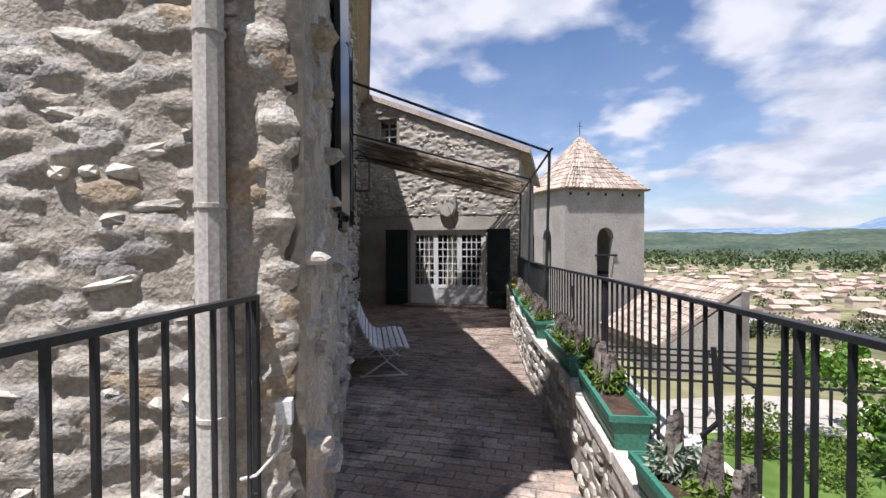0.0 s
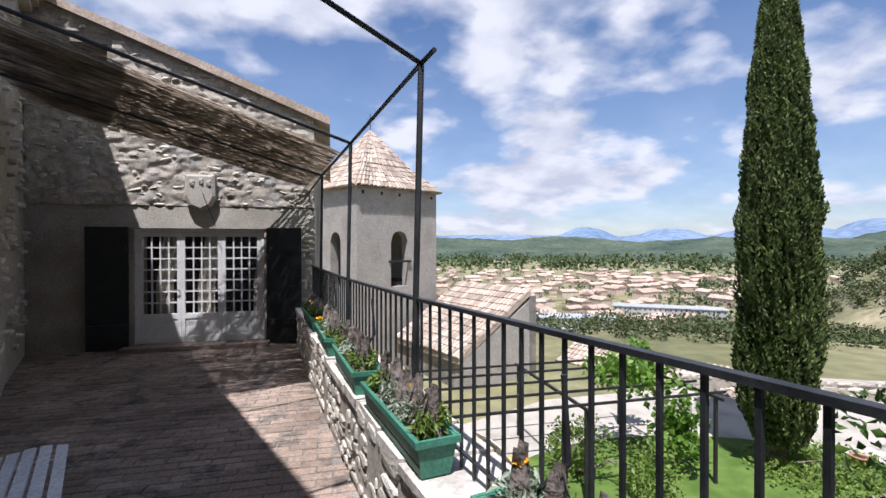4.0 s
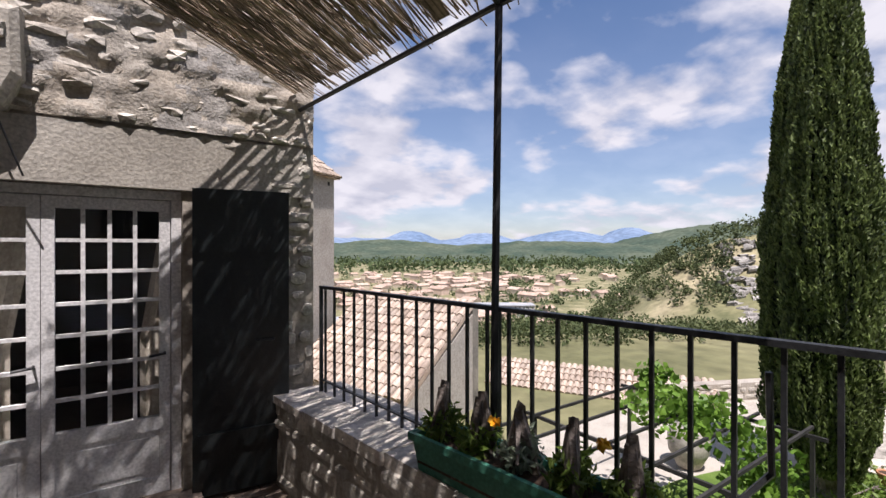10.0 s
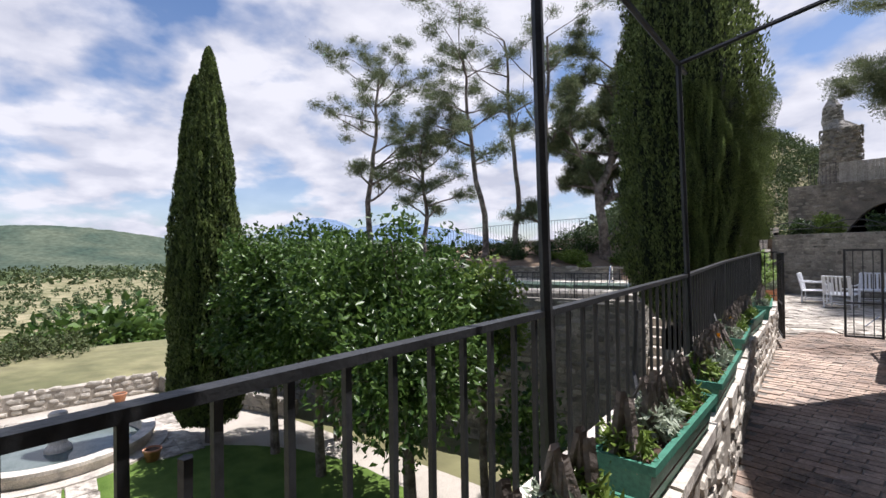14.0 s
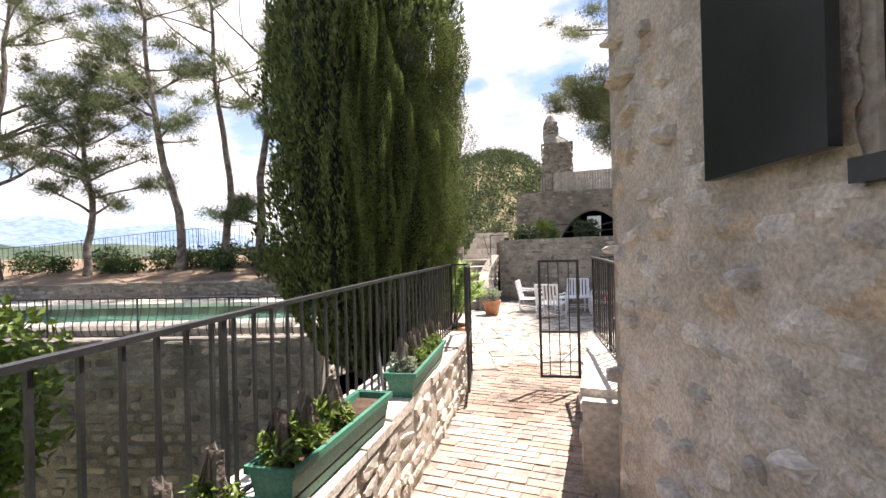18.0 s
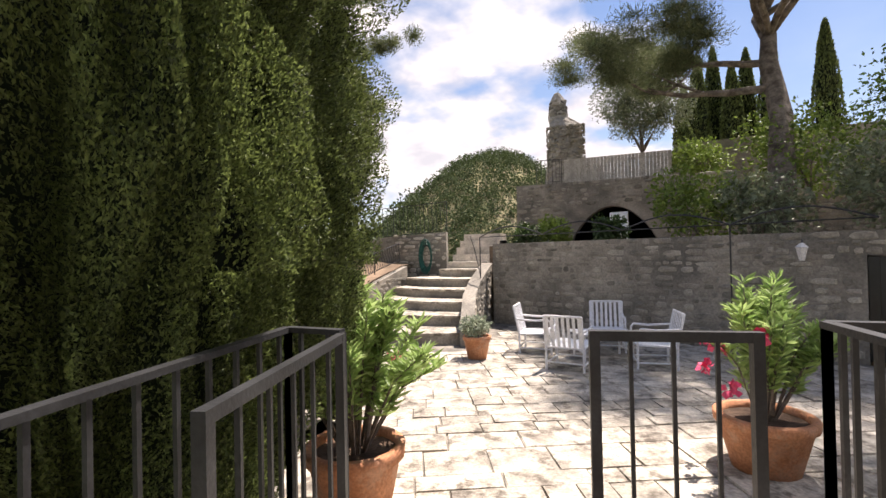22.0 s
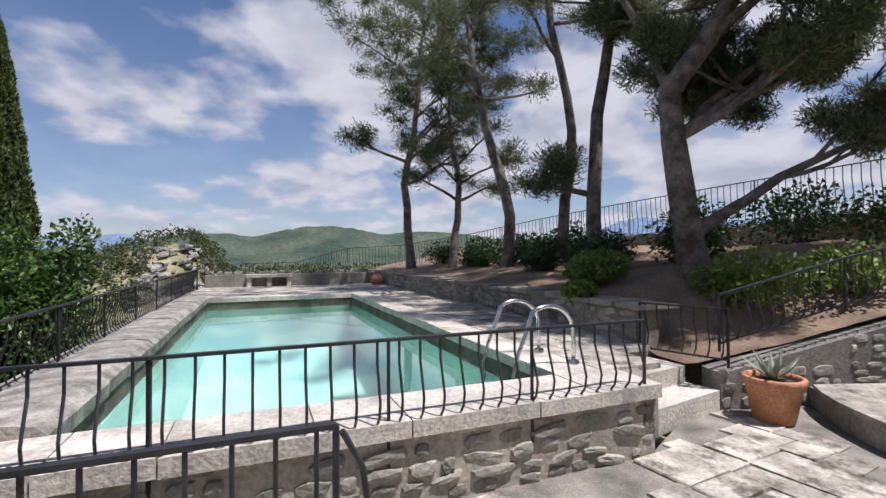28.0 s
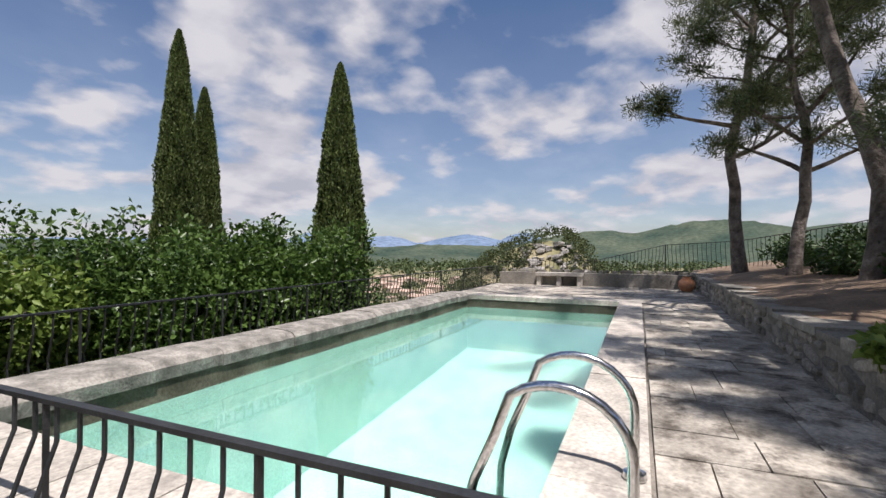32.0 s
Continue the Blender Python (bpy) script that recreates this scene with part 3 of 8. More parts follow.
rubble(house_wall, C.to_2d(), hw(L_WALL).to_2d(), 0.2, 5.2, 0.24, 0.10, 0.17, 0.085, 5, True, holes=[(W0 - 0.7, W1 + 0.7, WZ0 - 0.15, WZ1)], material=mat("buried_stone", (0.46, 0.42, 0.35), (0.62, 0.57, 0.48), 4.0, 0.9, 0.6, 40, island=0.18))
cw = -WN
relief("stone_facing", [(*(C + cw * d).to_2d(), -WD.x, -WD.y) for d in (4.2, 0.36)], -0.3, 4.4, 0.018, (0.155, 0.068), 0.036, 6, ROUGH, end_wall, "pale rubble stones half sunk in lime mortar", 0.35, 0.25, faces=FACES)
path = [(*(C + cw * d - WD * 0.0).to_2d(), -WD.x, -WD.y) for d in (0.36, 0.10)]
for k in range(1, 6):
    a = k / 6
    nrm = (-WD * (1 - a) + WN * a).normalized()
    p = C + cw * 0.10 * (1 - a) ** 2 + WD * 0.10 * a ** 2 - (WD * -0.0)
    path.append((p.x - nrm.x * 0.01, p.y - nrm.y * 0.01, nrm.x, nrm.y))
path += [(*hw(d).to_2d(), WN.x, WN.y) for d in (0.10, W0 - 0.03)]
low = path[:-1] + [(*hw(8.6).to_2d(), WN.x, WN.y)]
relief("stone_facing", low, -0.3, WZ0 - 0.08, 0.024, (0.17, 0.088), 0.038, 4, ROUGH, end_wall, "rough weathered masonry with worn corner stones", 0.66, 0.36, faces=FACES)
relief("stone_facing", path, WZ0 - 0.08, 5.3, 0.024, (0.17, 0.088), 0.038, 4, ROUGH, end_wall, "rough weathered masonry above the corner stones", 0.66, 0.36, faces=FACES)
relief("stone_facing", [(*hw(d).to_2d(), WN.x, WN.y) for d in (W1 + 0.03, 8.6)], WZ0 - 0.08, 5.3, 0.026, (0.20, 0.105), 0.05, 4, ROUGH, house_wall, "rough weathered masonry with scattered stones", 0.66, 0.36, u0=W1 + 0.35, faces=FACES)

roof = Geo()
e0, e1 = hw(-0.25, 0.36, EAVE), hw(L_WALL + 6, 0.36, EAVE)
r0, r1 = hw(-0.25, -5, EAVE + 1.5), hw(L_WALL + 6, -5, EAVE + 1.5)
up = Vector((0, 0, 0.14))
roof.add([e0, e1, r1, r0, e0 + up, e1 + up, r1 + up, r0 + up], [(3, 2, 1, 0), (4, 5, 6, 7), (0, 1, 5, 4), (1, 2, 6, 5), (2, 3, 7, 6), (3, 0, 4, 7)])
put("roof_house", roof.mesh("roof_house", TILE), None, None, "tiled roof of the old house", "roof", kind="structure")
corn = Geo()
for k, (o, z) in enumerate(((0.13, EAVE - 0.20), (0.22, EAVE - 0.10), (0.30, EAVE - 0.004))):
    a, b = hw(-0.02, 0.003), hw(L_WALL - 0.01, 0.003)
    c, d = hw(L_WALL - 0.01, o), hw(-0.02, o)
    corn.prism([(a.x, a.y), (d.x, d.y), (c.x, c.y), (b.x, b.y)], z - 0.098, z)
put("trim_eave", corn.mesh("trim_eave", CREAM), None, None, "stepped cream plaster cornice under the eave", "trim", kind="structure")

# window in the house wall
HWM = Matrix(((WD.x, WN.x, 0, C.x), (WD.y, WN.y, 0, C.y), (0, 0, 1, 0), (0, 0, 0, 1)))   # local x along the wall, y out of it


def wall_box(g, s0, o0, z0, s1, o1, z1):
    return g.box(s0, o0, z0, s1, o1, z1, HWM)


win = put("window_1", wall_box(Geo(), W0 - 0.03, -0.30, WZ0 - 0.07, W1 + 0.03, 0.06, WZ0 - 0.002).mesh("window_sill", SHUTTER), None, None, "tall open window with iron guard in the house wall", "window", kind="structure")
g = Geo()
for s in (W0 + 0.002, (W0 + W1) / 2 - 0.04, W1 - 0.072):
    wall_box(g, s, -0.10, WZ0, s + 0.07, -0.02, WZ1 - 0.002)
for z in (WZ0 + 0.002, WZ1 - 0.09):
    wall_box(g, W0 + 0.075, -0.095, z, W1 - 0.075, -0.03, z + 0.07)
part("window_frame", g, SHUTTER, win)
for s0, s1 in ((W0 + 0.07, (W0 + W1) / 2 - 0.04), ((W0 + W1) / 2 + 0.03, W1 - 0.07)):
    p = part("pane", wall_box(Geo(), s0, -0.065, WZ0 + 0.07, s1, -0.059, WZ1 - 0.08), GLASS, win)
    p.visible_shadow = False
for s0 in (W0 + 0.003, W1 - 0.033):
    part("reveal", wall_box(Geo(), s0, -0.54, WZ0 + 0.001, s0 + 0.03, -0.105, WZ1 - 0.003), WHITE, win)
# Added panel whose pale grey paint imitates sky reflected at a grazing angle.
part("inner_shutter", wall_box(Geo(), W0 + 0.075, -0.05, WZ0 + 0.075, W1 - 0.36, -0.035, WZ1 - 0.095), PIPE, win, "added pale grey panel painted as reflected sky")
# Near-black sheet painted as the unlit room.
part("room_back", wall_box(Geo(), W0 - 0.4, -1.5, WZ0 - 0.6, W1 + 0.4, -1.45, WZ1 + 0.3), DARK, win)
guard = thing("window_guard", *hw(W0, 0.0, WZ0), 0, "black wrought-iron guard rail across the open window", "window guard")
inv = guard.matrix_world.inverted()
for z in (WZ0 + 0.15, WZ0 + 0.80, WZ0 + 0.92):
    part("rail", Geo().tube([hw(W1 - 0.42, 0.10, z), hw(W1 + 0.02, 0.10, z)], 0.011, 6), IRON, guard, m=inv)
for i in range(5):
    s = W1 - 0.40 + i * 0.095
    part("bar", Geo().tube([hw(s, 0.10, WZ0 + 0.15), hw(s, 0.10, WZ0 + 0.5), hw(s, 0.10, WZ0 + 0.80)], [0.007, 0.016, 0.007], 6), IRON, guard, m=inv)


def shutter_at(s, ang, width, z0, z1, label):
    o = hw(s, 0.10, z0)
    base = math.degrees(math.atan2(WD.y, WD.x))
    t = thing("window_shutter", o.x, o.y, z0, base + ang, label, "shutter", "house shutters")
    part("board", Geo().box(0, -0.02, 0, width, 0.02, z1 - z0), SHUTTER, t)
    g = Geo().tube([(width * 0.5, 0.03, 1.25), (width * 0.5, 0.06, 1.2), (width * 0.52, 0.06, 1.1), (width * 0.55, 0.05, 1.2)], 0.008, 5)
    part("latch", g, CHROME, t, "small bright metal latch")


shutter_at(W0 - 0.02, 177, 0.62, WZ0 + 0.03, WZ1, "open black wooden shutter flat against the cream wall")
shutter_at(W1 + 0.02, 3, 0.62, WZ0 + 0.0, WZ1, "open black wooden shutter folded back beside the window")
# small window further along with closed slatted shutter
lv = thing("louvred_shutter", *hw(6.55, 0.03, 1.90), math.degrees(math.atan2(WD.y, WD.x)), "closed dark slatted shutter on the shaded house wall", "shutter")
part("frame", Geo().box(0, -0.02, 0, 0.06, 0.02, 1.25).box(0.62, -0.02, 0, 0.68, 0.02, 1.25).box(0.06, -0.02, 0, 0.62, 0.02, 0.06).box(0.06, -0.02, 1.19, 0.62, 0.02, 1.25), SHUTTER, lv)
sl = Geo().box(0.06, -0.006, -0.02, 0.62, 0.006, 0.02, Matrix.Rotation(0.7, 4, "X")).mesh("slat", SHUTTER)
for i in range(22):
    put("slat", sl, lv, pose(0, 0, 0.09 + i * 0.051))
# wall lantern
ln = thing("wall_lantern", *hw(5.62, 0.0, 2.55), math.degrees(math.atan2(WN.y, WN.x)), "black iron wall lantern frame on a bracket", "lantern")
part("bracket", Geo().tube([(0.0, 0, 0.62), (0.12, 0, 0.66), (0.2, 0, 0.6)], 0.012, 6), IRON, ln)
g = Geo()
for x, y in ((0.08, -0.11), (0.3, -0.11), (0.3, 0.11), (0.08, 0.11)):
    g.tube([(x, y, 0.0), (x, y, 0.5), (0.19, 0, 0.62)], 0.010, 5)
for z in (0.0, 0.5):
    g.tube([(0.08, -0.11, z), (0.3, -0.11, z), (0.3, 0.11, z), (0.08, 0.11, z), (0.08, -0.11, z)], 0.010, 5)
part("cage", g, IRON, ln)
# boot scraper shaped iron hook low on the wall
hk = thing("wall_bracket", *hw(5.7, 0.0, 0.9), math.degrees(math.atan2(WN.y, WN.x)), "dark iron bracket fixed low on the wall", "bracket")
part("plate", Geo().box(0.003, -0.05, 0, 0.03, 0.05, 0.3).tube([(0.03, 0, 0.2), (0.12, 0, 0.25), (0.14, 0, 0.36)], 0.02, 6), IRON, hk)

# drainpipe and cable box on the gable end
pp = C - WN * 0.33 - WD * 0.075
dp = thing("drainpipe", pp.x, pp.y, -0.6, 0, "pale grey ribbed downpipe on the stone gable", "pipe")
prof = [(0.052 * (1 + 0.07 * (k % 2)) * math.cos(math.pi * k / 9), 0.052 * (1 + 0.07 * (k % 2)) * math.sin(math.pi * k / 9)) for k in range(18)]
part("pipe", Geo().prism(prof, 0, 6.6), PIPE, dp)
for z in (0.95, 1.65, 2.45, 3.1, 4.2):
    part("collar", Geo().lathe([(0.052, z), (0.060, z + 0.002), (0.060, z + 0.018), (0.052, z + 0.02)], 16), PIPE, dp)
pp = C - WN * 0.07 - WD * 0.07
jb = thing("junction_box", pp.x, pp.y, 1.02, math.degrees(math.atan2(WN.y, WN.x)), "small cream electric box on the corner stones", "electric box")
part("case", Geo().box(-0.03, -0.025, 0, 0.03, 0.025, 0.09), WHITE, jb)
part("cable", Geo().tube([(0, -0.01, 0), (-0.02, -0.03, -0.1), (-0.10, -0.04, -0.18), (-0.16, -0.02, -0.2)], 0.006, 5), WHITE, jb)

# ---- wing with the French door ----
DX0, DX1, DZ0, DZ1 = -1.985, 0.075, 0.07, 2.03


def gable(x):
    return 4.07 + (1.17 - x) * 0.389


def holed_front():
    g = Geo()
    xs, holes = [-3.6, -2.90, -2.35, DX0, DX1, 0.95], [(DX0, DX1, -5, DZ1), (-2.90, -2.35, 4.38, 5.07)]
    for a, b in zip(xs, xs[1:]):
        zs = sorted({LAWN - 0.3, 0.06, *[h[3] for h in holes if h[0] <= (a + b) / 2 <= h[1]], *[h[2] for h in holes if h[0] <= (a + b) / 2 <= h[1] and h[2] > 0]})
        if a == DX0:
            g.box(a, DOOR_Y, LAWN - 0.3, b, DOOR_Y + 0.6, 0.055)
            low = DZ1
        elif a == -2.90:
            g.box(a, DOOR_Y, LAWN - 0.3, b, DOOR_Y + 0.6, 4.38)
            low = 5.07
        else:
            low = LAWN - 0.3
        za, zb = gable(a) - 0.12, gable(b) - 0.12
        v = [(a, DOOR_Y, low), (b, DOOR_Y, low), (b, DOOR_Y + 0.6, low), (a, DOOR_Y + 0.6, low), (a, DOOR_Y, za), (b, DOOR_Y, zb), (b, DOOR_Y + 0.6, zb), (a, DOOR_Y + 0.6, za)]
        g.add(v, [(3, 2, 1, 0), (4, 5, 6, 7), (0, 1, 5, 4), (1, 2, 6, 5), (2, 3, 7, 6), (3, 0, 4, 7)])
    return g


front = put("wall_wing", holed_front().mesh("wall_wing", MORTAR), None, None, "rubble stone front of the wing above the terrace", "wall", kind="structure")
rubble(front, (-3.55, DOOR_Y), (0.95, DOOR_Y), 2.42, 5.9, 0.19, 0.085, 0.62, 0.045, 21, True, holes=[(0.62, 1.23, 4.3, 5.15)], top=lambda s: gable(-3.55 + s) - 0.13)
relief("stone_facing", [(x, DOOR_Y, 0, -1) for x in (-3.5, 0.94)], 2.42, 5.95, 0.03, (0.24, 0.10), 0.05, 12, ROUGH, front, "rough rubble masonry over the French door", 0.3, 0.4, lambda x: gable(x) - 0.12, (-2.96, -2.29, 4.25, 5.2), faces=FACES[2:3] + FACES[4:6])
rubble(front, (DX1 + 0.06, DOOR_Y), (0.95, DOOR_Y), -0.1, 2.4, 0.2, 0.11, 0.9, 0.025, 23)
side = wall_between("wall_wing_side", (0.95, DOOR_Y + 0.6), (0.95, DOOR_Y + 7.5), LAWN - 0.3, 3.9, 0.5, OLDWALL, "side wall of the wing")
wall_between("wall_wing_back", (0.95, DOOR_Y + 7.5), (-6.0, DOOR_Y + 7.5), LAWN - 0.3, 4.0, 0.5, OLDWALL, "back wall of the wing")
g = Geo()
v = []
for z in (-0.12, 0.02):
    for x, y in ((-4.2, DOOR_Y - 0.12), (1.22, DOOR_Y - 0.12), (1.22, DOOR_Y + 7.6), (-4.2, DOOR_Y + 7.6)):
        v.append((x, y, gable(x) + z))
g.add(v, [(3, 2, 1, 0), (4, 5, 6, 7), (0, 1, 5, 4), (1, 2, 6, 5), (2, 3, 7, 6), (3, 0, 4, 7)])
put("roof_wing", g.mesh("roof_wing", TILE), None, None, "sloping tiled roof of the wing with a thin stone verge", "roof", kind="structure")
wu = put("window_2", Geo().box(-2.92, DOOR_Y - 0.03, 4.33, -2.33, DOOR_Y + 0.3, 4.378).mesh("window_sill", LINTEL), None, None, "small square upper window with dark panes", "window", kind="structure")
g = Geo()
for x in (-2.898, -2.645, -2.40):
    g.box(x, DOOR_Y + 0.16, 4.382, x + 0.04, DOOR_Y + 0.2, 5.068)
for z in (4.384, 4.6, 4.82, 5.03):
    g.box(-2.857, DOOR_Y + 0.163, z, -2.40, DOOR_Y + 0.197, z + 0.035)
part("window_frame", g, mat("grey_wood", (0.3, 0.29, 0.27), (0.4, 0.39, 0.36), 4, 0.8, 0.1), wu)
part("pane", Geo().box(-2.89, DOOR_Y + 0.176, 4.39, -2.36, DOOR_Y + 0.182, 5.06), GLASS, wu).visible_shadow = False
# Another near-black sheet, painted as indoor shade behind the panes.
part("room_back", Geo().box(-3.2, DOOR_Y + 1.2, 4.1, -2.1, DOOR_Y + 1.25, 5.3), DARK, wu)
put("trim_lintel", Geo().box(-2.32, DOOR_Y - 0.025, DZ1 + 0.005, 0.86, DOOR_Y + 0.25, 2.40).mesh("trim_lintel", LINTEL), None, None, "broad dressed limestone lintel over the French door", "trim", kind="structure")

# French door: three leaves of small panes
fd = put("door_1", Geo().box(DX0 + 0.003, DOOR_Y + 0.04, DZ0, DX0 + 0.06, DOOR_Y + 0.14, DZ1 - 0.062).box(DX1 - 0.06, DOOR_Y + 0.04, DZ0, DX1 - 0.003, DOOR_Y + 0.14, DZ1 - 0.062).box(DX0 + 0.003, DOOR_Y + 0.04, DZ1 - 0.06, DX1 - 0.003, DOOR_Y + 0.14, DZ1 - 0.003).mesh("door_frame", WHITE), None, None, "white French door of three small-paned leaves", "door", kind="structure")
lw = (DX1 - DX0 - 0.124) / 3
for k in range(3):
    x0 = DX0 + 0.062 + k * lw
    x1 = x0 + lw - 0.004
    g = Geo()
    y0, y1, zp = DOOR_Y + 0.05, DOOR_Y + 0.095, DZ0 + 0.50
    g.box(x0, y0, DZ0 + 0.003, x0 + 0.06, y1, DZ1 - 0.065).box(x1 - 0.06, y0, DZ0 + 0.003, x1, y1, DZ1 - 0.065)
    g.box(x0 + 0.06, y0, DZ1 - 0.135, x1 - 0.06, y1, DZ1 - 0.065).box(x0 + 0.06, y0, DZ0 + 0.003, x1 - 0.06, y1, DZ0 + 0.11).box(x0 + 0.06, y0, zp - 0.09, x1 - 0.06, y1, zp)
    leaf = part("leaf", g, WHITE, fd)
    part("panel", Geo().box(x0 + 0.06, y0 + 0.015, DZ0 + 0.11, x1 - 0.06, y1 - 0.01, zp - 0.09).box(x0 + 0.10, y0 + 0.006, DZ0 + 0.15, x1 - 0.10, y0 + 0.015, zp - 0.13), WHITE, leaf)
    ix0, ix1, iz0, iz1 = x0 + 0.06, x1 - 0.06, zp, DZ1 - 0.135
    for i in range(1, 4):
        x = ix0 + (ix1 - ix0) * i / 4
        part("glazing_bar", Geo().box(x - 0.011, y0 + 0.008, iz0, x + 0.011, y1 - 0.008, iz1), WHITE, leaf)
    for i in range(1, 7):
        z = iz0 + (iz1 - iz0) * i / 7
        part("glazing_bar", Geo().box(ix0, y0 + 0.011, z - 0.011, ix1, y1 - 0.011, z + 0.011), WHITE, leaf)
    pn = part("pane", Geo().box(ix0, y0 + 0.021, iz0, ix1, y0 + 0.025, iz1), GLASS, leaf)
    pn.visible_shadow = False
    part("handle", Geo().tube([(x1 - 0.03, y0 - 0.002, 0.98), (x1 - 0.03, y0 - 0.04, 0.98), (x1 - 0.12, y0 - 0.045, 0.97)], 0.009, 6), IRON, leaf)
cu = thing("curtain", -0.2, DOOR_Y + 0.3, DZ0, 0, "gathered beige curtain behind the glass door", "curtain")
for x0 in (-1.95, -1.28, -0.35):
    pts = [(x0 + 0.2 + i * 0.035, DOOR_Y + 0.3 + 0.025 * math.sin(i * 1.9)) for i in range(9)]
    v = [(x, y, z) for z in (DZ0, 1.05, DZ1) for x, y in pts]
    v = [(x + (0.15 if z == DZ1 else 0), y, z) for x, y, z in v]
    f = [(r * 9 + i, r * 9 + i + 1, r * 9 + 10 + i, r * 9 + 9 + i) for r in range(2) for i in range(8)]
    part("drape", Geo().add(v, f), CURTAIN, cu, m=cu.matrix_world.inverted())
# All faces of this room are painted near-black in place of indoor shade.
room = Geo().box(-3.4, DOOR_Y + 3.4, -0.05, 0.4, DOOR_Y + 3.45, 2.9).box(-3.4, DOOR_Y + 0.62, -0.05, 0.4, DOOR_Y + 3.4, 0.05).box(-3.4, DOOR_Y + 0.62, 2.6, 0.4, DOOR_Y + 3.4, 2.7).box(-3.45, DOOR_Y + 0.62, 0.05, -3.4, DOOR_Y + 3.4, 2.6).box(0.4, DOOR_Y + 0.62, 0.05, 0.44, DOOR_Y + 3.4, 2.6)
put("wall_room", room.mesh("wall_room", mat("painted_dim_room", (0.035, 0.03, 0.027), (0.06, 0.052, 0.045), 2)), None, None, "room painted near-black behind the French door", "wall", kind="structure")
put("threshold", Geo().box(DX0 - 0.1, DOOR_Y - 0.30, 0.002, DX1 + 0.1, DOOR_Y + 0.15, DZ0 - 0.003).mesh("threshold", BRICK), None, None, "low red tiled threshold at the door", "step", kind="structure")
al = thing("door_lamp", DX0 + 0.10, DOOR_Y - 0.02, 1.72, 0, "small white box above the door leaf", "lamp")
part("case", Geo().box(-0.06, -0.05, 0, 0.06, 0.025, 0.13), WHITE, al)
for x, ang, lab in ((DX1 + 0.05, -8, "open black wooden door shutter beside the French door"), (DX0 - 0.05, 186, "open black wooden door shutter in deep shade")):
    t = thing("door_shutter", x, DOOR_Y - 0.06, 0.03, ang, lab, "shutter", "door shutters")
    part("board", Geo().box(0, -0.02, 0, 0.60, 0.02, 2.02), SHUTTER, t)
    s_ = -1 if ang < 90 else 1
    for z in (0.3, 1.6):
        part("batten", Geo().box(0.03, min(0.02 * s_, 0.042 * s_), z, 0.57, max(0.02 * s_, 0.042 * s_), z + 0.11), SHUTTER, t)
    part("latch", Geo().tube([(0.5, 0.02 * s_, 1.0), (0.5, 0.045 * s_, 1.0), (0.38, 0.045 * s_, 1.0)], 0.008, 5), IRON, t)
# carved coat of arms
sh = thing("carved_shield", -0.93, DOOR_Y - 0.03, 2.33, 0, "worn carved stone shield set in the rubble wall", "carving")
out = [(-0.24, 0.62), (0.24, 0.62), (0.25, 0.25), (0.17, 0.08), (0.0, 0.0), (-0.17, 0.08), (-0.25, 0.25)]
v = [(x, 0.03, z) for x, z in out] + [(x * 0.96, -0.10, z) for x, z in out] + [(x * 0.8, -0.125, 0.05 + z * 0.86) for x, z in out]
f = [tuple(range(14, 21))[::-1]] + [(i + 7 * k, (i + 1) % 7 + 7 * k, (i + 1) % 7 + 7 * k + 7, i + 7 * k + 7) for k in range(2) for i in range(7)]
part("slab", Geo().add(v, f), LINTEL, sh)
for x, z in ((-0.12, 0.47), (0.02, 0.5), (0.14, 0.47)):
    part("boss", Geo().add(*(lambda q: (q[0] * np.array([0.10, -0.03, 0.12]) + np.array([x, -0.12, z]), q[1]))(LUMP_V[3])), LINTEL, sh)
part("wire", Geo().tube([(0.05, -0.14, 0.3), (0.12, -0.13, 0.1), (0.24, -0.06, -0.28)], 0.006, 5), IRON, sh)

# ---- terrace and bridge floor ----
inner = [(x - 0.24, y) for x, y in RAIL]
floor_poly = [(1.22, 1.0), (2.38, 1.0)] + inner[:-1] + [(0.68, DOOR_Y), (hw(L_WALL).x, DOOR_Y), (C.x, C.y), (1.16, 3.4), (1.22, 2.2)]
put("floor_terrace", Geo().prism(floor_poly, -0.35, -0.012).mesh("floor_terrace", JOINT), None, None, "mortar bed of the terrace floor", "floor", kind="structure")


def inside(x, y, poly):
    hit, j = False, len(poly) - 1
    for i in range(len(poly)):
        (xi, yi), (xj, yj) = poly[i], poly[j]
        if (yi > y) != (yj > y) and x < (xj - xi) * (y - yi) / (yj - yi) + xi:
            hit = not hit
        j = i
    return hit


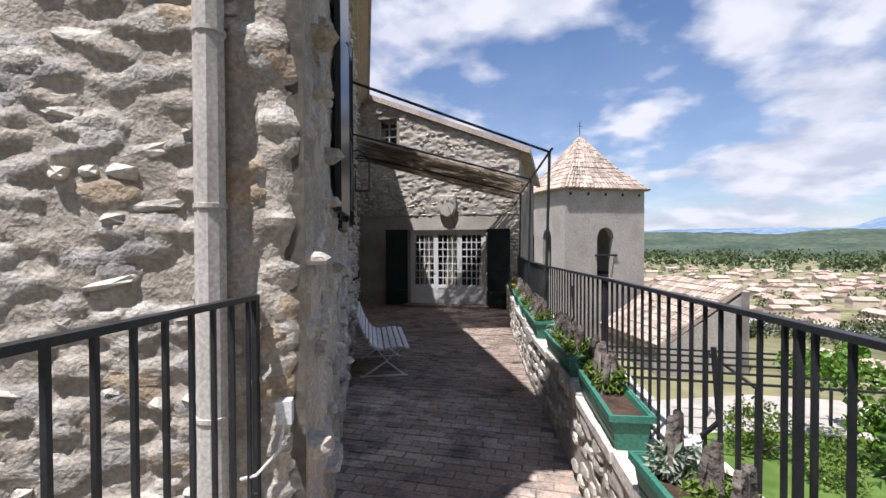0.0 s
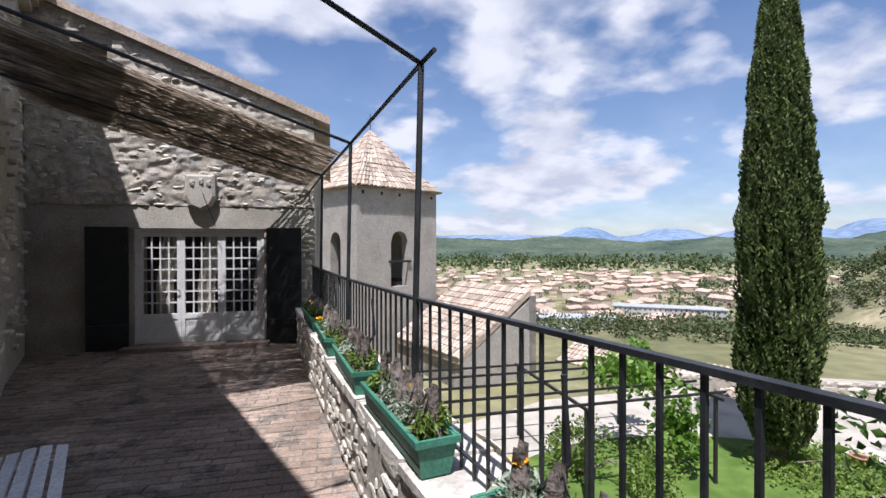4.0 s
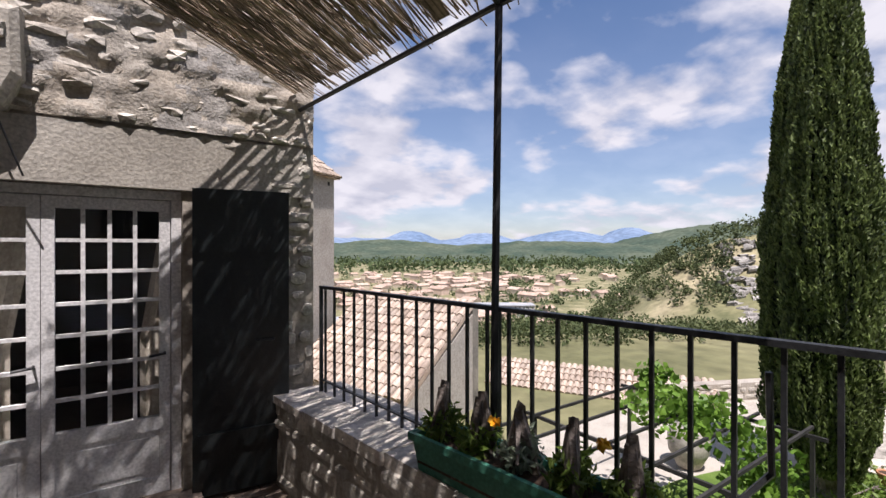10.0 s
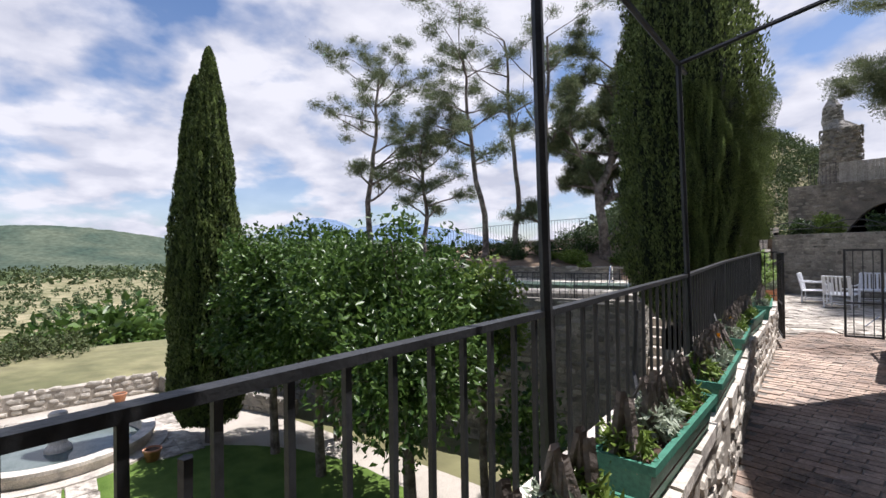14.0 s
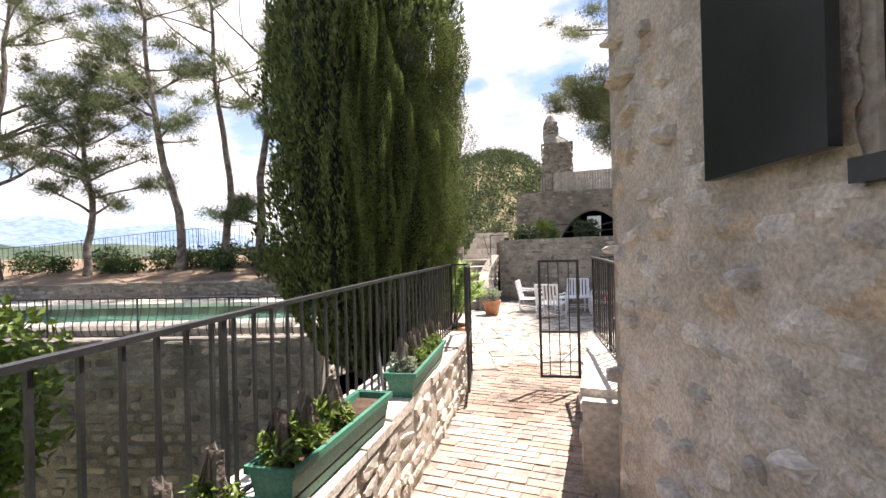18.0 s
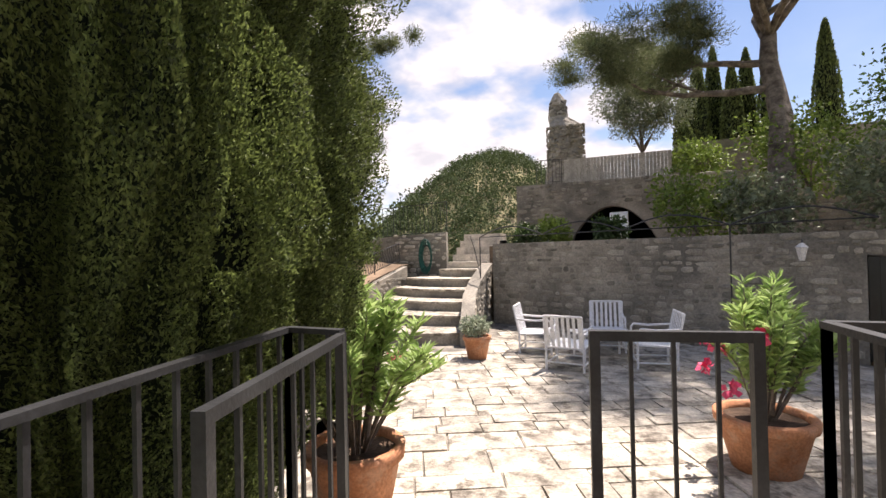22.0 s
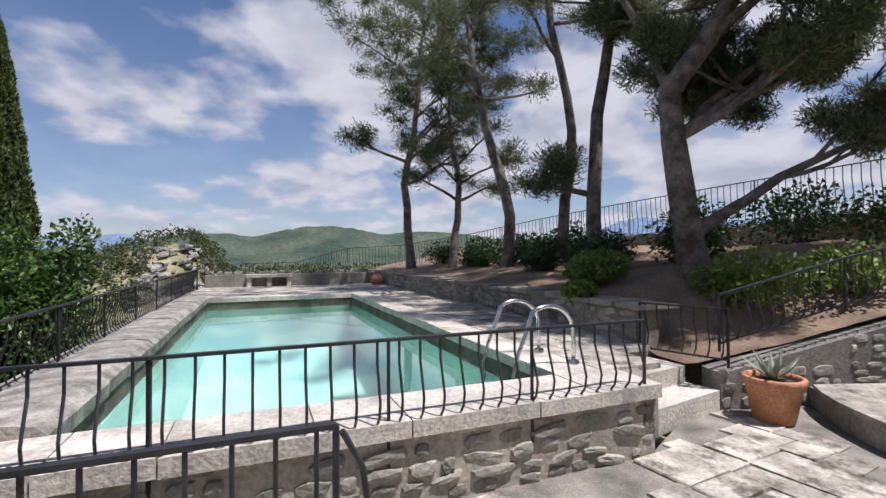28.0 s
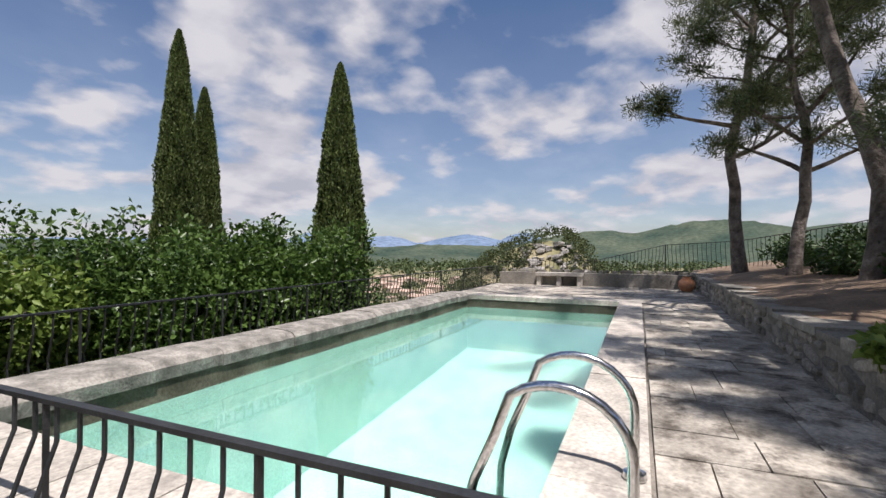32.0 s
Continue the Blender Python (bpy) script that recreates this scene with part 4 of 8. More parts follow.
# ---- parapets ----
def parapet(name, line, z0, z1, width, label, seed, pieces=False, face=True):
    g = Geo()
    for (x0, y0), (x1, y1) in zip(line, line[1:]):
        g.prism([(x0 - width / 2, y0), (x0 + width / 2, y0), (x1 + width / 2, y1), (x1 - width / 2, y1)], z0, z1)
    ob = put(name, g.mesh(name, MORTAR), None, None, label, "parapet", kind="structure")
    for k, ((x0, y0), (x1, y1)) in enumerate(zip(line, line[1:])):
        rubble(ob, (x1 - width / 2, y1), (x0 - width / 2, y0), 0.03, z1 - 0.02, 0.22, 0.11, 0.88, 0.02, seed + k, pieces and k < 2)
        rubble(ob, (x0 + width / 2, y0), (x1 + width / 2, y1), 0.0, z1 - 0.02, 0.26, 0.14, 0.85, 0.03, seed + 20 + k)
    cap = Geo()
    for (x0, y0), (x1, y1) in zip(line, line[1:]):
        ln, s, rr = math.hypot(x1 - x0, y1 - y0), 0.0, random.Random(seed)
        while s < ln - 0.1:
            w = min(rr.uniform(0.35, 0.7), ln - s)
            a, b = s / ln, (s + w - 0.012) / ln
            dz = rr.uniform(0, 0.025)
            o = rr.uniform(0.0, 0.03)
            cap.prism([(x0 + (x1 - x0) * a - width / 2 - o, y0 + (y1 - y0) * a), (x0 + (x1 - x0) * a + width / 2 + o, y0 + (y1 - y0) * a), (x0 + (x1 - x0) * b + width / 2 + o, y0 + (y1 - y0) * b), (x0 + (x1 - x0) * b - width / 2 - o, y0 + (y1 - y0) * b)], z1 + 0.001, z1 + 0.05 + dz)
            s += w
    put("cap_stones", cap.mesh("cap_stones", COPE), ob, None, "worn flat capping stones", kind="stuff")
    return ob


parapet("wall_parapet_terrace", [(x + 0.0, y) for x, y in RAIL[:-1]] + [(0.86, DOOR_Y)], LAWN - 0.3, 0.58, 0.48, "low rubble parapet along the terrace", 40, True)
RL = [(1.00, 2.06), (0.93, 3.2), (0.86, C.y - 0.03)]
parapet("wall_parapet_bridge", RL, LAWN - 0.3, 0.62, 0.44, "low rubble parapet of the footbridge", 80, True)

# ---- railings ----
BAR = Geo().box(-0.007, -0.007, 0, 0.007, 0.007, 1.0).mesh("baluster", IRON)


def railing(name, line, tops, feet, label, gap=0.125, cat="railing"):
    """Straight-barred iron railing along a line of points, top and foot heights given at each."""
    x0, y0 = line[0]
    t = thing(name, x0, y0, 0, 0, label, cat)
    iv = t.matrix_world.inverted()
    for zs, r, nm in ((tops, 0.018, "handrail"), ([f + 0.10 for f in feet], 0.010, "bottom_rail")):
        for i in range(len(line) - 1):
            g = Geo()
            a, b = Vector((*line[i], zs[i])), Vector((*line[i + 1], zs[i + 1]))
            d = (b - a).normalized()
            s = Vector((-d.y, d.x, 0)).normalized() * r
            u = Vector((0, 0, r * 0.55))
            g.add([a - s - u, a + s - u, a + s + u, a - s + u, b - s - u, b + s - u, b + s + u, b - s + u], [(0, 3, 2, 1), (4, 5, 6, 7), (0, 1, 5, 4), (1, 2, 6, 5), (2, 3, 7, 6), (3, 0, 4, 7)])
            part(nm, g, IRON, t, m=iv)
    for i in range(len(line) - 1):
        (xa, ya), (xb, yb) = line[i], line[i + 1]
        k = max(1, round(math.hypot(xb - xa, yb - ya) / gap))
        ang = math.atan2(yb - ya, xb - xa)
        for j in range(k):
            s = (j + 0.5) / k
            zt, zf = tops[i] + (tops[i + 1] - tops[i]) * s, feet[i] + (feet[i + 1] - feet[i]) * s
            m = iv @ Matrix.Translation((xa + (xb - xa) * s, ya + (yb - ya) * s, zf + 0.02)) @ Matrix.Rotation(ang, 4, "Z") @ Matrix.Diagonal((1, 1, zt - zf - 0.03, 1))
            put("baluster", BAR, t, m)
    for i, (x, y) in enumerate(line):
        part("post", Geo().box(x - 0.011, y - 0.011, feet[i] - 0.02, x + 0.011, y + 0.011, tops[i]), IRON, t, m=iv)
    return t


FEET = [0.62] * 7
rt = railing("terrace_railing", RAIL, RAIL_Z, FEET, "black iron railing with straight bars on the terrace parapet")
iv = rt.matrix_world.inverted()
for x, y in ((2.45, 4.8), (1.99, 7.3), (1.56, 9.7), (1.27, 11.7)):
    part("stay", Geo().tube([(x, y, 1.30), (x + 0.02, y, 1.0), (x - 0.18, y + 0.25, 0.64)], 0.011, 5), IRON, rt, m=iv)
railing("bridge_railing", [(1.17, 2.06), (0.95, 3.05), (0.70, 4.34)], [1.56, 1.54, 1.51], [0.64] * 3, "black iron railing with straight bars on the bridge parapet")
railing("gate_side_railing", [(2.65, 2.24), (2.90, 2.24)], [1.50, 1.50], [0.64, 0.64], "short iron rail beside the gate post")
railing("oleander_railing", [(1.17, 2.06), (0.55, 2.02)], [1.56, 1.56], [0.64, 0.64], "short iron return rail at the bridge end")
railing("low_patio_railing", [(0.55, 2.02), (-2.6, 1.2)], [1.10, 1.10], [0.05, 0.05], "low black iron rail at the edge of the patio")


def gate_leaf(name, x, y, ang, w, z1, label):
    t = thing(name, x, y, 0.14, ang, label, "gate")
    h = z1 - 0.14
    part("frame", Geo().box(0, -0.015, 0, 0.03, 0.015, h).box(w - 0.03, -0.015, 0, w, 0.015, h).box(0.03, -0.014, h - 0.03, w - 0.03, 0.014, h).box(0.03, -0.014, 0, w - 0.03, 0.014, 0.03).box(0.03, -0.013, h * 0.38, w - 0.03, 0.013, h * 0.38 + 0.025), IRON, t)
    k = max(2, round(w / 0.13))
    for i in range(1, k):
        put("baluster", BAR, t, Matrix.Translation((w * i / k, 0, 0.03)) @ Matrix.Diagonal((0.8, 0.8, h - 0.06, 1)))
    part("bolt", Geo().tube([(0.05, -0.03, 0.35), (0.22, -0.03, 0.18)], 0.008, 5), CHROME, t)


gate_leaf("bridge_gate", 1.33, 2.11, 12, 0.47, 1.54, "half-closed black iron gate leaf on the footbridge")
gate_leaf("bridge_gate", 2.64, 2.26, 107, 0.82, 1.50, "open black iron gate leaf folded along the parapet")

# ---- pergola over the terrace ----
pg = thing("terrace_pergola", RAIL[3][0], RAIL[3][1], 0.6, 0, "black iron pergola frame over the terrace", "pergola")
iv = pg.matrix_world.inverted()
tops = [(1.765, 8.63, 2.83), (1.43, 10.64, 2.77), (1.115, 12.68, 2.74)]
ends = [hw(3.45, 0.02, 3.58), hw(5.42, 0.02, 3.42), hw(7.55, 0.02, 3.50)]
for (x, y, z), (bx, by) in zip(tops, (RAIL[3], RAIL[4], RAIL[5])):
    part("post", Geo().tube([(bx - 0.03, by, 0.62), (x, y, z)], 0.019, 6), IRON, pg, m=iv)
for a, b in zip(tops, ends):
    part("beam", Geo().tube([a, b], 0.016, 6), IRON, pg, m=iv)
part("edge_beam", Geo().tube([(1.80, 8.42, 2.83), tops[0], tops[1], tops[2], (0.84, DOOR_Y - 0.02, 2.69)], 0.016, 6), IRON, pg, m=iv)

# ---- reed canopy ----
rc = thing("reed_canopy", 0, 12.6, 2.8, 0, "dry brown reed matting laid over the pergola", "reed canopy")
rows_v, rows_f = [], []
rgc = np.random.default_rng(3)
E0, E1 = Vector((1.33, 11.30, 0)), Vector((0.80, DOOR_Y - 0.02, 0))
ang_back = -WN
for i in range(3600):
    s = rgc.uniform(0, 1)
    e = E0.lerp(E1, s)
    maxw = 3.6
    a = rgc.uniform(-0.12, maxw - 0.4)
    ln = rgc.uniform(0.35, 1.0)
    b = min(a + ln, maxw + 0.1)
    dz, sk = rgc.uniform(-0.02, 0.05), rgc.normal() * 0.075
    p, q = e + ang_back * a, e + ang_back * b + E0.lerp(E1, 0.5).normalized() * 0 + Vector((0, sk, 0))
    p.z, q.z = 2.78 + a * 0.24 + dz, 2.78 + b * 0.24 + dz + rgc.normal() * 0.012
    if p.y > DOOR_Y - 0.03 or q.y > DOOR_Y - 0.03 or (q - C).dot(WN) < 0.03:
        continue
    r = rgc.uniform(0.0022, 0.0055)
    d = (q - p).normalized()
    t1 = d.cross(Vector((0, 0, 1))).normalized() * r
    t2 = Vector((0, 0, r * 1.6))
    o = len(rows_v)
    rows_v += [p - t1, p + t1, p + t2, q - t1, q + t1, q + t2]
    rows_f += [(o, o + 1, o + 4, o + 3), (o + 1, o + 2, o + 5, o + 4), (o + 2, o, o + 3, o + 5), (o, o + 2, o + 1), (o + 3, o + 4, o + 5)]
put("reeds", mesh_of("reeds", rows_v, rows_f, REED), rc, rc.matrix_world.inverted(), "loose overlapping reed stalks", kind="stuff")
bundle = Geo()
for i in range(400):
    s = i / 400
    e = E0.lerp(E1, s)
    for a in np.arange(0, 3.5, 0.7):
        p, q = e + ang_back * float(a), e + ang_back * float(a + 0.72)
        p.z, q.z = 2.80 + a * 0.24, 2.80 + (a + 0.72) * 0.24
        if max(p.y, q.y) > DOOR_Y - 0.03 or (q - C).dot(WN) < 0.03 or rgc.random() < 0.55:
            continue
        bundle.tube([p, q], 0.0048, 4, False)
put("matting", bundle.mesh("matting", REED), rc, rc.matrix_world.inverted(), "parallel reed stalks of the mat", kind="stuff")

# ---- patio ----
STEP_R = [(4.80, -4.85), (5.10, -5.55), (5.28, -6.25), (5.42, -7.05), (5.52, -7.85), (5.62, -8.6)]
STEP_L = [(7.75, -4.70), (7.70, -5.75), (7.72, -6.7), (7.75, -7.5), (7.78, -8.2), (6.95, -8.75)]
RISER = 0.22
patio_poly = [(-6, 2.0), (-6, -4.5), tuple(ret(9)[:2]), tuple(ret(0)[:2]), (5.6, -9.0), (8.0, -9.0), tuple(pool(0.6, -2.6)[:2]), tuple(pool(-0.46, -0.55)[:2]), tuple(pool(-0.46, 2.1)[:2]), tuple(pool(-1.62, 2.1)[:2]), (4.5, 2.6), (2.55, 2.6), (2.38, 1.0), (1.22, 1.0), (1.2, 2.0)]
put("floor_patio", Geo().prism(patio_poly, -0.4, -0.02).mesh("floor_patio", JOINT), None, None, "mortar joints under the patio slabs", "floor", kind="structure")


def stair_front(i, n=12):
    """Front edge of a curved step, bulging towards the patio."""
    (xr, yr), (xl, yl) = STEP_R[i], STEP_L[i]
    k = 0.42 if i == 0 else 0.26
    return [(xr + (xl - xr) * s, yr + (yl - yr) * s + k * math.sin(math.pi * s) ** 0.8) for s in [j / n for j in range(n + 1)]]


for i in range(6):
    fr = stair_front(i) if i < 5 else [STEP_R[5], STEP_L[5]]
    jag = random.Random(i)
    fr = [(x, y + jag.uniform(-0.015, 0.015)) for x, y in fr]
    poly = fr + [(8.05, fr[-1][1] - 0.02), (8.05, -9.6), (5.3, -9.6)]
    if i == 5:
        poly = [STEP_R[5], STEP_L[5], (6.95, -11.6), (5.62, -11.6)]
    ob = put("step", Geo().prism(poly, -0.2 + RISER * i, RISER * (i + 1) - 0.05).mesh("step", OLDWALL), None, None, "wide curved stone garden step with worn edge", "step", "curved garden steps", "structure")
    g = Geo().prism([(x, y + 0.02) for x, y in fr] + [(x, y - 1.3) for x, y in fr[::-1]], RISER * (i + 1) - 0.048, RISER * (i + 1))
    part("tread", g, PAVE, ob)
for i in range(5):
    y = -9.35 - i * 0.36
    ob = put("step", Geo().box(5.66, -11.6, RISER * (5 + i), 6.9, y, RISER * (6 + i) + 0.20).mesh("step", COPE), None, None, "narrow straight stone step climbing between walls", "step", "upper steps", "structure")

# curved wall between stairs and patio
cw = [(4.62, -4.62), (4.80, -5.2), (5.02, -5.9), (5.16, -6.7), (5.24, -7.5), (5.3, -8.2)]
ch = [0.42, 0.62, 0.85, 1.10, 1.32, 1.5]
g = Geo()
for i in range(5):
    (xa, ya), (xb, yb) = cw[i], cw[i + 1]
    v = [(xa - 0.14, ya, -0.1), (xa + 0.16, ya, -0.1), (xb + 0.16, yb, -0.1), (xb - 0.14, yb, -0.1), (xa - 0.14, ya, ch[i]), (xa + 0.16, ya, ch[i]), (xb + 0.16, yb, ch[i + 1]), (xb - 0.14, yb, ch[i + 1])]
    g.add(v, [(3, 2, 1, 0), (4, 5, 6, 7), (0, 1, 5, 4), (1, 2, 6, 5), (2, 3, 7, 6), (3, 0, 4, 7)])
cwall = put("wall_stair", g.mesh("wall_stair", OLDWALL), None, None, "curving rubble wall beside the garden steps", "wall", kind="structure")
for i in range(5):
    rubble(cwall, (cw[i][0] - 0.14, cw[i][1]), (cw[i + 1][0] - 0.14, cw[i + 1][1]), 0.0, ch[i], 0.26, 0.13, 0.85, 0.02, 120 + i, material=OLDSTONE)

# retaining wall of the patio with its small door
RT = 2.0
DS0, DS1 = 7.05, 7.85
rw = wall_between("wall_retaining", ret(12), ret(0), -0.3, RT, -0.6, OLDWALL, "tall dark weathered rubble retaining wall", [(12 - DS1, 12 - DS0, -0.3, 1.62)])
rubble(rw, ret(0).to_2d(), ret(12).to_2d(), -0.05, RT - 0.05, 0.26, 0.12, 0.9, 0.02, 131, False, OLDSTONE, holes=[(DS0, DS1, -0.3, 1.62)])
d_ = thing("patio_door", *ret(DS0, -0.12, 0.0), math.degrees(math.atan2(0.370, -0.929)), "closed black plank door in the retaining wall", "door")
for i in range(6):
    part("plank", Geo().box(0.01 + i * 0.13, -0.02, 0.02, 0.135 + i * 0.13, 0.02, 1.60), SHUTTER, d_)
part("knob", Geo().lathe([(0.0, 1.32), (0.035, 1.35), (0.0, 1.38)], 8), IRON, d_, m=Matrix.Translation((0.4, -0.03, -0.1)))
put("wall_door_back", Geo().prism([tuple(ret(s, o)[:2]) for s, o in ((DS0 - 0.2, -0.62), (DS1 + 0.2, -0.62), (DS1 + 0.2, -0.7), (DS0 - 0.2, -0.7))], 0, 1.9).mesh("wall_door_back", DARK), None, None, "near-black sheet painted as the shade behind the door", "wall", kind="structure")
lt_ = thing("patio_lantern", *ret(6.3, 0.0, 1.55), math.degrees(math.atan2(0.929, 0.370)), "small white wall lantern on the stone wall", "lantern")
part("arm", Geo().tube([(0, 0, 0.3), (0.12, 0, 0.33), (0.16, 0, 0.27)], 0.01, 5), IRON, lt_)
part("body", Geo().lathe([(0.04, 0.0), (0.085, 0.2), (0.10, 0.21), (0.02, 0.28)], 6), WHITE, lt_, m=Matrix.Translation((0.16, 0, 0)))
# arched iron frame in front of the wall
ar = thing("arched_trellis", *ret(0.2, 0.75, 0), 0, "thin dark iron arched trellis along the wall", "trellis")
iv = ar.matrix_world.inverted()
pts = []
for k in range(4):
    s0 = 0.2 + k * 1.75
    arch = [ret(s0 + 1.75 * q, 0.75, 2.15 + 0.22 * math.sin(math.pi * q)) for q in [j / 8 for j in range(9)]]
    part("arch", Geo().tube(arch, 0.014, 5), IRON, ar, m=iv)
for s in (0.2, 5.45):
    part("pole", Geo().tube([ret(s, 0.75, 0.0), ret(s, 0.75, 2.15)], 0.014, 5), IRON, ar, m=iv)
part("rail", Geo().tube([ret(0.2, 0.75, 2.15), ret(7.2, 0.75, 2.15)], 0.011, 5), IRON, ar, m=iv)
part("curl", Geo().tube([ret(0.2, 0.75, 1.2), ret(0.0, 0.6, 1.5), ret(-0.2, 0.5, 1.9), ret(-0.4, 0.4, 2.2)], 0.011, 5), IRON, ar, m=iv)

# upper terrace, cave wall, ruin
up_poly = [tuple(ret(0, -0.6)[:2]), tuple(ret(14, -0.6)[:2]), (-12, -13), (5.3, -13.0), (5.3, -8.4)]
put("ground_upper", Geo().prism(up_poly, -0.3, RT - 0.05).mesh("ground_upper", EARTH), None, None, "earth of the upper terrace", "ground", kind="structure")


def arch_wall():
    g = Geo()
    n, cx, hw_, z0, rise = 14, 2.3, 1.45, 1.95, 1.35
    xs = [cx - hw_ + 2 * hw_ * i / n for i in range(n + 1)]
    zs = [z0 + rise * math.sin(math.pi * i / n) ** 0.75 for i in range(n + 1)]
    for i in range(n):
        v = [(x, y, z) for y in (-13.0, -13.6) for x, z in ((xs[i], zs[i]), (xs[i + 1], zs[i + 1]), (xs[i + 1], 4.2), (xs[i], 4.2))]
        g.add(v, [(0, 1, 2, 3)[::-1], (4, 5, 6, 7), (0, 1, 5, 4), (2, 3, 7, 6)])
    g.box(-13, -13.6, 0, xs[0], -13.0, 4.2).box(xs[-1], -13.6, 0, 5.6, -13.0, 4.2)
    return g


aw = put("wall_cave", arch_wall().mesh("wall_cave", OLDWALL), None, None, "stone wall with a low dark arched vault", "wall", kind="structure")
rubble(aw, (5.6, -13.0), (3.8, -13.0), 1.9, 4.15, 0.3, 0.14, 0.9, 0.03, 151, material=OLDSTONE)
rubble(aw, (3.8, -13.0), (0.8, -13.0), 3.35, 4.15, 0.3, 0.14, 0.9, 0.03, 152, material=OLDSTONE)
rubble(aw, (0.8, -13.0), (-9, -13.0), 1.9, 4.15, 0.3, 0.14, 0.9, 0.03, 153, material=OLDSTONE)
# Back, sides and floor painted near-black as the vault's shade.
put("wall_vault", Geo().box(0.6, -18, 1.9, 4.0, -17.9, 4.0).box(0.6, -17.9, 1.9, 0.7, -13.6, 4.0).box(3.9, -17.9, 1.9, 4.0, -13.6, 4.0).box(0.6, -18, 1.75, 4.0, -12.95, 1.89).mesh("wall_vault", DARK), None, None, "near-black shell painted as the vault's shaded inside", "wall", kind="structure")
put("ground_top", Geo().prism([(5.6, -13.1), (5.6, -30), (-30, -30), (-30, -10), (-13, -13.1)], 3.9, 4.195).mesh("ground_top", EARTH), None, None, "earth of the top terrace", "ground", kind="structure")
# balustrade fence of grey palings on top
railing("upper_railing", [(4.9, -13.2), (4.0, -13.25)], [5.1, 5.1], [4.2, 4.2], "thin iron rail above the vault")
pf = thing("paling_fence", 3.9, -13.25, 4.2, 180, "grey weathered wooden paling fence above the vault", "fence")
pal = Geo().box(0, -0.012, 0.03, 0.105, 0.012, 0.86).mesh("paling", mat("grey_paling", (0.34, 0.32, 0.28), (0.46, 0.43, 0.38), 5.0, 0.9, 0.3, vary=0.15))
for i in range(31):
    put("paling", pal, pf, pose(i * 0.112, 0, 0, 0, 0, 0))
part("rail", Geo().box(-0.02, 0.013, 0.2, 3.5, 0.04, 0.26).box(-0.02, 0.013, 0.66, 3.5, 0.04, 0.72), pal.materials[0], pf)
wall_between("wall_upper", (0.2, -15.2), (-9, -14.2), 4.1, 5.6, 0.4, OLDWALL, "short stone wall on the top terrace")


def ruin():
    g = Geo()
    prof = [(0.85, 3.9), (0.85, 4.8), (0.82, 5.8), (0.78, 6.5), (0.72, 7.1), (0.45, 7.5), (0.36, 8.2), (0.16, 8.55), (0.0, 8.6)]
    rr = random.Random(4)
    k = 14
    v = []
    for r, z in prof:
        for i in range(k):
            a = 2 * math.pi * i / k
            q = 1 + 0.16 * noise.noise(Vector((math.cos(a) * 1.5, math.sin(a) * 1.5, z * 0.9)))
            v.append((4.25 + r * q * math.cos(a) * 0.95 + (0.28 if z > 7.2 else 0) + 0.03 * rr.random(), -16.5 + r * q * math.sin(a) * 0.6, z + 0.08 * rr.uniform(-1, 1)))
    f = [(i * k + j, i * k + (j + 1) % k, (i + 1) * k + (j + 1) % k, (i + 1) * k + j) for i in range(len(prof) - 1) for j in range(k)]
    return g.add(v, f)


rn = thing("ruined_tower", 4.25, -16.5, 3.9, 0, "jagged stump of a ruined grey stone tower", "ruin")
part("masonry", ruin(), ROCK, rn, m=rn.matrix_world.inverted())
g = Geo()
for i in range(420):
    rr = random.Random(1000 + i)
    a, z = rr.uniform(math.pi, 2 * math.pi) + math.pi, rr.uniform(4.2, 8.2)
    rad = 0.80 if z < 7.1 else 0.36
    w, h = rr.uniform(0.16, 0.34), rr.uniform(0.10, 0.18)
    d = Vector((-math.sin(a), math.cos(a), 0))
    nn = Vector((math.cos(a), math.sin(a), 0))
    v, f = LUMP_V[i % 14]
    m = np.array(((d.x * w, nn.x * 0.06, 0), (d.y * w, nn.y * 0.06, 0), (0, 0, h)))
    g.add(v @ m.T + np.array((4.25 + math.cos(a) * rad * 0.95 + (0.28 if z > 7.2 else 0), -16.5 + math.sin(a) * rad * 0.6, z)), f)
put("stones", g.mesh("stones", OLDSTONE), rn, rn.matrix_world.inverted(), "weathered tower stones", kind="stuff")

# ---- garden bank behind the pool ----
SW = [(7.78, -3.75), (7.90, -5.2), (7.95, -6.8), (7.95, -8.6)]
SZ = [0.34, 0.66, 1.04, 1.42]


def wall_b(a):
    return -1.69 - 0.013 * (a - 0.79)


wb = put("wall_bank", Geo().prism([tuple(pool(a, wall_b(a) + o)[:2]) for a, o in ((0.79, 0), (14.5, 0), (14.5, -0.3), (0.79, -0.3))], 0.2, 0.90).mesh("wall_bank", OLDWALL), None, None, "low rubble wall holding the garden bank", "wall", kind="structure")
rubble(wb, pool(14.5, wall_b(14.5)).to_2d(), pool(0.79, wall_b(0.79)).to_2d(), 0.46, 0.88, 0.26, 0.10, 0.92, 0.03, 161, True, OLDSTONE)
cap = Geo()
s, rr = 0.72, random.Random(8)
while s < 14.3:
    w = rr.uniform(0.35, 0.8)
    o0, o1 = rr.uniform(0.02, 0.08), rr.uniform(0.02, 0.08)
    cap.prism([tuple(pool(s, wall_b(s) + o0)[:2]), tuple(pool(s, wall_b(s) - 0.42 - rr.uniform(0, 0.15))[:2]), tuple(pool(s + w - 0.02, wall_b(s) - 0.42)[:2]), tuple(pool(s + w - 0.02, wall_b(s) + o1)[:2])], 0.901, 0.95 + rr.uniform(0, 0.035))
    s += w
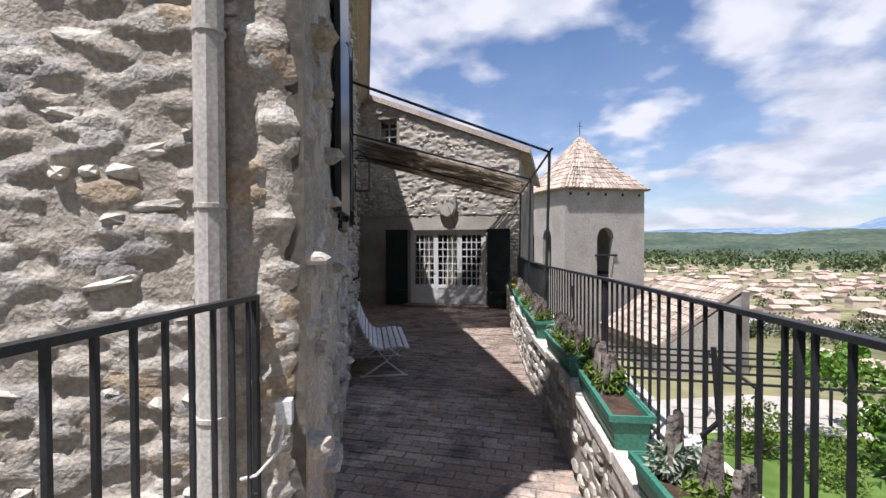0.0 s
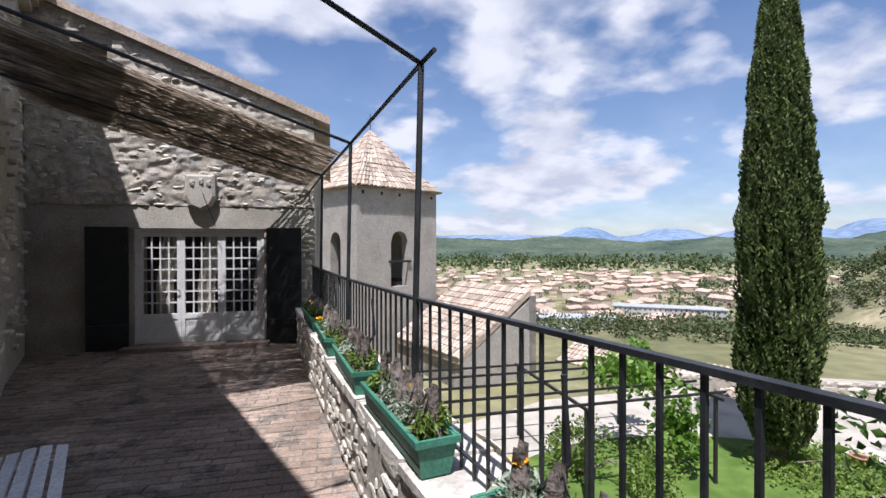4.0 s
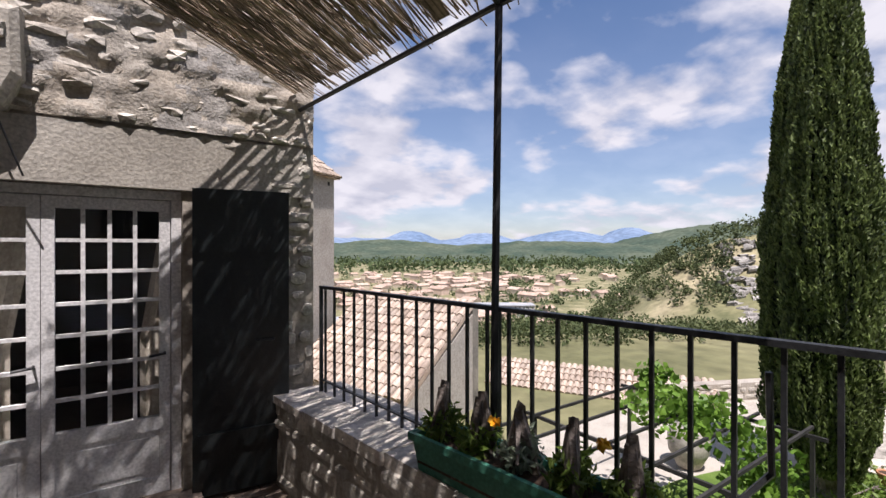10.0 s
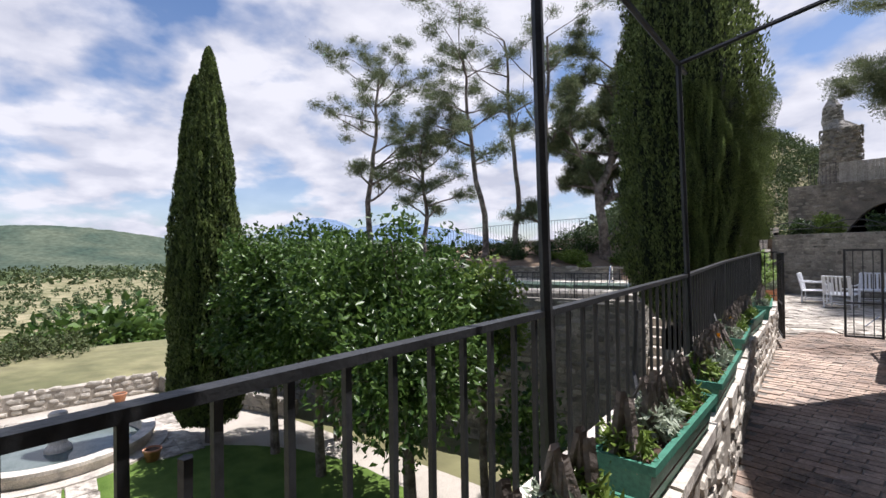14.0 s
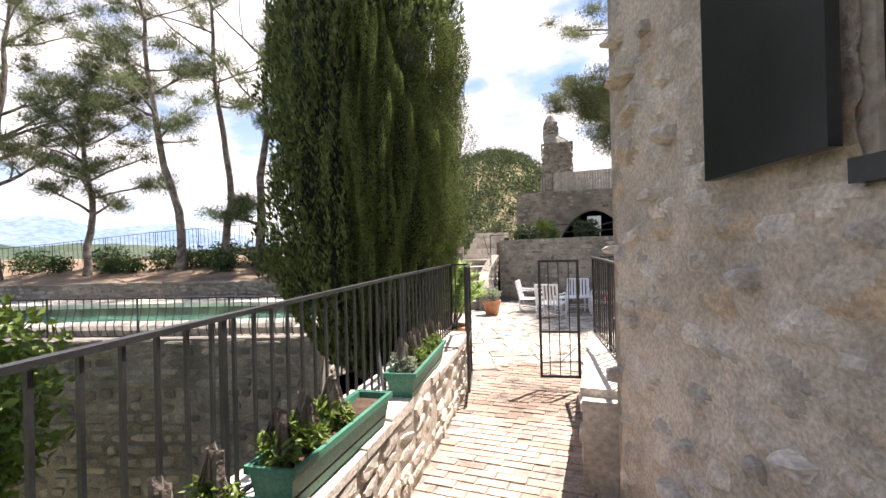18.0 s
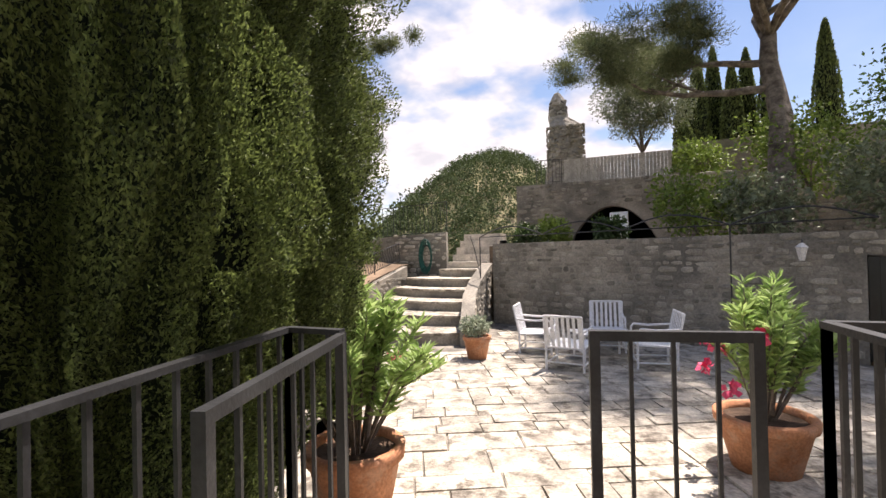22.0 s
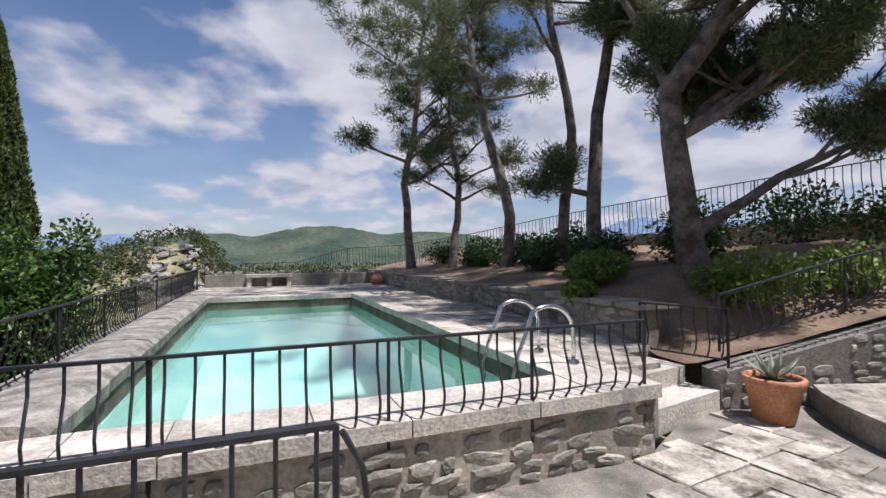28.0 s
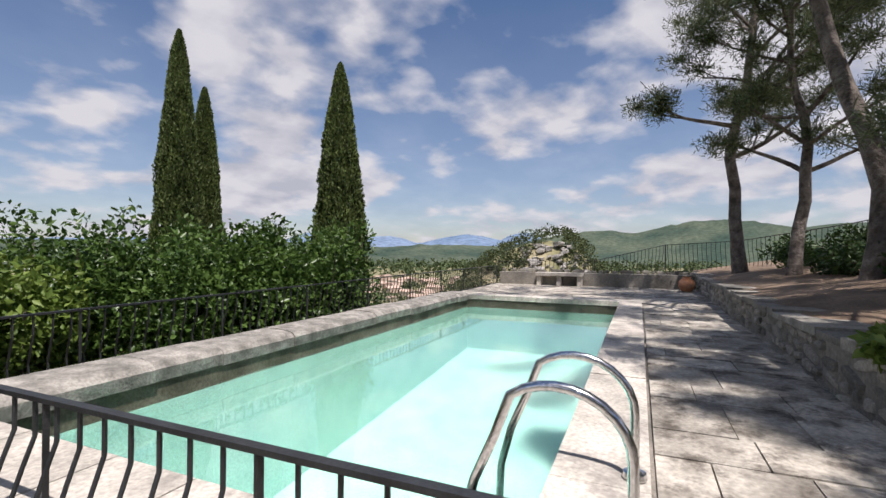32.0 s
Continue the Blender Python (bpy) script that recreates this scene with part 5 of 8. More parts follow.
put("cap_stones", cap.mesh("cap_stones", OLDSTONE), wb, None, "flat worn capping stones", kind="stuff")


def bank_h(x, y):
    """Height of the earth: level with the low wall by the pool, sinking to the sloping wall beside the steps."""
    d = Vector((x, y, 0)) - N_
    a, b = d.dot(A_), d.dot(B_)
    back = max(0.0, wall_b(a) - b)
    hi = 0.93 + min(back, 4.5) * 0.17 + 0.05 * math.sin(a * 1.3) * min(back, 1.0)
    lo = float(np.interp(-y, [3.75, 5.2, 6.8, 8.6], SZ)) + 0.03
    t = min(1.0, max(0.0, (x - 8.1) / 2.0))
    return lo + (hi - lo) * t * t * (3 - 2 * t)


nA, nB = 64, 26
v = []
for i in range(nA + 1):
    for j in range(nB + 1):
        a = -2.6 + 19 * i / nA
        p = pool(a, wall_b(a) - 0.12 - 7.0 * (j / nB) ** 1.3)
        x = max(8.08, p.x)
        y = min(p.y, -3.25 + (x - 8.42) * 0.79 - 0.06) if x < 8.5 else p.y
        v.append((x, y, bank_h(x, y) + 0.035 * noise.noise(Vector((x * 2, y * 2, 0))) + 0.015 * noise.noise(Vector((x * 7, y * 7, 3)))))
f = [(i * (nB + 1) + j, i * (nB + 1) + j + 1, (i + 1) * (nB + 1) + j + 1, (i + 1) * (nB + 1) + j) for i in range(nA) for j in range(nB)]
put("ground_bank", mesh_of("ground_bank", v, f, EARTH, True), None, None, "dry brown earth bank under the pines", "ground", kind="structure")
# side wall of the stairs
sw, sz = SW, SZ
g = Geo()
for i in range(3):
    (xa, ya), (xb, yb) = sw[i], sw[i + 1]
    v = [(xa - 0.02, ya, -0.1), (xa + 0.3, ya, -0.1), (xb + 0.3, yb, -0.1), (xb - 0.02, yb, -0.1), (xa - 0.02, ya, sz[i]), (xa + 0.3, ya, sz[i]), (xb + 0.3, yb, sz[i + 1]), (xb - 0.02, yb, sz[i + 1])]
    g.add(v, [(3, 2, 1, 0), (4, 5, 6, 7), (0, 1, 5, 4), (1, 2, 6, 5), (2, 3, 7, 6), (3, 0, 4, 7)])
ssw = put("wall_stair_side", g.mesh("wall_stair_side", OLDWALL), None, None, "sloping low stone wall beside the garden steps", "wall", kind="structure")
for i in range(3):
    rubble(ssw, (sw[i][0] - 0.02, sw[i][1]), (sw[i + 1][0] - 0.02, sw[i + 1][1]), 0.0, sz[i], 0.24, 0.11, 0.9, 0.02, 171 + i, material=OLDSTONE)

# high back wall round the bank with fence on top
BW = [(6.98, -9.4), (8.8, -9.3), (10.5, -8.6), (12.8, -7.7), (15.5, -6.2), (18.0, -4.4), (20.5, -2.2), (22.2, 0.4), (22.6, 2.6)]
BZ = [2.45, 2.35, 2.2, 2.15, 2.0, 1.75, 1.35, 1.0, 0.9]
g = Geo()
for i in range(len(BW) - 1):
    (xa, ya), (xb, yb) = BW[i], BW[i + 1]
    v = [(xa, ya, -3), (xa + 0.1, ya - 0.4, -3), (xb + 0.1, yb - 0.4, -3), (xb, yb, -3), (xa, ya, BZ[i]), (xa + 0.1, ya - 0.4, BZ[i]), (xb + 0.1, yb - 0.4, BZ[i + 1]), (xb, yb, BZ[i + 1])]
    g.add(v, [(0, 1, 2, 3), (7, 6, 5, 4), (4, 5, 1, 0), (5, 6, 2, 1), (6, 7, 3, 2), (7, 4, 0, 3)])
bwl = put("wall_back", g.mesh("wall_back", OLDWALL), None, None, "long curving stone wall behind the pines", "wall", kind="structure")
for i in range(len(BW) - 1):
    rubble(bwl, BW[i + 1], BW[i], 0.9, min(BZ[i], BZ[i + 1]), 0.32, 0.14, 0.88, 0.03, 181 + i, material=OLDSTONE if i > 0 else STONE_J)


def belly(h, out=0.07):
    """A wrought-iron bar that swells outwards below its middle."""
    pts = [(0, 0, h), (0, 0, h * 0.72), (0, out * 0.55, h * 0.5), (0, out, h * 0.3), (0, out * 0.75, h * 0.12), (0, 0.0, 0.0)]
    return Geo().tube(pts, 0.0085, 5).mesh("baluster", IRON)


def belly_rail(name, line, tops, h, label, side=1, gap=0.125, posts=1.6, post_low=None):
    t = thing(name, *line[0], tops[0] - h, 0, label, "railing")
    iv = t.matrix_world.inverted()
    bar = belly(h - 0.02)
    pts = [Vector((*p, z)) for p, z in zip(line, tops)]
    for a, b in zip(pts, pts[1:]):
        d = (b - a).normalized()
        s, u = Vector((-d.y, d.x, 0)).normalized() * 0.017, Vector((0, 0, 0.009))
        g, g2 = Geo(), Geo()
        for gg, dz, k in ((g, 0, 1.0), (g2, -h + 0.02, 0.6)):
            z = Vector((0, 0, dz))
            gg.add([a + z - s * k - u, a + z + s * k - u, a + z + s * k + u, a + z - s * k + u, b + z - s * k - u, b + z + s * k - u, b + z + s * k + u, b + z - s * k + u], [(0, 3, 2, 1), (4, 5, 6, 7), (0, 1, 5, 4), (1, 2, 6, 5), (2, 3, 7, 6), (3, 0, 4, 7)])
        part("handrail", g, IRON, t, m=iv)
        part("bottom_rail", g2, IRON, t, m=iv)
        n = max(1, round((b - a).length / gap))
        ang = math.atan2(d.y, d.x)
        for i in range(n):
            p = a.lerp(b, (i + 0.5) / n)
            put("baluster", bar, t, iv @ Matrix.Translation((p.x, p.y, p.z - h + 0.02)) @ Matrix.Rotation(ang + (0 if side > 0 else math.pi), 4, "Z"))
        m = max(1, round((b - a).length / posts))
        for i in range(m + (b is pts[-1])):
            p = a.lerp(b, i / m)
            part("post", Geo().box(p.x - 0.010, p.y - 0.010, p.z - h - (post_low or 0.06), p.x + 0.010, p.y + 0.010, p.z), IRON, t, m=iv)
    return t


belly_rail("back_fence", [(x + 0.05, y - 0.2) for x, y in BW], [z + 0.95 for z in BZ], 0.93, "black iron fence with bellied bars on the back wall", -1, 0.14, 2.0)
belly_rail("stair_railing", [(7.75, -3.73), (7.92, -5.2), (7.97, -6.8), (7.98, -8.2)], [1.12, 1.48, 1.82, 2.1], 0.50, "black iron handrail with bellied bars beside the steps", -1)

# hose on the wall
hs = thing("garden_hose", 7.55, -9.15, 1.25, 0, "coiled dark green garden hose hung on the wall", "hose")
for k in range(6):
    r = 0.20 + 0.022 * k
    part("coil", Geo().tube([(r * 0.7 * math.cos(a), 0.02 * k - 0.03, 0.45 + r * 1.7 * math.sin(a)) for a in [j * math.pi / 10 for j in range(21)]], 0.016, 6, False), HOSE, hs)
part("hook", Geo().box(-0.05, -0.16, 0.75, 0.05, 0.08, 0.80), IRON, hs)

# ---- pool ----
WZ = 0.25
shell = Geo()


def pbox(g, a0, b0, z0, a1, b1, z1):
    return g.prism([tuple(pool(a, b)[:2]) for a, b in ((a0, b0), (a1, b0), (a1, b1), (a0, b1))], z0, z1)


put("floor_pool", pbox(Geo(), -0.1, -0.1, -1.6, PL + 0.1, PW + 0.1, -1.25).mesh("floor_pool", POOLT), None, None, "pale turquoise mosaic pool floor", "pool", kind="structure")
g = Geo()
pbox(g, -0.45, -0.5, -1.7, 0.0, PW + 0.55, 0.23)
pbox(g, PL, -0.5, -1.7, PL + 0.4, PW + 0.55, 0.23)
pbox(g, 0.0, -0.5, -1.7, PL, 0.0, 0.23)
pbox(g, 0.0, PW, -1.7, PL, PW + 0.55, 0.23)
put("wall_pool", g.mesh("wall_pool", POOLT), None, None, "pale turquoise mosaic pool wall", "pool", kind="structure")
g = Geo()
pbox(g, -0.45, -0.5, 0.231, -0.004, PW + 0.55, COPE_Z - 0.1)
pbox(g, PL + 0.004, -0.5, 0.231, PL + 0.4, PW + 0.55, COPE_Z - 0.1)
pbox(g, -0.003, -0.5, 0.231, PL + 0.003, -0.004, COPE_Z - 0.1)
pbox(g, -0.003, PW + 0.004, 0.231, PL + 0.003, PW + 0.55, COPE_Z - 0.1)
pw_ = put("trim_waterline", g.mesh("trim_waterline", ALGAE), None, None, "dark stained waterline band under the coping", "trim", kind="structure")
wt = put("water", pbox(Geo(), 0.001, 0.001, WZ - 0.01, PL - 0.001, PW - 0.001, WZ).mesh("water", WATER), None, None, "clear still turquoise pool water", "water", kind="structure")
wt.visible_shadow = False
# steps and sloping floor inside
put("pool_ramp", Geo().add([pool(2.5, 0.01, -1.24), pool(PL - 0.01, 0.01, -1.24), pool(PL - 0.01, PW - 0.01, -1.24), pool(2.5, PW - 0.01, -1.24), pool(PL - 0.01, 0.01, -0.75), pool(PL - 0.01, PW - 0.01, -0.75)], [(0, 4, 5, 3), (0, 1, 4), (3, 5, 2), (1, 2, 5, 4), (0, 3, 2, 1)]).mesh("pool_ramp", POOLT), None, None, "sloping mosaic pool floor", "pool", kind="structure")
# outer walls
g = Geo()
pbox(g, -0.50, -0.52, LAWN - 0.2, -0.452, PW + 0.6, COPE_Z - 0.1)
po = put("wall_pool_outer", g.mesh("wall_pool_outer", MORTAR), None, None, "rubble wall below the pool edge", "wall", kind="structure")
rubble(po, pool(-0.5, PW + 0.6).to_2d(), pool(-0.5, -0.52).to_2d(), -0.9, COPE_Z - 0.13, 0.22, 0.09, 0.9, 0.025, 201, True, OLDSTONE)
g = Geo()
pbox(g, -0.50, PW + 0.6, LAWN - 0.3, PL + 3.5, PW + 0.95, COPE_Z - 0.1)
pl = put("wall_pool_side", g.mesh("wall_pool_side", OLDWALL), None, None, "high dark retaining wall of the pool terrace", "wall", kind="structure")
rubble(pl, pool(PL + 3.5, PW + 0.95).to_2d(), pool(-0.5, PW + 0.95).to_2d(), LAWN + 0.1, COPE_Z - 0.12, 0.34, 0.16, 0.88, 0.03, 205, False, OLDSTONE)


def slab_row(parent, a0, a1, b0, b1, z, step, along, seed):
    rr = random.Random(seed)
    s, e = (a0, a1) if along else (b0, b1)
    while s < e - 0.05:
        w = min(step * rr.uniform(0.7, 1.3), e - s)
        if e - s - w < 0.15:
            w = e - s
        j = [rr.uniform(0, 0.012) for _ in range(4)]
        if along:
            g = pbox(Geo(), s + 0.003, b0 + j[0] * 0.3, z - 0.1, s + w - 0.003, b1 - j[1] * 0.3, z + j[2] * 0.6)
        else:
            g = pbox(Geo(), a0 + j[0], s + 0.005, z - 0.1, a1 - j[1], s + w - 0.005, z + j[2] * 0.6)
        part("coping_slab", g, COPE, parent)
        s += w


slab_row(pw_, 0.0, PL, -0.42, 0.02, COPE_Z, 0.9, True, 1)
rr = random.Random(2)
a = -0.0
while a < PL - 0.05:   # rounded, weathered kerb on the garden side
    w = min(rr.uniform(0.65, 1.2), PL - a)
    if PL - a - w < 0.3:
        w = PL - a
    z, o = COPE_Z + rr.uniform(0.01, 0.03), rr.uniform(-0.012, 0.012)
    edge = [(-0.02, -0.13), (-0.03, -0.02), (0.03, 0.035), (0.16, 0.055), (0.42, 0.06), (0.55, 0.035), (0.60, -0.03), (0.60, -0.13)]
    k = len(edge)
    v = [pool(q, PW + b + o, z + h) for q in (a + 0.006, a + w * 0.5, a + w - 0.006) for b, h in edge]
    part("coping_slab", Geo().add(v, [tuple(range(k)), tuple(range(3 * k - 1, 2 * k - 1, -1))] + [(j * k + i, (j + 1) * k + i, (j + 1) * k + (i + 1) % k, j * k + (i + 1) % k) for j in range(2) for i in range(k)]), COPE_OLD, pw_)
    a += w
slab_row(pw_, -0.56, 0.02, -0.55, PW + 0.62, COPE_Z, 0.7, False, 3)
slab_row(pw_, PL - 0.02, PL + 0.5, -0.45, PW + 0.62, COPE_Z, 0.8, False, 4)
# deck beside and beyond the pool
dk = put("floor_deck", Geo().prism([tuple(pool(a, b)[:2]) for a, b in ((-0.5, -0.56), (0.6, -1.2), (0.79, -1.75), (14.5, -1.95), (14.5, PW + 0.6), (PL + 0.52, PW + 0.6), (PL + 0.52, -0.40), (-0.5, -0.40))], 0.1, COPE_Z - 0.03).mesh("floor_deck", JOINT), None, None, "bed of the pool terrace paving", "floor", kind="structure")
rr = random.Random(77)
a = 0.0
while a < 14.4:
    w = rr.uniform(0.38, 0.7)
    for lo, hi in ([(-2.0, -0.44)] if a < PL + 0.3 else [(-2.0, PW + 0.55)]):
        b = (-1.15 if a < 0.45 else wall_b(a)) + 0.01
        while b < hi - 0.08:
            d = min(rr.uniform(0.35, 0.75), hi - b)
            if hi - b - d < 0.15:
                d = hi - b
            part("slab", pbox(Geo(), a + 0.004, b + 0.004, COPE_Z - 0.06, a + w - 0.004, b + d - 0.004, COPE_Z - rr.uniform(0.0, 0.014)), PAVE, dk)
            b += d
    a += w
# steps from patio to deck
for o, z in ((0.0, 0.18), (0.34, 0.36)):
    q = [(6.93 + o, -2.38 + o * 0.3), (7.26 + o * 0.85, -2.90 + o * 0.53), (7.74 + o * 0.85, -3.72 + o * 0.53), (8.45, -3.35), (7.7, -2.3)]
    put("step", Geo().prism(q, -0.05, z).mesh("step", COPE), None, None, "worn stone step up to the pool terrace", "step", "pool steps", "structure")
# ladder
ld = thing("pool_ladder", *pool(0.26, -0.13, COPE_Z), math.degrees(math.atan2(A_.y, A_.x)), "bright steel pool ladder with two curved grab rails", "pool ladder")
for dx in (0.0, 0.56):
    arc = [(dx, 0.05 - 0.27 * math.cos(q), 0.30 + 0.24 * math.sin(q)) for q in [j * math.pi / 14 for j in range(11)]]
    part("grab_rail", Geo().tube([(dx, -0.22, -0.02), (dx, -0.22, 0.2), *arc, (dx, 0.28, 0.32), (dx, 0.36, 0.14), (dx, 0.41, -0.05), (dx, 0.42, -0.3), (dx, 0.42, -0.85)], 0.020, 10, True), CHROME, ld, smooth=True)
    part("flange", Geo().lathe([(0.021, 0.03), (0.05, 0.025), (0.055, 0.004), (0.055, 0.0)], 14), CHROME, ld, m=Matrix.Translation((dx, -0.22, 0.008)))
for z in (-0.35, -0.6, -0.85):
    part("rung", Geo().box(0.0, 0.36, z, 0.56, 0.46, z + 0.03), CHROME, ld)
# pool railings
belly_rail("pool_railing", [tuple(pool(-0.50, b)[:2]) for b in (-0.42, 1.6, PW + 0.62)], [1.02, 1.02, 1.02], 0.52, "black iron railing with bellied bars along the pool edge", 1, 0.135, 1.3, 0.25)
belly_rail("pool_railing", [tuple(pool(a, PW + 0.72)[:2]) for a in (-0.5, 4.0, 9.0, 13.8)], [1.02, 1.05, 1.08, 1.1], 0.62, "black iron railing with bellied bars beside the pool", 1, 0.135, 1.6)
belly_rail("pool_gate", [(7.72, -3.80), (8.42, -3.25)], [0.98, 0.98], 0.52, "black iron pool gate with bellied bars", -1, 0.12, 0.9)
belly_rail("end_fence", [tuple(pool(13.9, PW + 0.7)[:2]), tuple(pool(14.6, 1.0)[:2]), (22.6, 2.4)], [1.25, 1.3, 1.85], 0.85, "black iron fence across the end of the terrace", 1, 0.14, 2.0)
rb = belly_rail("stairwell_railing", [(4.84, -0.52), (4.53, 0.30), (4.42, 2.5)], [0.97, 0.97, 0.97], 0.85, "black iron railing with bellied bars round the garden stairs", -1, 0.125, 1.0, 0.1)
iv = rb.matrix_world.inverted()
part("scroll", Geo().tube([(4.84, -0.54, 0.95), (4.90, -0.60, 0.8), (4.94, -0.64, 0.45), (4.96, -0.66, 0.02)], 0.011, 6), IRON, rb, m=iv)
for z0 in (0.3, 0.55):
    part("scroll", Geo().tube([(4.86 + 0.05 * math.cos(q) * (1 - q / 9), -0.56 - 0.05 * math.cos(q) * (1 - q / 9), z0 + 0.09 * math.sin(q) * (1 - q / 9)) for q in [j * 0.5 for j in range(15)]], 0.006, 5), IRON, rb, m=iv)
# far end wall and stone bench
ew = wall_between("wall_end", pool(13.6, 3.9), pool(13.9, -2.0), 0.3, 0.92, -0.35, OLDWALL, "low rubble end wall of the pool terrace")
rubble(ew, pool(13.6, 3.9).to_2d(), pool(13.9, -2.0).to_2d(), 0.52, 0.9, 0.28, 0.13, 0.9, 0.03, 221, material=OLDSTONE)
be = thing("stone_bench", *pool(13.32, 1.95, COPE_Z - 0.02), math.degrees(math.atan2(B_.y, B_.x)), "pale stone bench with three block legs", "bench")
part("top", Geo().box(-0.72, -0.25, 0.32, 0.72, 0.25, 0.42), COPE, be)
for x in (-0.62, 0, 0.62):
    part("leg", Geo().box(x - 0.07, -0.2, 0, x + 0.07, 0.2, 0.32), COPE, be)
jar = thing("clay_jar", *pool(12.6, -1.55, COPE_Z - 0.02), 0, "round brown clay jar on its side", "jar")
part("body", Geo().lathe([(0.0, 0.0), (0.14, 0.03), (0.21, 0.16), (0.19, 0.3), (0.1, 0.38), (0.11, 0.41)], 16), TERRA, jar, smooth=True)
# garden stair going down beside the pool wall
for i in range(17):
    b = 2.1 + i * 0.29
    q = [pool(-1.55, b), pool(-0.54, b), pool(-0.54, b + 0.31), pool(-1.55, b + 0.31)]
    put("step", Geo().prism([tuple(p[:2]) for p in q], LAWN - 0.2, -0.19 * (i + 1)).mesh("step", COPE), None, None, "pale stone step of the stairs down to the lawn", "step", "garden stairs", "structure")
put("wall_stairwell", Geo().prism([tuple(pool(-1.62, b)[:2]) for b in (2.15,)] + [tuple(pool(-1.85, 2.15)[:2]), tuple(pool(-1.85, 6.5)[:2]), tuple(pool(-1.62, 6.5)[:2])], LAWN - 0.2, -1.6).mesh("wall_stairwell", OLDWALL), None, None, "wall of the garden stairs", "wall", kind="structure")
wall_between("wall_patio_edge", (4.5, 2.6), (2.95, 2.6), LAWN - 0.3, -0.02, 0.3, OLDWALL, "retaining wall under the patio edge")
wall_between("wall_patio_side", pool(-1.62, 2.1), (4.5, 2.6), LAWN - 0.3, -0.02, 0.3, OLDWALL, "retaining wall beside the garden stairs")

# ---- land, distance ----
def ground_z(x, y):
    """Height of the land: the garden's lawn, falling to the valley; hills round about."""
    r = math.hypot(x - 9, y - 9)
    t = min(1.0, max(0.0, (r - 19) / 95.0))
    z = LAWN - 0.06 - 43.0 * t * t * (3 - 2 * t)
    u, v = (y - 47) * 0.94 - (x - 98) * 0.34, (x - 98) * 0.94 + (y - 47) * 0.34
    k = 19.0 if u < 0 else 46.0
    z += 47.0 * math.exp(-(u / k) ** 2 - (v / 31.0) ** 2)
    z += 99.0 * math.exp(-((x - 72) / 74.0) ** 2 - ((y + 245) / 90.0) ** 2)
    z += 40.0 * math.exp(-((x - 235) / 90.0) ** 2 - ((y + 210) / 95.0) ** 2)
    if r > 40:
        z += 2.2 * noise.noise(Vector((x * 0.03, y * 0.03, 1.0))) * min(1.0, (r - 40) / 60)
    return z


def land():
    rad = [0, 6, 12, 18, 22, 26, 31, 37, 44, 52, 61, 72, 85, 100, 118, 138, 160, 185, 215, 250, 290, 340, 400, 480, 600, 800, 1100, 1600, 2300, 3200, 4600]
    k = 120
    v, f = [(9, 9, ground_z(9, 9))], []
    for r in rad[1:]:
        for i in range(k):
            a = 2 * math.pi * i / k
            x, y = 9 + r * math.cos(a), 9 + r * math.sin(a)
            v.append((x, y, ground_z(x, y)))
    f += [(0, 1 + i, 1 + (i + 1) % k) for i in range(k)]
    for j in range(len(rad) - 2):
        o, q = 1 + j * k, 1 + (j + 1) * k
        f += [(o + i, q + i, q + (i + 1) % k, o + (i + 1) % k) for i in range(k)]
    return v, f


LAND = mat("valley_land", (0.13, 0.13, 0.06), (0.36, 0.31, 0.19), 0.06, 0.95, 0.5, 0.9, c3=(0.22, 0.205, 0.105), spots=0.5, spot=(0.05, 0.07, 0.025), stain=0.05, dist=0.4)
gv, gf = land()
put("ground", mesh_of("ground", gv, gf, LAND, True), None, None, "dry scrub and valley land falling away from the garden", "ground", kind="structure")


def range_mesh(name, r, az0, az1, prof, material, label, base=-60, seed=1):
    """A line of far hills: prof gives degrees of height over the horizon along it."""
    n = 150
    v, f = [], []
    for i in range(n + 1):
        az = az0 + (az1 - az0) * i / n
        h = 0.0
        for c, w, d in prof:
            h = max(h, d * math.exp(-((az - c) / w) ** 2))
        h += 0.25 * abs(noise.noise(Vector((az * 0.35, seed, 0)))) + 0.12 * noise.noise(Vector((az * 1.3, seed, 5)))
        edge = min(1.0, i / 8, (n - i) / 8)
        x, y = math.sin(radians(az)), math.cos(radians(az))
        top = r * math.tan(radians(max(h, 0.02) * edge))
        v += [(x * r * 0.72, y * r * 0.72, base), (x * r * 0.9, y * r * 0.9, base + (top - base) * 0.55), (x * r, y * r, top)]
    f = [(3 * i + j, 3 * i + 3 + j, 3 * i + 4 + j, 3 * i + 1 + j) for i in range(n) for j in range(2)]
    put(name, mesh_of(name, v, f, material, True), None, None, label, "hills", kind="structure")


range_mesh("backdrop_mountains", 4300, -10, 112, [(20, 30, 1.3), (31, 4, 2.2), (40, 5, 1.9), (50, 7, 2.1), (57, 4, 2.4), (63, 9, 1.9), (75, 14, 1.7), (100, 9, 1.9)], MOUNT, "line of far mountains painted haze blue", seed=2)
range_mesh("backdrop_big_mountain", 4500, 98, 150, [(116, 8, 4.2), (126, 12, 3.6), (106, 8, 2.2)], MOUNT, "long far mountain painted haze blue", seed=6)
range_mesh("backdrop_ridge", 2300, 52, 135, [(78, 12, 3.6), (90, 14, 3.0), (66, 10, 2.6), (105, 16, 2.0), (120, 12, 1.6)], RIDGE, "dark green wooded ridge across the valley", seed=9)
range_mesh("backdrop_low_hills", 2000, -15, 62, [(10, 20, 1.0), (28, 8, 1.1), (48, 12, 0.9)], RIDGE, "low wooded hills beyond the town", seed=13)

rg = np.random.default_rng(21)


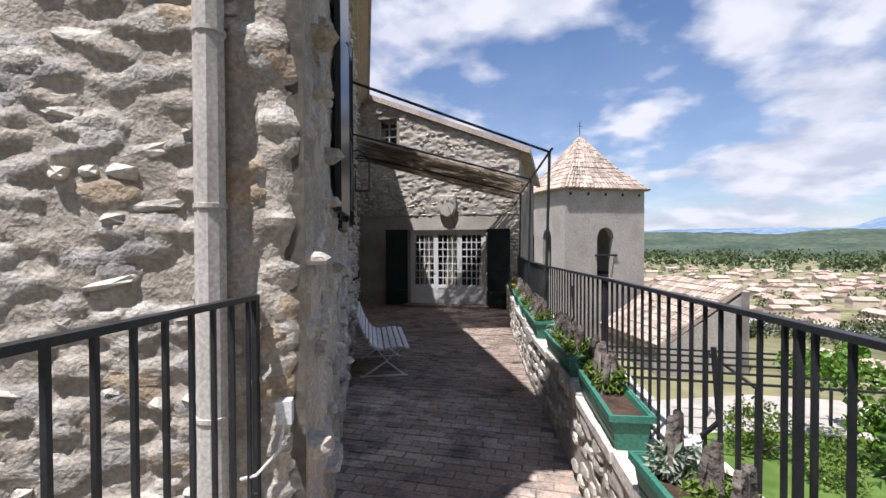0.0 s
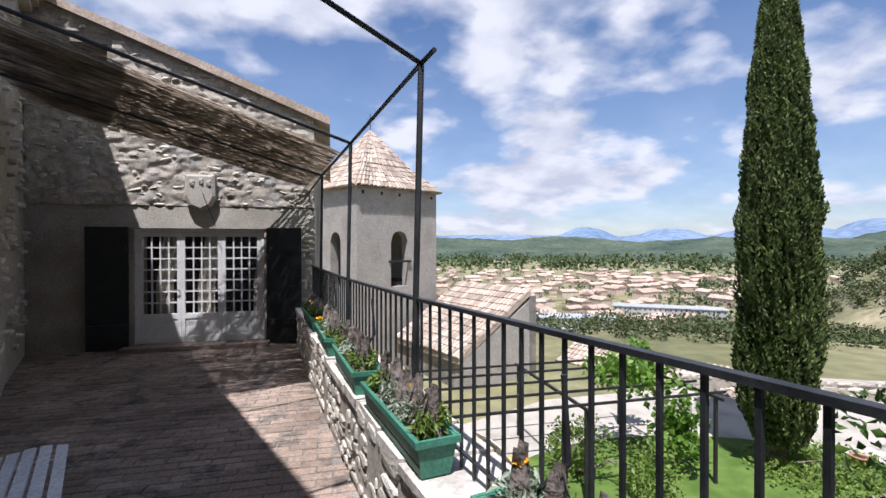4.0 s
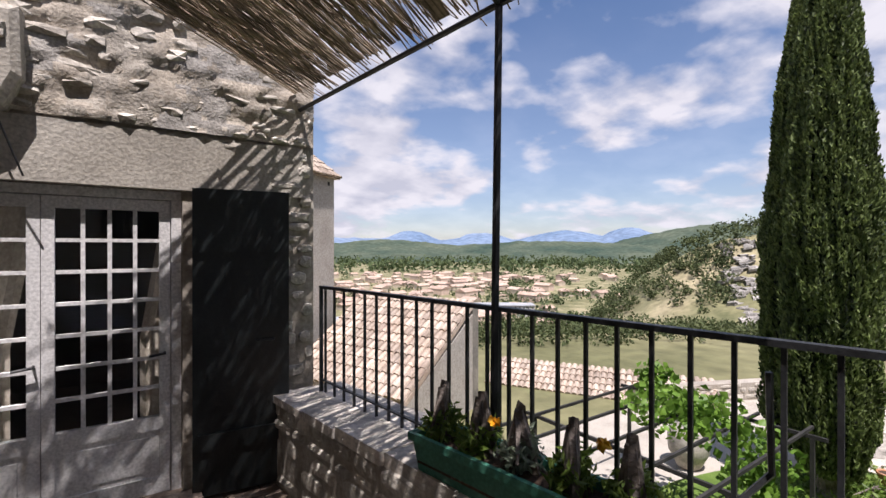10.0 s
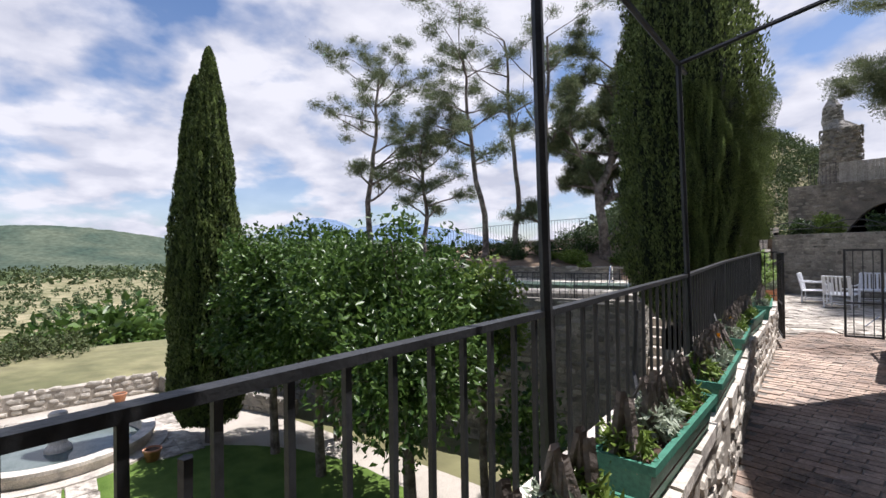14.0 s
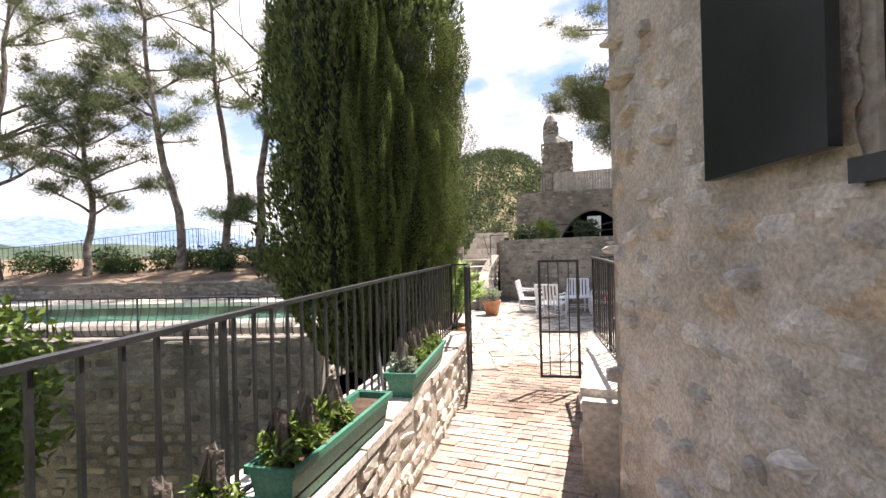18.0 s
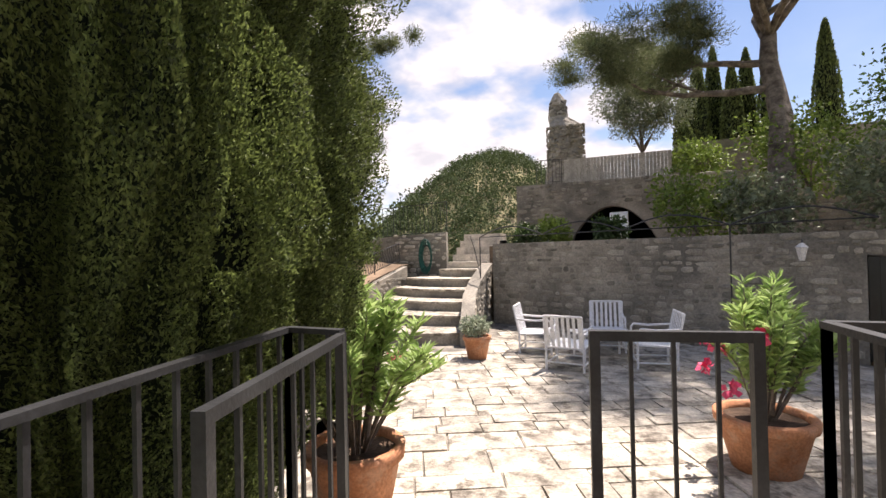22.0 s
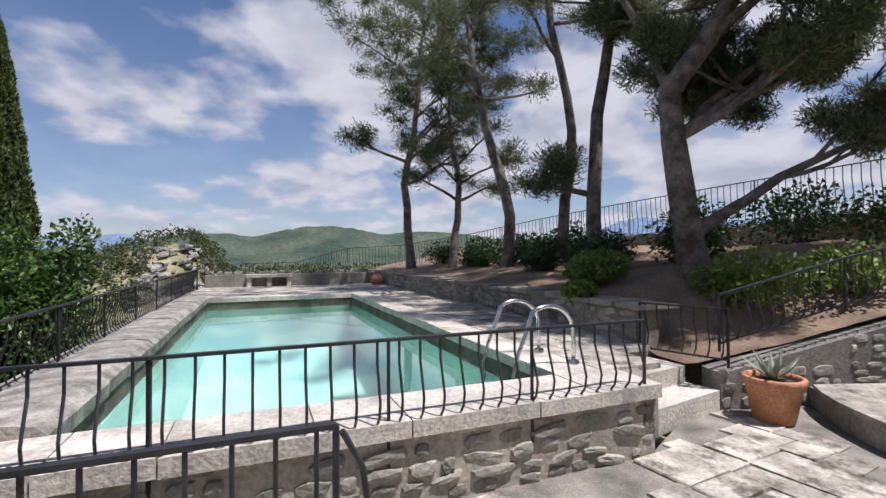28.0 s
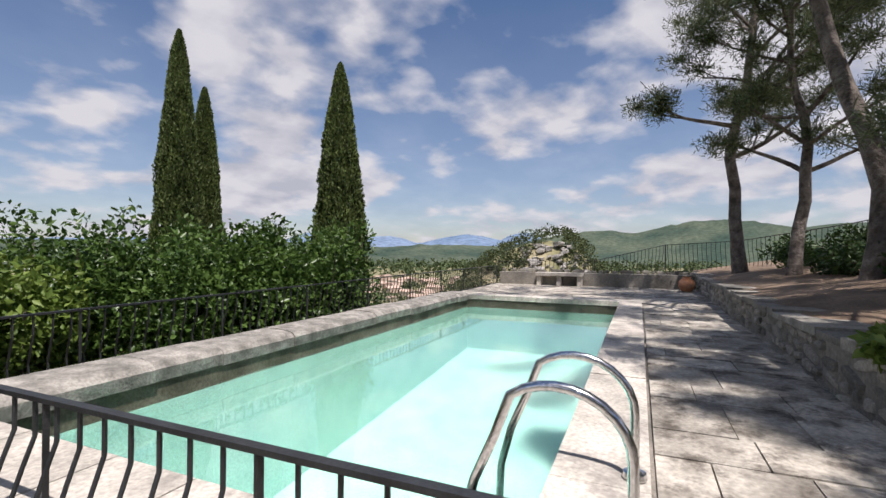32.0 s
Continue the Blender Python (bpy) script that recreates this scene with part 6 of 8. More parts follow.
def far_trees(name, n, spot, size, leaves, material, label, leaf=0.75):
    pts, k = [], 0
    while len(pts) < n and k < n * 20:
        k += 1
        x, y, ok = spot()
        if ok:
            pts.append((x, y, ground_z(x, y)))
    pts = np.array(pts)
    s = rg.uniform(0.6, 1.4, len(pts))
    c, d = blob_points(len(pts) * leaves, (0, 0, 0), (1, 1, 0.8), rg, 0.6)
    rep = np.repeat(np.arange(len(pts)), leaves)
    c = c * (size * s[rep])[:, None] + pts[rep] + np.array([0, 0, 1.0]) * (size * 0.55 * s[rep])[:, None]
    cloud(name, c, size * leaf, material, None, 1.5, 0.3, d * 1.2, 0.6, label, "stuff", rg)
    ob = bpy.data.objects[name]
    tagged(ob, label, "trees", kind="stuff")


def polar(a0, a1, r0, r1):
    def spot():
        a, r = radians(rg.uniform(a0, a1)), r0 + (r1 - r0) * rg.uniform(0, 1) ** 0.8
        x, y = 9 + r * math.sin(a), 9 + r * math.cos(a)
        return x, y, noise.noise(Vector((x * 0.012, y * 0.012, 3))) > -0.12
    return spot


def patchy(a0, a1, r0, r1):
    def spot():
        a, r = radians(rg.uniform(a0, a1)), r0 + (r1 - r0) * rg.uniform(0, 1) ** 0.8
        x, y = 9 + r * math.sin(a), 9 + r * math.cos(a)
        return x, y, noise.noise(Vector((x * 0.09, y * 0.09, 7))) > -0.02
    return spot


far_trees("valley_trees", 1300, polar(40, 125, 150, 900), 5.0, 26, FOREST, "scattered dark trees across the valley", 0.55)
far_trees("town_trees", 330, polar(5, 45, 170, 900), 4.5, 40, FOREST, "dark trees between the town houses", 0.45)
far_trees("distant_woods", 2600, polar(5, 130, 900, 2000), 15.0, 10, FOREST, "far woods on the plain", 0.6)
far_trees("hill_forest", 4600, lambda: (rg.uniform(-30, 165), rg.uniform(-262, -130), True), 3.6, 36, FOREST, "green wood covering the hill behind the garden", 0.27)
far_trees("side_forest", 900, lambda: (rg.uniform(110, 330), rg.uniform(-260, -90), True), 6.0, 20, FOREST, "green wood on the far hillside", 0.4)
far_trees("slope_scrub", 900, patchy(40, 77, 46, 118), 1.15, 46, SHRUBF, "low dark scrub on the rocky hill", 0.4)
far_trees("near_slope_trees", 330, polar(79, 122, 32, 110), 2.7, 120, LEAF, "bright green trees on the slope below the garden", 0.30)
far_trees("lower_slope_trees", 170, polar(16, 52, 60, 190), 2.6, 80, LEAF, "green trees on the slope towards the town", 0.30)
far_trees("near_scrub", 900, patchy(2, 90, 20, 58), 0.8, 60, SHRUBF, "low scrub on the slope below the garden", 0.24)
far_trees("slope_pines", 16, polar(44, 58, 118, 150), 4.0, 90, FOREST, "dark pines on the slope", 0.4)

# rock on the hill
rk = Geo()
for i in range(420):
    rr = random.Random(i)
    az, r = radians(rr.uniform(62, 77)), rr.uniform(50, 84)
    x, y = 9 + r * math.sin(az), 9 + r * math.cos(az)
    v, f = LUMP_V[i % 14]
    s = rr.uniform(0.8, 2.8)
    a = rr.uniform(2.2, 3.4)
    m = np.array(((math.cos(a) * s, math.sin(a) * s * 0.6, 0), (-math.sin(a) * s, math.cos(a) * s * 0.6, 0), (0, 0.3, s * 0.45)))
    rk.add(v @ m.T + np.array((x, y, ground_z(x, y) - s * 0.02)), f)
tagged(put("rock_outcrops", rk.mesh("rock_outcrops", ROCK), None), "pale grey rock faces on the hillside", "rocks", kind="stuff")

# ---- town ----
HW = [mat(n_, c, tuple(q * 1.15 for q in c), 0.3, 0.9, 0.0, 3, vary=0.12) for n_, c in (("town_wall_cream", (0.52, 0.44, 0.34)), ("town_wall_pink", (0.52, 0.40, 0.32)), ("town_wall_grey", (0.46, 0.45, 0.43)))]
HROOF = mat("town_roof", (0.40, 0.27, 0.20), (0.52, 0.41, 0.33), 0.4, 0.9, 0.2, 4, vary=0.2)
SLATE = mat("town_flat_roof", (0.30, 0.31, 0.32), (0.40, 0.41, 0.42), 0.4, 0.8, 0.0, 4)
WINM = mat("town_window", (0.05, 0.055, 0.06), (0.09, 0.095, 0.10), 1.0, 0.3, 0.0)


def town_house(L_, W_, H_, wallm, flat, label, near=True):
    t = thing("town_house", 0, 0, -300, 0, label, "house", "town houses")
    part("wall", Geo().box(-L_ / 2, -W_ / 2, -3, L_ / 2, W_ / 2, H_), wallm, t)
    if flat:
        part("roof", Geo().box(-L_ / 2 - 0.5, -W_ / 2 - 0.5, H_, L_ / 2 + 0.5, W_ / 2 + 0.5, H_ + 0.5), SLATE, t)
    else:
        e, q = 0.5, H_ + W_ * 0.22
        v = [(-L_ / 2 - e, -W_ / 2 - e, H_), (L_ / 2 + e, -W_ / 2 - e, H_), (L_ / 2 + e, W_ / 2 + e, H_), (-L_ / 2 - e, W_ / 2 + e, H_), (-L_ / 2 - e, 0, q), (L_ / 2 + e, 0, q)]
        part("roof", Geo().add(v, [(0, 1, 5, 4), (2, 3, 4, 5), (0, 4, 3), (1, 2, 5), (0, 3, 2, 1)]), HROOF, t)
    for z in [1.0 + 3 * k for k in range(max(1, int(H_ // 3)))]:
        n = int(L_ // 3) if near else 0
        for i in range(n):
            x = -L_ / 2 + (i + 0.5) * L_ / n
            for y0 in (-W_ / 2 - 0.05, W_ / 2 - 0.01):
                part("window", Geo().box(x - 0.5, y0, z, x + 0.5, y0 + 0.06, z + 1.4), WINM, t)
    return t


PROTO = [town_house(12, 8, 5, HW[0], False, "cream town house with a clay tile roof"), town_house(16, 9, 6, HW[1], False, "pinkish town house with a clay tile roof"), town_house(9, 8, 4, HW[0], False, "small cream house with a clay tile roof"), town_house(66, 16, 9, HW[2], True, "long grey block with a flat roof"), town_house(22, 10, 6, HW[1], False, "long low building with a clay tile roof"), town_house(15, 10, 5, HW[0], False, "cream house in the far town", False), town_house(20, 11, 6, HW[1], False, "pinkish house in the far town", False), town_house(13, 9, 4, HW[0], False, "low house in the far town", False)]
rt_ = random.Random(5)
spots = []
while len(spots) < 190:
    az, r = radians(rt_.gauss(30, 13)), rt_.uniform(285, 820)
    x, y = r * math.sin(az), r * math.cos(az)
    if math.degrees(az) < 8 or math.degrees(az) > 60 or any(math.hypot(x - a, y - b) < 15 for a, b in spots):
        continue
    spots.append((x, y))
    k = rt_.choice((0, 0, 1, 2, 2, 4)) if r < 380 else rt_.choice((5, 5, 6, 7))
    copy_thing(PROTO[k], pose(x, y, ground_z(x, y) + 0.3, 0, 0, rt_.choice((0, 15, 90, 100, 60))))
for x, y, a in ((116, 228, -26), (108, 196, -29), (215, 262, -36)):
    copy_thing(PROTO[3], pose(x, y, ground_z(x, y) + 0.2, 0, 0, a))
for p in PROTO:
    for o in (*p.children_recursive, p):
        bpy.data.objects.remove(o)

# ---- tower and tiled roof below ----
tw = thing("bell_tower", 3.9, 26.0, LAWN, 0, "square grey stone bell tower with a tiled pyramid roof", "tower")
iv = tw.matrix_world.inverted()
T0, T1 = Vector((2.25, 24.75, 0)), Vector((6.05, 26.95, 0))
td = (T1 - T0).normalized()
tn = Vector((td.y, -td.x, 0))
TW = (T1 - T0).length
TOWERM = mat("tower_render", (0.34, 0.31, 0.27), (0.47, 0.44, 0.39), 1.2, 0.95, 0.6, 20, spots=0.45, spot=(0.22, 0.21, 0.19))


def tw_pt(s, o, z):
    p = T0 + td * s - tn * o
    return Vector((p.x, p.y, z))


def tower_face(g, pt, arches):
    """One face, pt(s, o, z) giving its points, with round-headed openings (middle, half width, foot, springing) through it."""
    s0 = 0.0
    for c, w, lo, sp in arches:
        quad_wall(g, pt, s0, c - w, -5, TZ)
        quad_wall(g, pt, c - w, c + w, -5, lo)
        n = 8
        for i in range(n):
            x0, x1 = -w + 2 * w * i / n, -w + 2 * w * (i + 1) / n
            za, zb = sp + math.sqrt(max(0, w * w - x0 * x0)), sp + math.sqrt(max(0, w * w - x1 * x1))
            v = [pt(c + x, o, z) for o in (0, 0.4) for x, z in ((x0, za), (x1, zb), (x1, TZ), (x0, TZ))]
            g.add(v, [(0, 1, 2, 3), (7, 6, 5, 4), (0, 4, 5, 1)])
        s0 = c + w
    quad_wall(g, pt, s0, TW, -5, TZ)


def quad_wall(g, pt, s0, s1, z0, z1):
    g.prism([tuple(pt(s, o, 0)[:2]) for s, o in ((s0, 0), (s1, 0), (s1, 0.4), (s0, 0.4))], z0, z1)


TZ = 4.15
g = Geo()
tower_face(g, tw_pt, [(TW * 0.5, 0.47, -0.05, 1.9)])
tower_face(g, lambda s, o, z: tw_pt(TW - s, TW - o, z), [(TW * 0.5, 0.47, -0.05, 1.9)])
tower_face(g, lambda s, o, z: tw_pt(o + 0.003, TW - 0.003 - s * 0.9985, z), [(TW * 0.22, 0.42, -0.05, 1.9), (TW * 0.62, 0.42, -0.05, 1.9)])
tower_face(g, lambda s, o, z: tw_pt(TW - 0.003 - o, s * 0.9985 + 0.003, z), [(TW * 0.38, 0.42, -0.05, 1.9)])
part("wall", g, TOWERM, tw, m=iv)
part("floor", Geo().prism([tuple(tw_pt(s, o, 0)[:2]) for s, o in ((0.4, 0.4), (TW - 0.4, 0.4), (TW - 0.4, TW - 0.4), (0.4, TW - 0.4))], -0.1, 0.1), DARK, tw, m=iv)
part("cross_beam", Geo().tube([tw_pt(TW / 2 - 0.6, -0.05, 1.05), tw_pt(TW / 2 + 0.6, -0.05, 1.05)], 0.05, 5), SHUTTER, tw, m=iv)
# Vents are near-black blocks, painted as the dark of small openings.
for i in range(5):
    s = 0.3 + i * (TW - 0.6) / 4
    part("vent", Geo().prism([tuple(tw_pt(q, o, 0)[:2]) for q, o in ((s - 0.06, -0.006), (s + 0.06, -0.006), (s + 0.06, 0.05), (s - 0.06, 0.05))], TZ - 0.27, TZ - 0.13), DARK, tw, m=iv)
apex = tw_pt(TW / 2, TW / 2, 7.2)
cor = [tw_pt(-0.18, -0.18, TZ), tw_pt(TW + 0.18, -0.18, TZ), tw_pt(TW + 0.18, TW + 0.18, TZ), tw_pt(-0.18, TW + 0.18, TZ)]
mid = [c.lerp(apex, 0.45) - Vector((0, 0, 0.22)) for c in cor]
part("roof", Geo().add([*cor, *mid, apex], [(0, 1, 5, 4), (1, 2, 6, 5), (2, 3, 7, 6), (3, 0, 4, 7), (4, 5, 8), (5, 6, 8), (6, 7, 8), (7, 4, 8), (0, 3, 2, 1)]), TILE, tw, m=iv)
HALF = [(math.cos(math.pi * k / 4), math.sin(math.pi * k / 4)) for k in range(5)]


def tile_geo(g, p, q, side, up_, r0, r1):
    """One half-round tile from p (low) to q (high)."""
    v = [p + side * (c * r0) + up_ * (s * r0) for c, s in HALF] + [q + side * (c * r1) + up_ * (s * r1) for c, s in HALF]
    g.add(v, [(i, i + 1, i + 6, i + 5) for i in range(4)] + [(4, 3, 2, 1, 0)])


def tile_slope(g, low0, low1, high0, high1, pitch=0.2, row=0.36, seed=0):
    """Cover a sloping quad, low edge to high edge, with half-round tiles."""
    rr = random.Random(seed)
    n = max(1, int((low1 - low0).length / pitch))
    for i in range(n):
        a, b = low0.lerp(low1, (i + 0.5) / n), high0.lerp(high1, (i + 0.5) / n)
        ln = (b - a).length
        if ln < 0.1:
            continue
        m = max(1, int(ln / row))
        d = (b - a).normalized()
        side = (low1 - low0).normalized()
        u = side.cross(d).normalized()
        if u.z < 0:
            u = -u
        squeeze = max(0.12, (high1 - high0).length / max(0.01, (low1 - low0).length))
        for j in range(m):
            k0, k1 = j / m, min(1.0, (j + 1.18) / m)
            w0 = pitch * 0.52 * (1 + (squeeze - 1) * k0)
            p, q = a.lerp(b, k0) + u * (0.035 + rr.uniform(0, 0.015)), a.lerp(b, k1) + u * (0.01 + rr.uniform(0, 0.012))
            tile_geo(g, p + side * rr.uniform(-0.012, 0.012), q, side, u, w0, w0 * 0.82)


g = Geo()
for i in (0, 3):
    j = (i + 1) % 4
    tile_slope(g, cor[i], cor[j], mid[i], mid[j], 0.2, 0.32, i)
    tile_slope(g, mid[i], mid[j], apex.lerp(mid[i], 0.06), apex.lerp(mid[j], 0.06), 0.16, 0.32, i + 9)
put("roof_tiles", g.mesh("roof_tiles", TILE), tw, iv, "half-round clay tiles", kind="stuff")
part("cross", Geo().tube([apex, apex + Vector((0, 0, 0.75))], 0.018, 5).tube([apex + Vector((-0.15, 0, 0.5)), apex + Vector((0.15, 0, 0.5))], 0.014, 5), IRON, tw, m=iv)

lr = thing("tiled_outbuilding", 6.0, 20.0, LAWN, 0, "low stone outbuilding with a weathered clay tile roof", "building")
iv = lr.matrix_world.inverted()
H0, H1, L0, L1 = Vector((7.05, 26.5, 0.0)), Vector((8.7, 22.2, 0.0)), Vector((3.85, 25.3, -2.2)), Vector((5.5, 21.0, -2.2))
part("roof", Geo().add([H0, H1, L1, L0, *[p - Vector((0, 0, 0.16)) for p in (H0, H1, L1, L0)]], [(3, 2, 1, 0), (4, 5, 6, 7), (0, 1, 5, 4), (1, 2, 6, 5), (2, 3, 7, 6), (3, 0, 4, 7)]), TILE, lr, m=iv)
g = Geo()
tile_slope(g, L0, L1, H0, H1, 0.21, 0.36, 33)
put("roof_tiles", g.mesh("roof_tiles", TILE), lr, iv, "half-round clay tiles", kind="stuff")
dn = Vector((0, 0, 0.17))
def hanging_wall(p, q, thick):
    """A wall under a sloping edge from p to q, down to the lawn."""
    o = Vector(((q - p).y, -(q - p).x, 0)).normalized() * thick
    top = [p - dn, q - dn, q - dn - o, p - dn - o]
    return Geo().add([*top, *[Vector((v.x, v.y, LAWN - 1)) for v in top]], [(0, 1, 2, 3), (7, 6, 5, 4), (0, 4, 5, 1), (1, 5, 6, 2), (2, 6, 7, 3), (3, 7, 4, 0)])


part("gable_wall", hanging_wall(L1.lerp(H1, 0.03), H1 + Vector((0.25, 0.1, 0)), 0.4), TOWERM, lr, m=iv)
part("front_wall", hanging_wall(L0.lerp(H0, 0.04), L1.lerp(H1, 0.04) + Vector((-0.1, 0.25, 0)), 0.35), OLDWALL, lr, m=iv)
part("back_wall", hanging_wall(H1 + Vector((0.25, 0.1, -0.05)), H0 + Vector((0.25, 0.1, -0.05)), 0.35), OLDWALL, lr, m=iv)

lo = thing("low_tiled_shed", 13.2, 21.0, LAWN, 0, "low garden shed with a clay tile lean-to roof", "building")
iv = lo.matrix_world.inverted()
h0, h1, l0, l1 = Vector((12.2, 25.0, -2.75)), Vector((15.9, 18.4, -2.75)), Vector((10.7, 24.1, -3.35)), Vector((14.4, 17.5, -3.35))
part("roof", Geo().add([h0, h1, l1, l0, *[p - Vector((0, 0, 0.12)) for p in (h0, h1, l1, l0)]], [(3, 2, 1, 0), (4, 5, 6, 7), (0, 1, 5, 4), (1, 2, 6, 5), (2, 3, 7, 6), (3, 0, 4, 7)]), TILE, lo, m=iv)
g = Geo()
tile_slope(g, l0, l1, h0, h1, 0.21, 0.36, 35)
put("roof_tiles", g.mesh("roof_tiles", TILE), lo, iv, "half-round clay tiles", kind="stuff")
part("front_wall", hanging_wall(l0.lerp(h0, 0.1), l1.lerp(h1, 0.1), 0.3), OLDWALL, lo, m=iv)
part("end_wall", hanging_wall(l1.lerp(h1, 0.1) + Vector((0, 0.02, -0.02)), h1 + Vector((-0.05, 0.02, -0.02)), 0.3), OLDWALL, lo, m=iv)

# ---- lower garden ----
put("lawn", Geo().prism([(8.2 + 5.9 * math.cos(2 * math.pi * i / 32) * (1 if i % 2 else 0.985), 11.3 + 5.0 * math.sin(2 * math.pi * i / 32)) for i in range(32)], LAWN - 0.1, LAWN + 0.02).mesh("lawn", GRASS), None, None, "mown green lawn of the lower garden", "lawn", kind="structure")
pg_ = put("pavement_garden", Geo().prism([(20.2, 15.6), (17.7, 19.5), (8, 19.5), (2, 17.0), (1.9, 4.2), (8, 5.2), (16.8, 7.0), (20.2, 9.4)], LAWN - 0.2, LAWN - 0.012).mesh("pavement_garden", GRAVEL), None, None, "pale gravel and stone paths of the lower garden", "pavement", kind="structure")
FLAG = [bevelled_box(1, 1, 0.04, 0.01, PAVE, "flagstone", 0.03, 60 + k) for k in range(4)]
rr = random.Random(61)
x_ = 9.6
while x_ < 18.6:
    w = rr.uniform(0.45, 0.8)
    for k in range(3 if x_ < 12.9 else 10):
        y_ = (11.0 if x_ < 12.9 else 8.8) + k * 0.56 + rr.uniform(-0.05, 0.05)
        if math.hypot(x_ + w / 2 - 15.2, y_ + 0.25 - 11.55) < 2.3:
            continue
        put("flagstone", FLAG[rr.randrange(4)], pg_, Matrix.Translation((x_ + w / 2, y_ + 0.25, LAWN - 0.012 + (0.02 if x_ < 13.8 else 0))) @ Matrix.Rotation(rr.uniform(-0.08, 0.08), 4, "Z") @ Matrix.Diagonal((w - 0.03, 0.52, 1, 1)))
    x_ += w
fo = thing("fountain", 15.2, 11.55, LAWN, 0, "round stone fountain basin with a central column", "fountain")
part("basin", Geo().lathe([(1.92, 0.0), (1.96, 0.26), (2.02, 0.30), (2.02, 0.38), (1.72, 0.38), (1.70, 0.05), (0.0, 0.04)], 36), COPE, fo)
part("column", Geo().lathe([(0.30, 0.04), (0.27, 0.2), (0.19, 0.3), (0.17, 0.45), (0.15, 0.75), (0.19, 0.9), (0.20, 1.0), (0.17, 1.05), (0.0, 1.06)], 14), COPE, fo)
part("water", Geo().lathe([(1.70, 0.12), (0.0, 0.12)], 36), mat("fountain_water", (0.10, 0.13, 0.12), (0.14, 0.17, 0.16), 3, 0.1, 0.05), fo)
part("step", Geo().lathe([(2.30, 0.0), (2.30, 0.08), (1.92, 0.08)], 36), COPE, fo)
for nm, p0, p1, hgt, sd in (("wall_garden", (12.8, 19.3), (19.7, 16.0), 0.55, 311), ("wall_garden_end", (19.7, 16.0), (19.6, 8.7), 0.6, 312), ("wall_garden_side", (19.6, 8.7), (13.7, 6.4), 0.45, 313)):
    gw = wall_between(nm, p0, p1, LAWN - 1, LAWN + hgt, 0.4, MORTAR if sd < 313 else OLDWALL, "low rubble stone wall round the lower garden")
    rubble(gw, p0, p1, LAWN, LAWN + hgt - 0.05, 0.34, 0.16, 0.9, 0.03, sd, False, OLDSTONE if sd == 313 else None)


def pot(name, x, y, z, r, h, label, soil=True):
    t = thing(name, x, y, z, 0, label, "plant pot")
    part("body", Geo().lathe([(0.0, 0.0), (r * 0.66, 0.0), (r * 0.92, h * 0.82), (r * 1.0, h * 0.83), (r * 1.02, h * 0.98), (r * 0.98, h), (r * 0.86, h), (r * 0.84, h * 0.88)], 22), TERRA, t, smooth=True)
    if soil:
        part("soil", Geo().lathe([(r * 0.86, h * 0.88), (0.0, h * 0.90)], 16), SOIL, t)
    return t


for x, y, r in ((13.1, 13.1, 0.22), (13.2, 9.9, 0.2), (18.9, 13.4, 0.2), (19.0, 9.9, 0.2), (12.7, 13.6, 0.18)):
    pot("flower_pot", x, y, LAWN + 0.02, r, r * 1.4, "small terracotta pot near the fountain")
ur = thing("garden_urn", 10.2, 16.4, LAWN + 0.02, 0, "large pale stone oil jar on the gravel", "urn")
part("body", Geo().lathe([(0.0, 0), (0.25, 0.0), (0.42, 0.35), (0.44, 0.65), (0.33, 0.95), (0.24, 1.02), (0.27, 1.1), (0.2, 1.1), (0.18, 1.0)], 20), COPE, ur, smooth=True)
# vine pergola below the terrace
vp = thing("vine_pergola", 6.5, 15.5, LAWN, 0, "dark timber pergola with a climbing vine", "pergola")
iv = vp.matrix_world.inverted()
TIMB = mat("dark_timber", (0.018, 0.018, 0.017), (0.04, 0.038, 0.034), 4, 0.8, 0.3)
for y in (13.9, 14.7, 15.5, 16.3, 17.0):
    part("beam", Geo().box(2.4, y - 0.022, -1.40, 9.35, y + 0.022, -1.35), TIMB, vp, m=iv)
for x in (3.0, 6.0, 9.0):
    part("cross_beam", Geo().box(x - 0.025, 13.6, -1.46, x + 0.025, 17.3, -1.40), TIMB, vp, m=iv)
    for y in (13.8, 17.1):
        part("post", Geo().box(x - 0.03, y - 0.03, LAWN, x + 0.03, y + 0.03, -1.46), TIMB, vp, m=iv)
c = np.concatenate([blob_points(900, (8.1, 15.4, -1.3), (1.1, 1.3, 0.42), rg, 0.1)[0], blob_points(600, (8.6, 14.4, -2.2), (0.7, 0.7, 1.0), rg, 0.2)[0], blob_points(260, (9.2, 16.6, -1.15), (0.35, 0.5, 0.4), rg, 0.2)[0]])
o = cloud("vine_leaves", c, 0.15, VINE, vp, 1.2, 0.3, label="bright green vine leaves", kind="stuff", rg=rg)
o.matrix_basis = iv

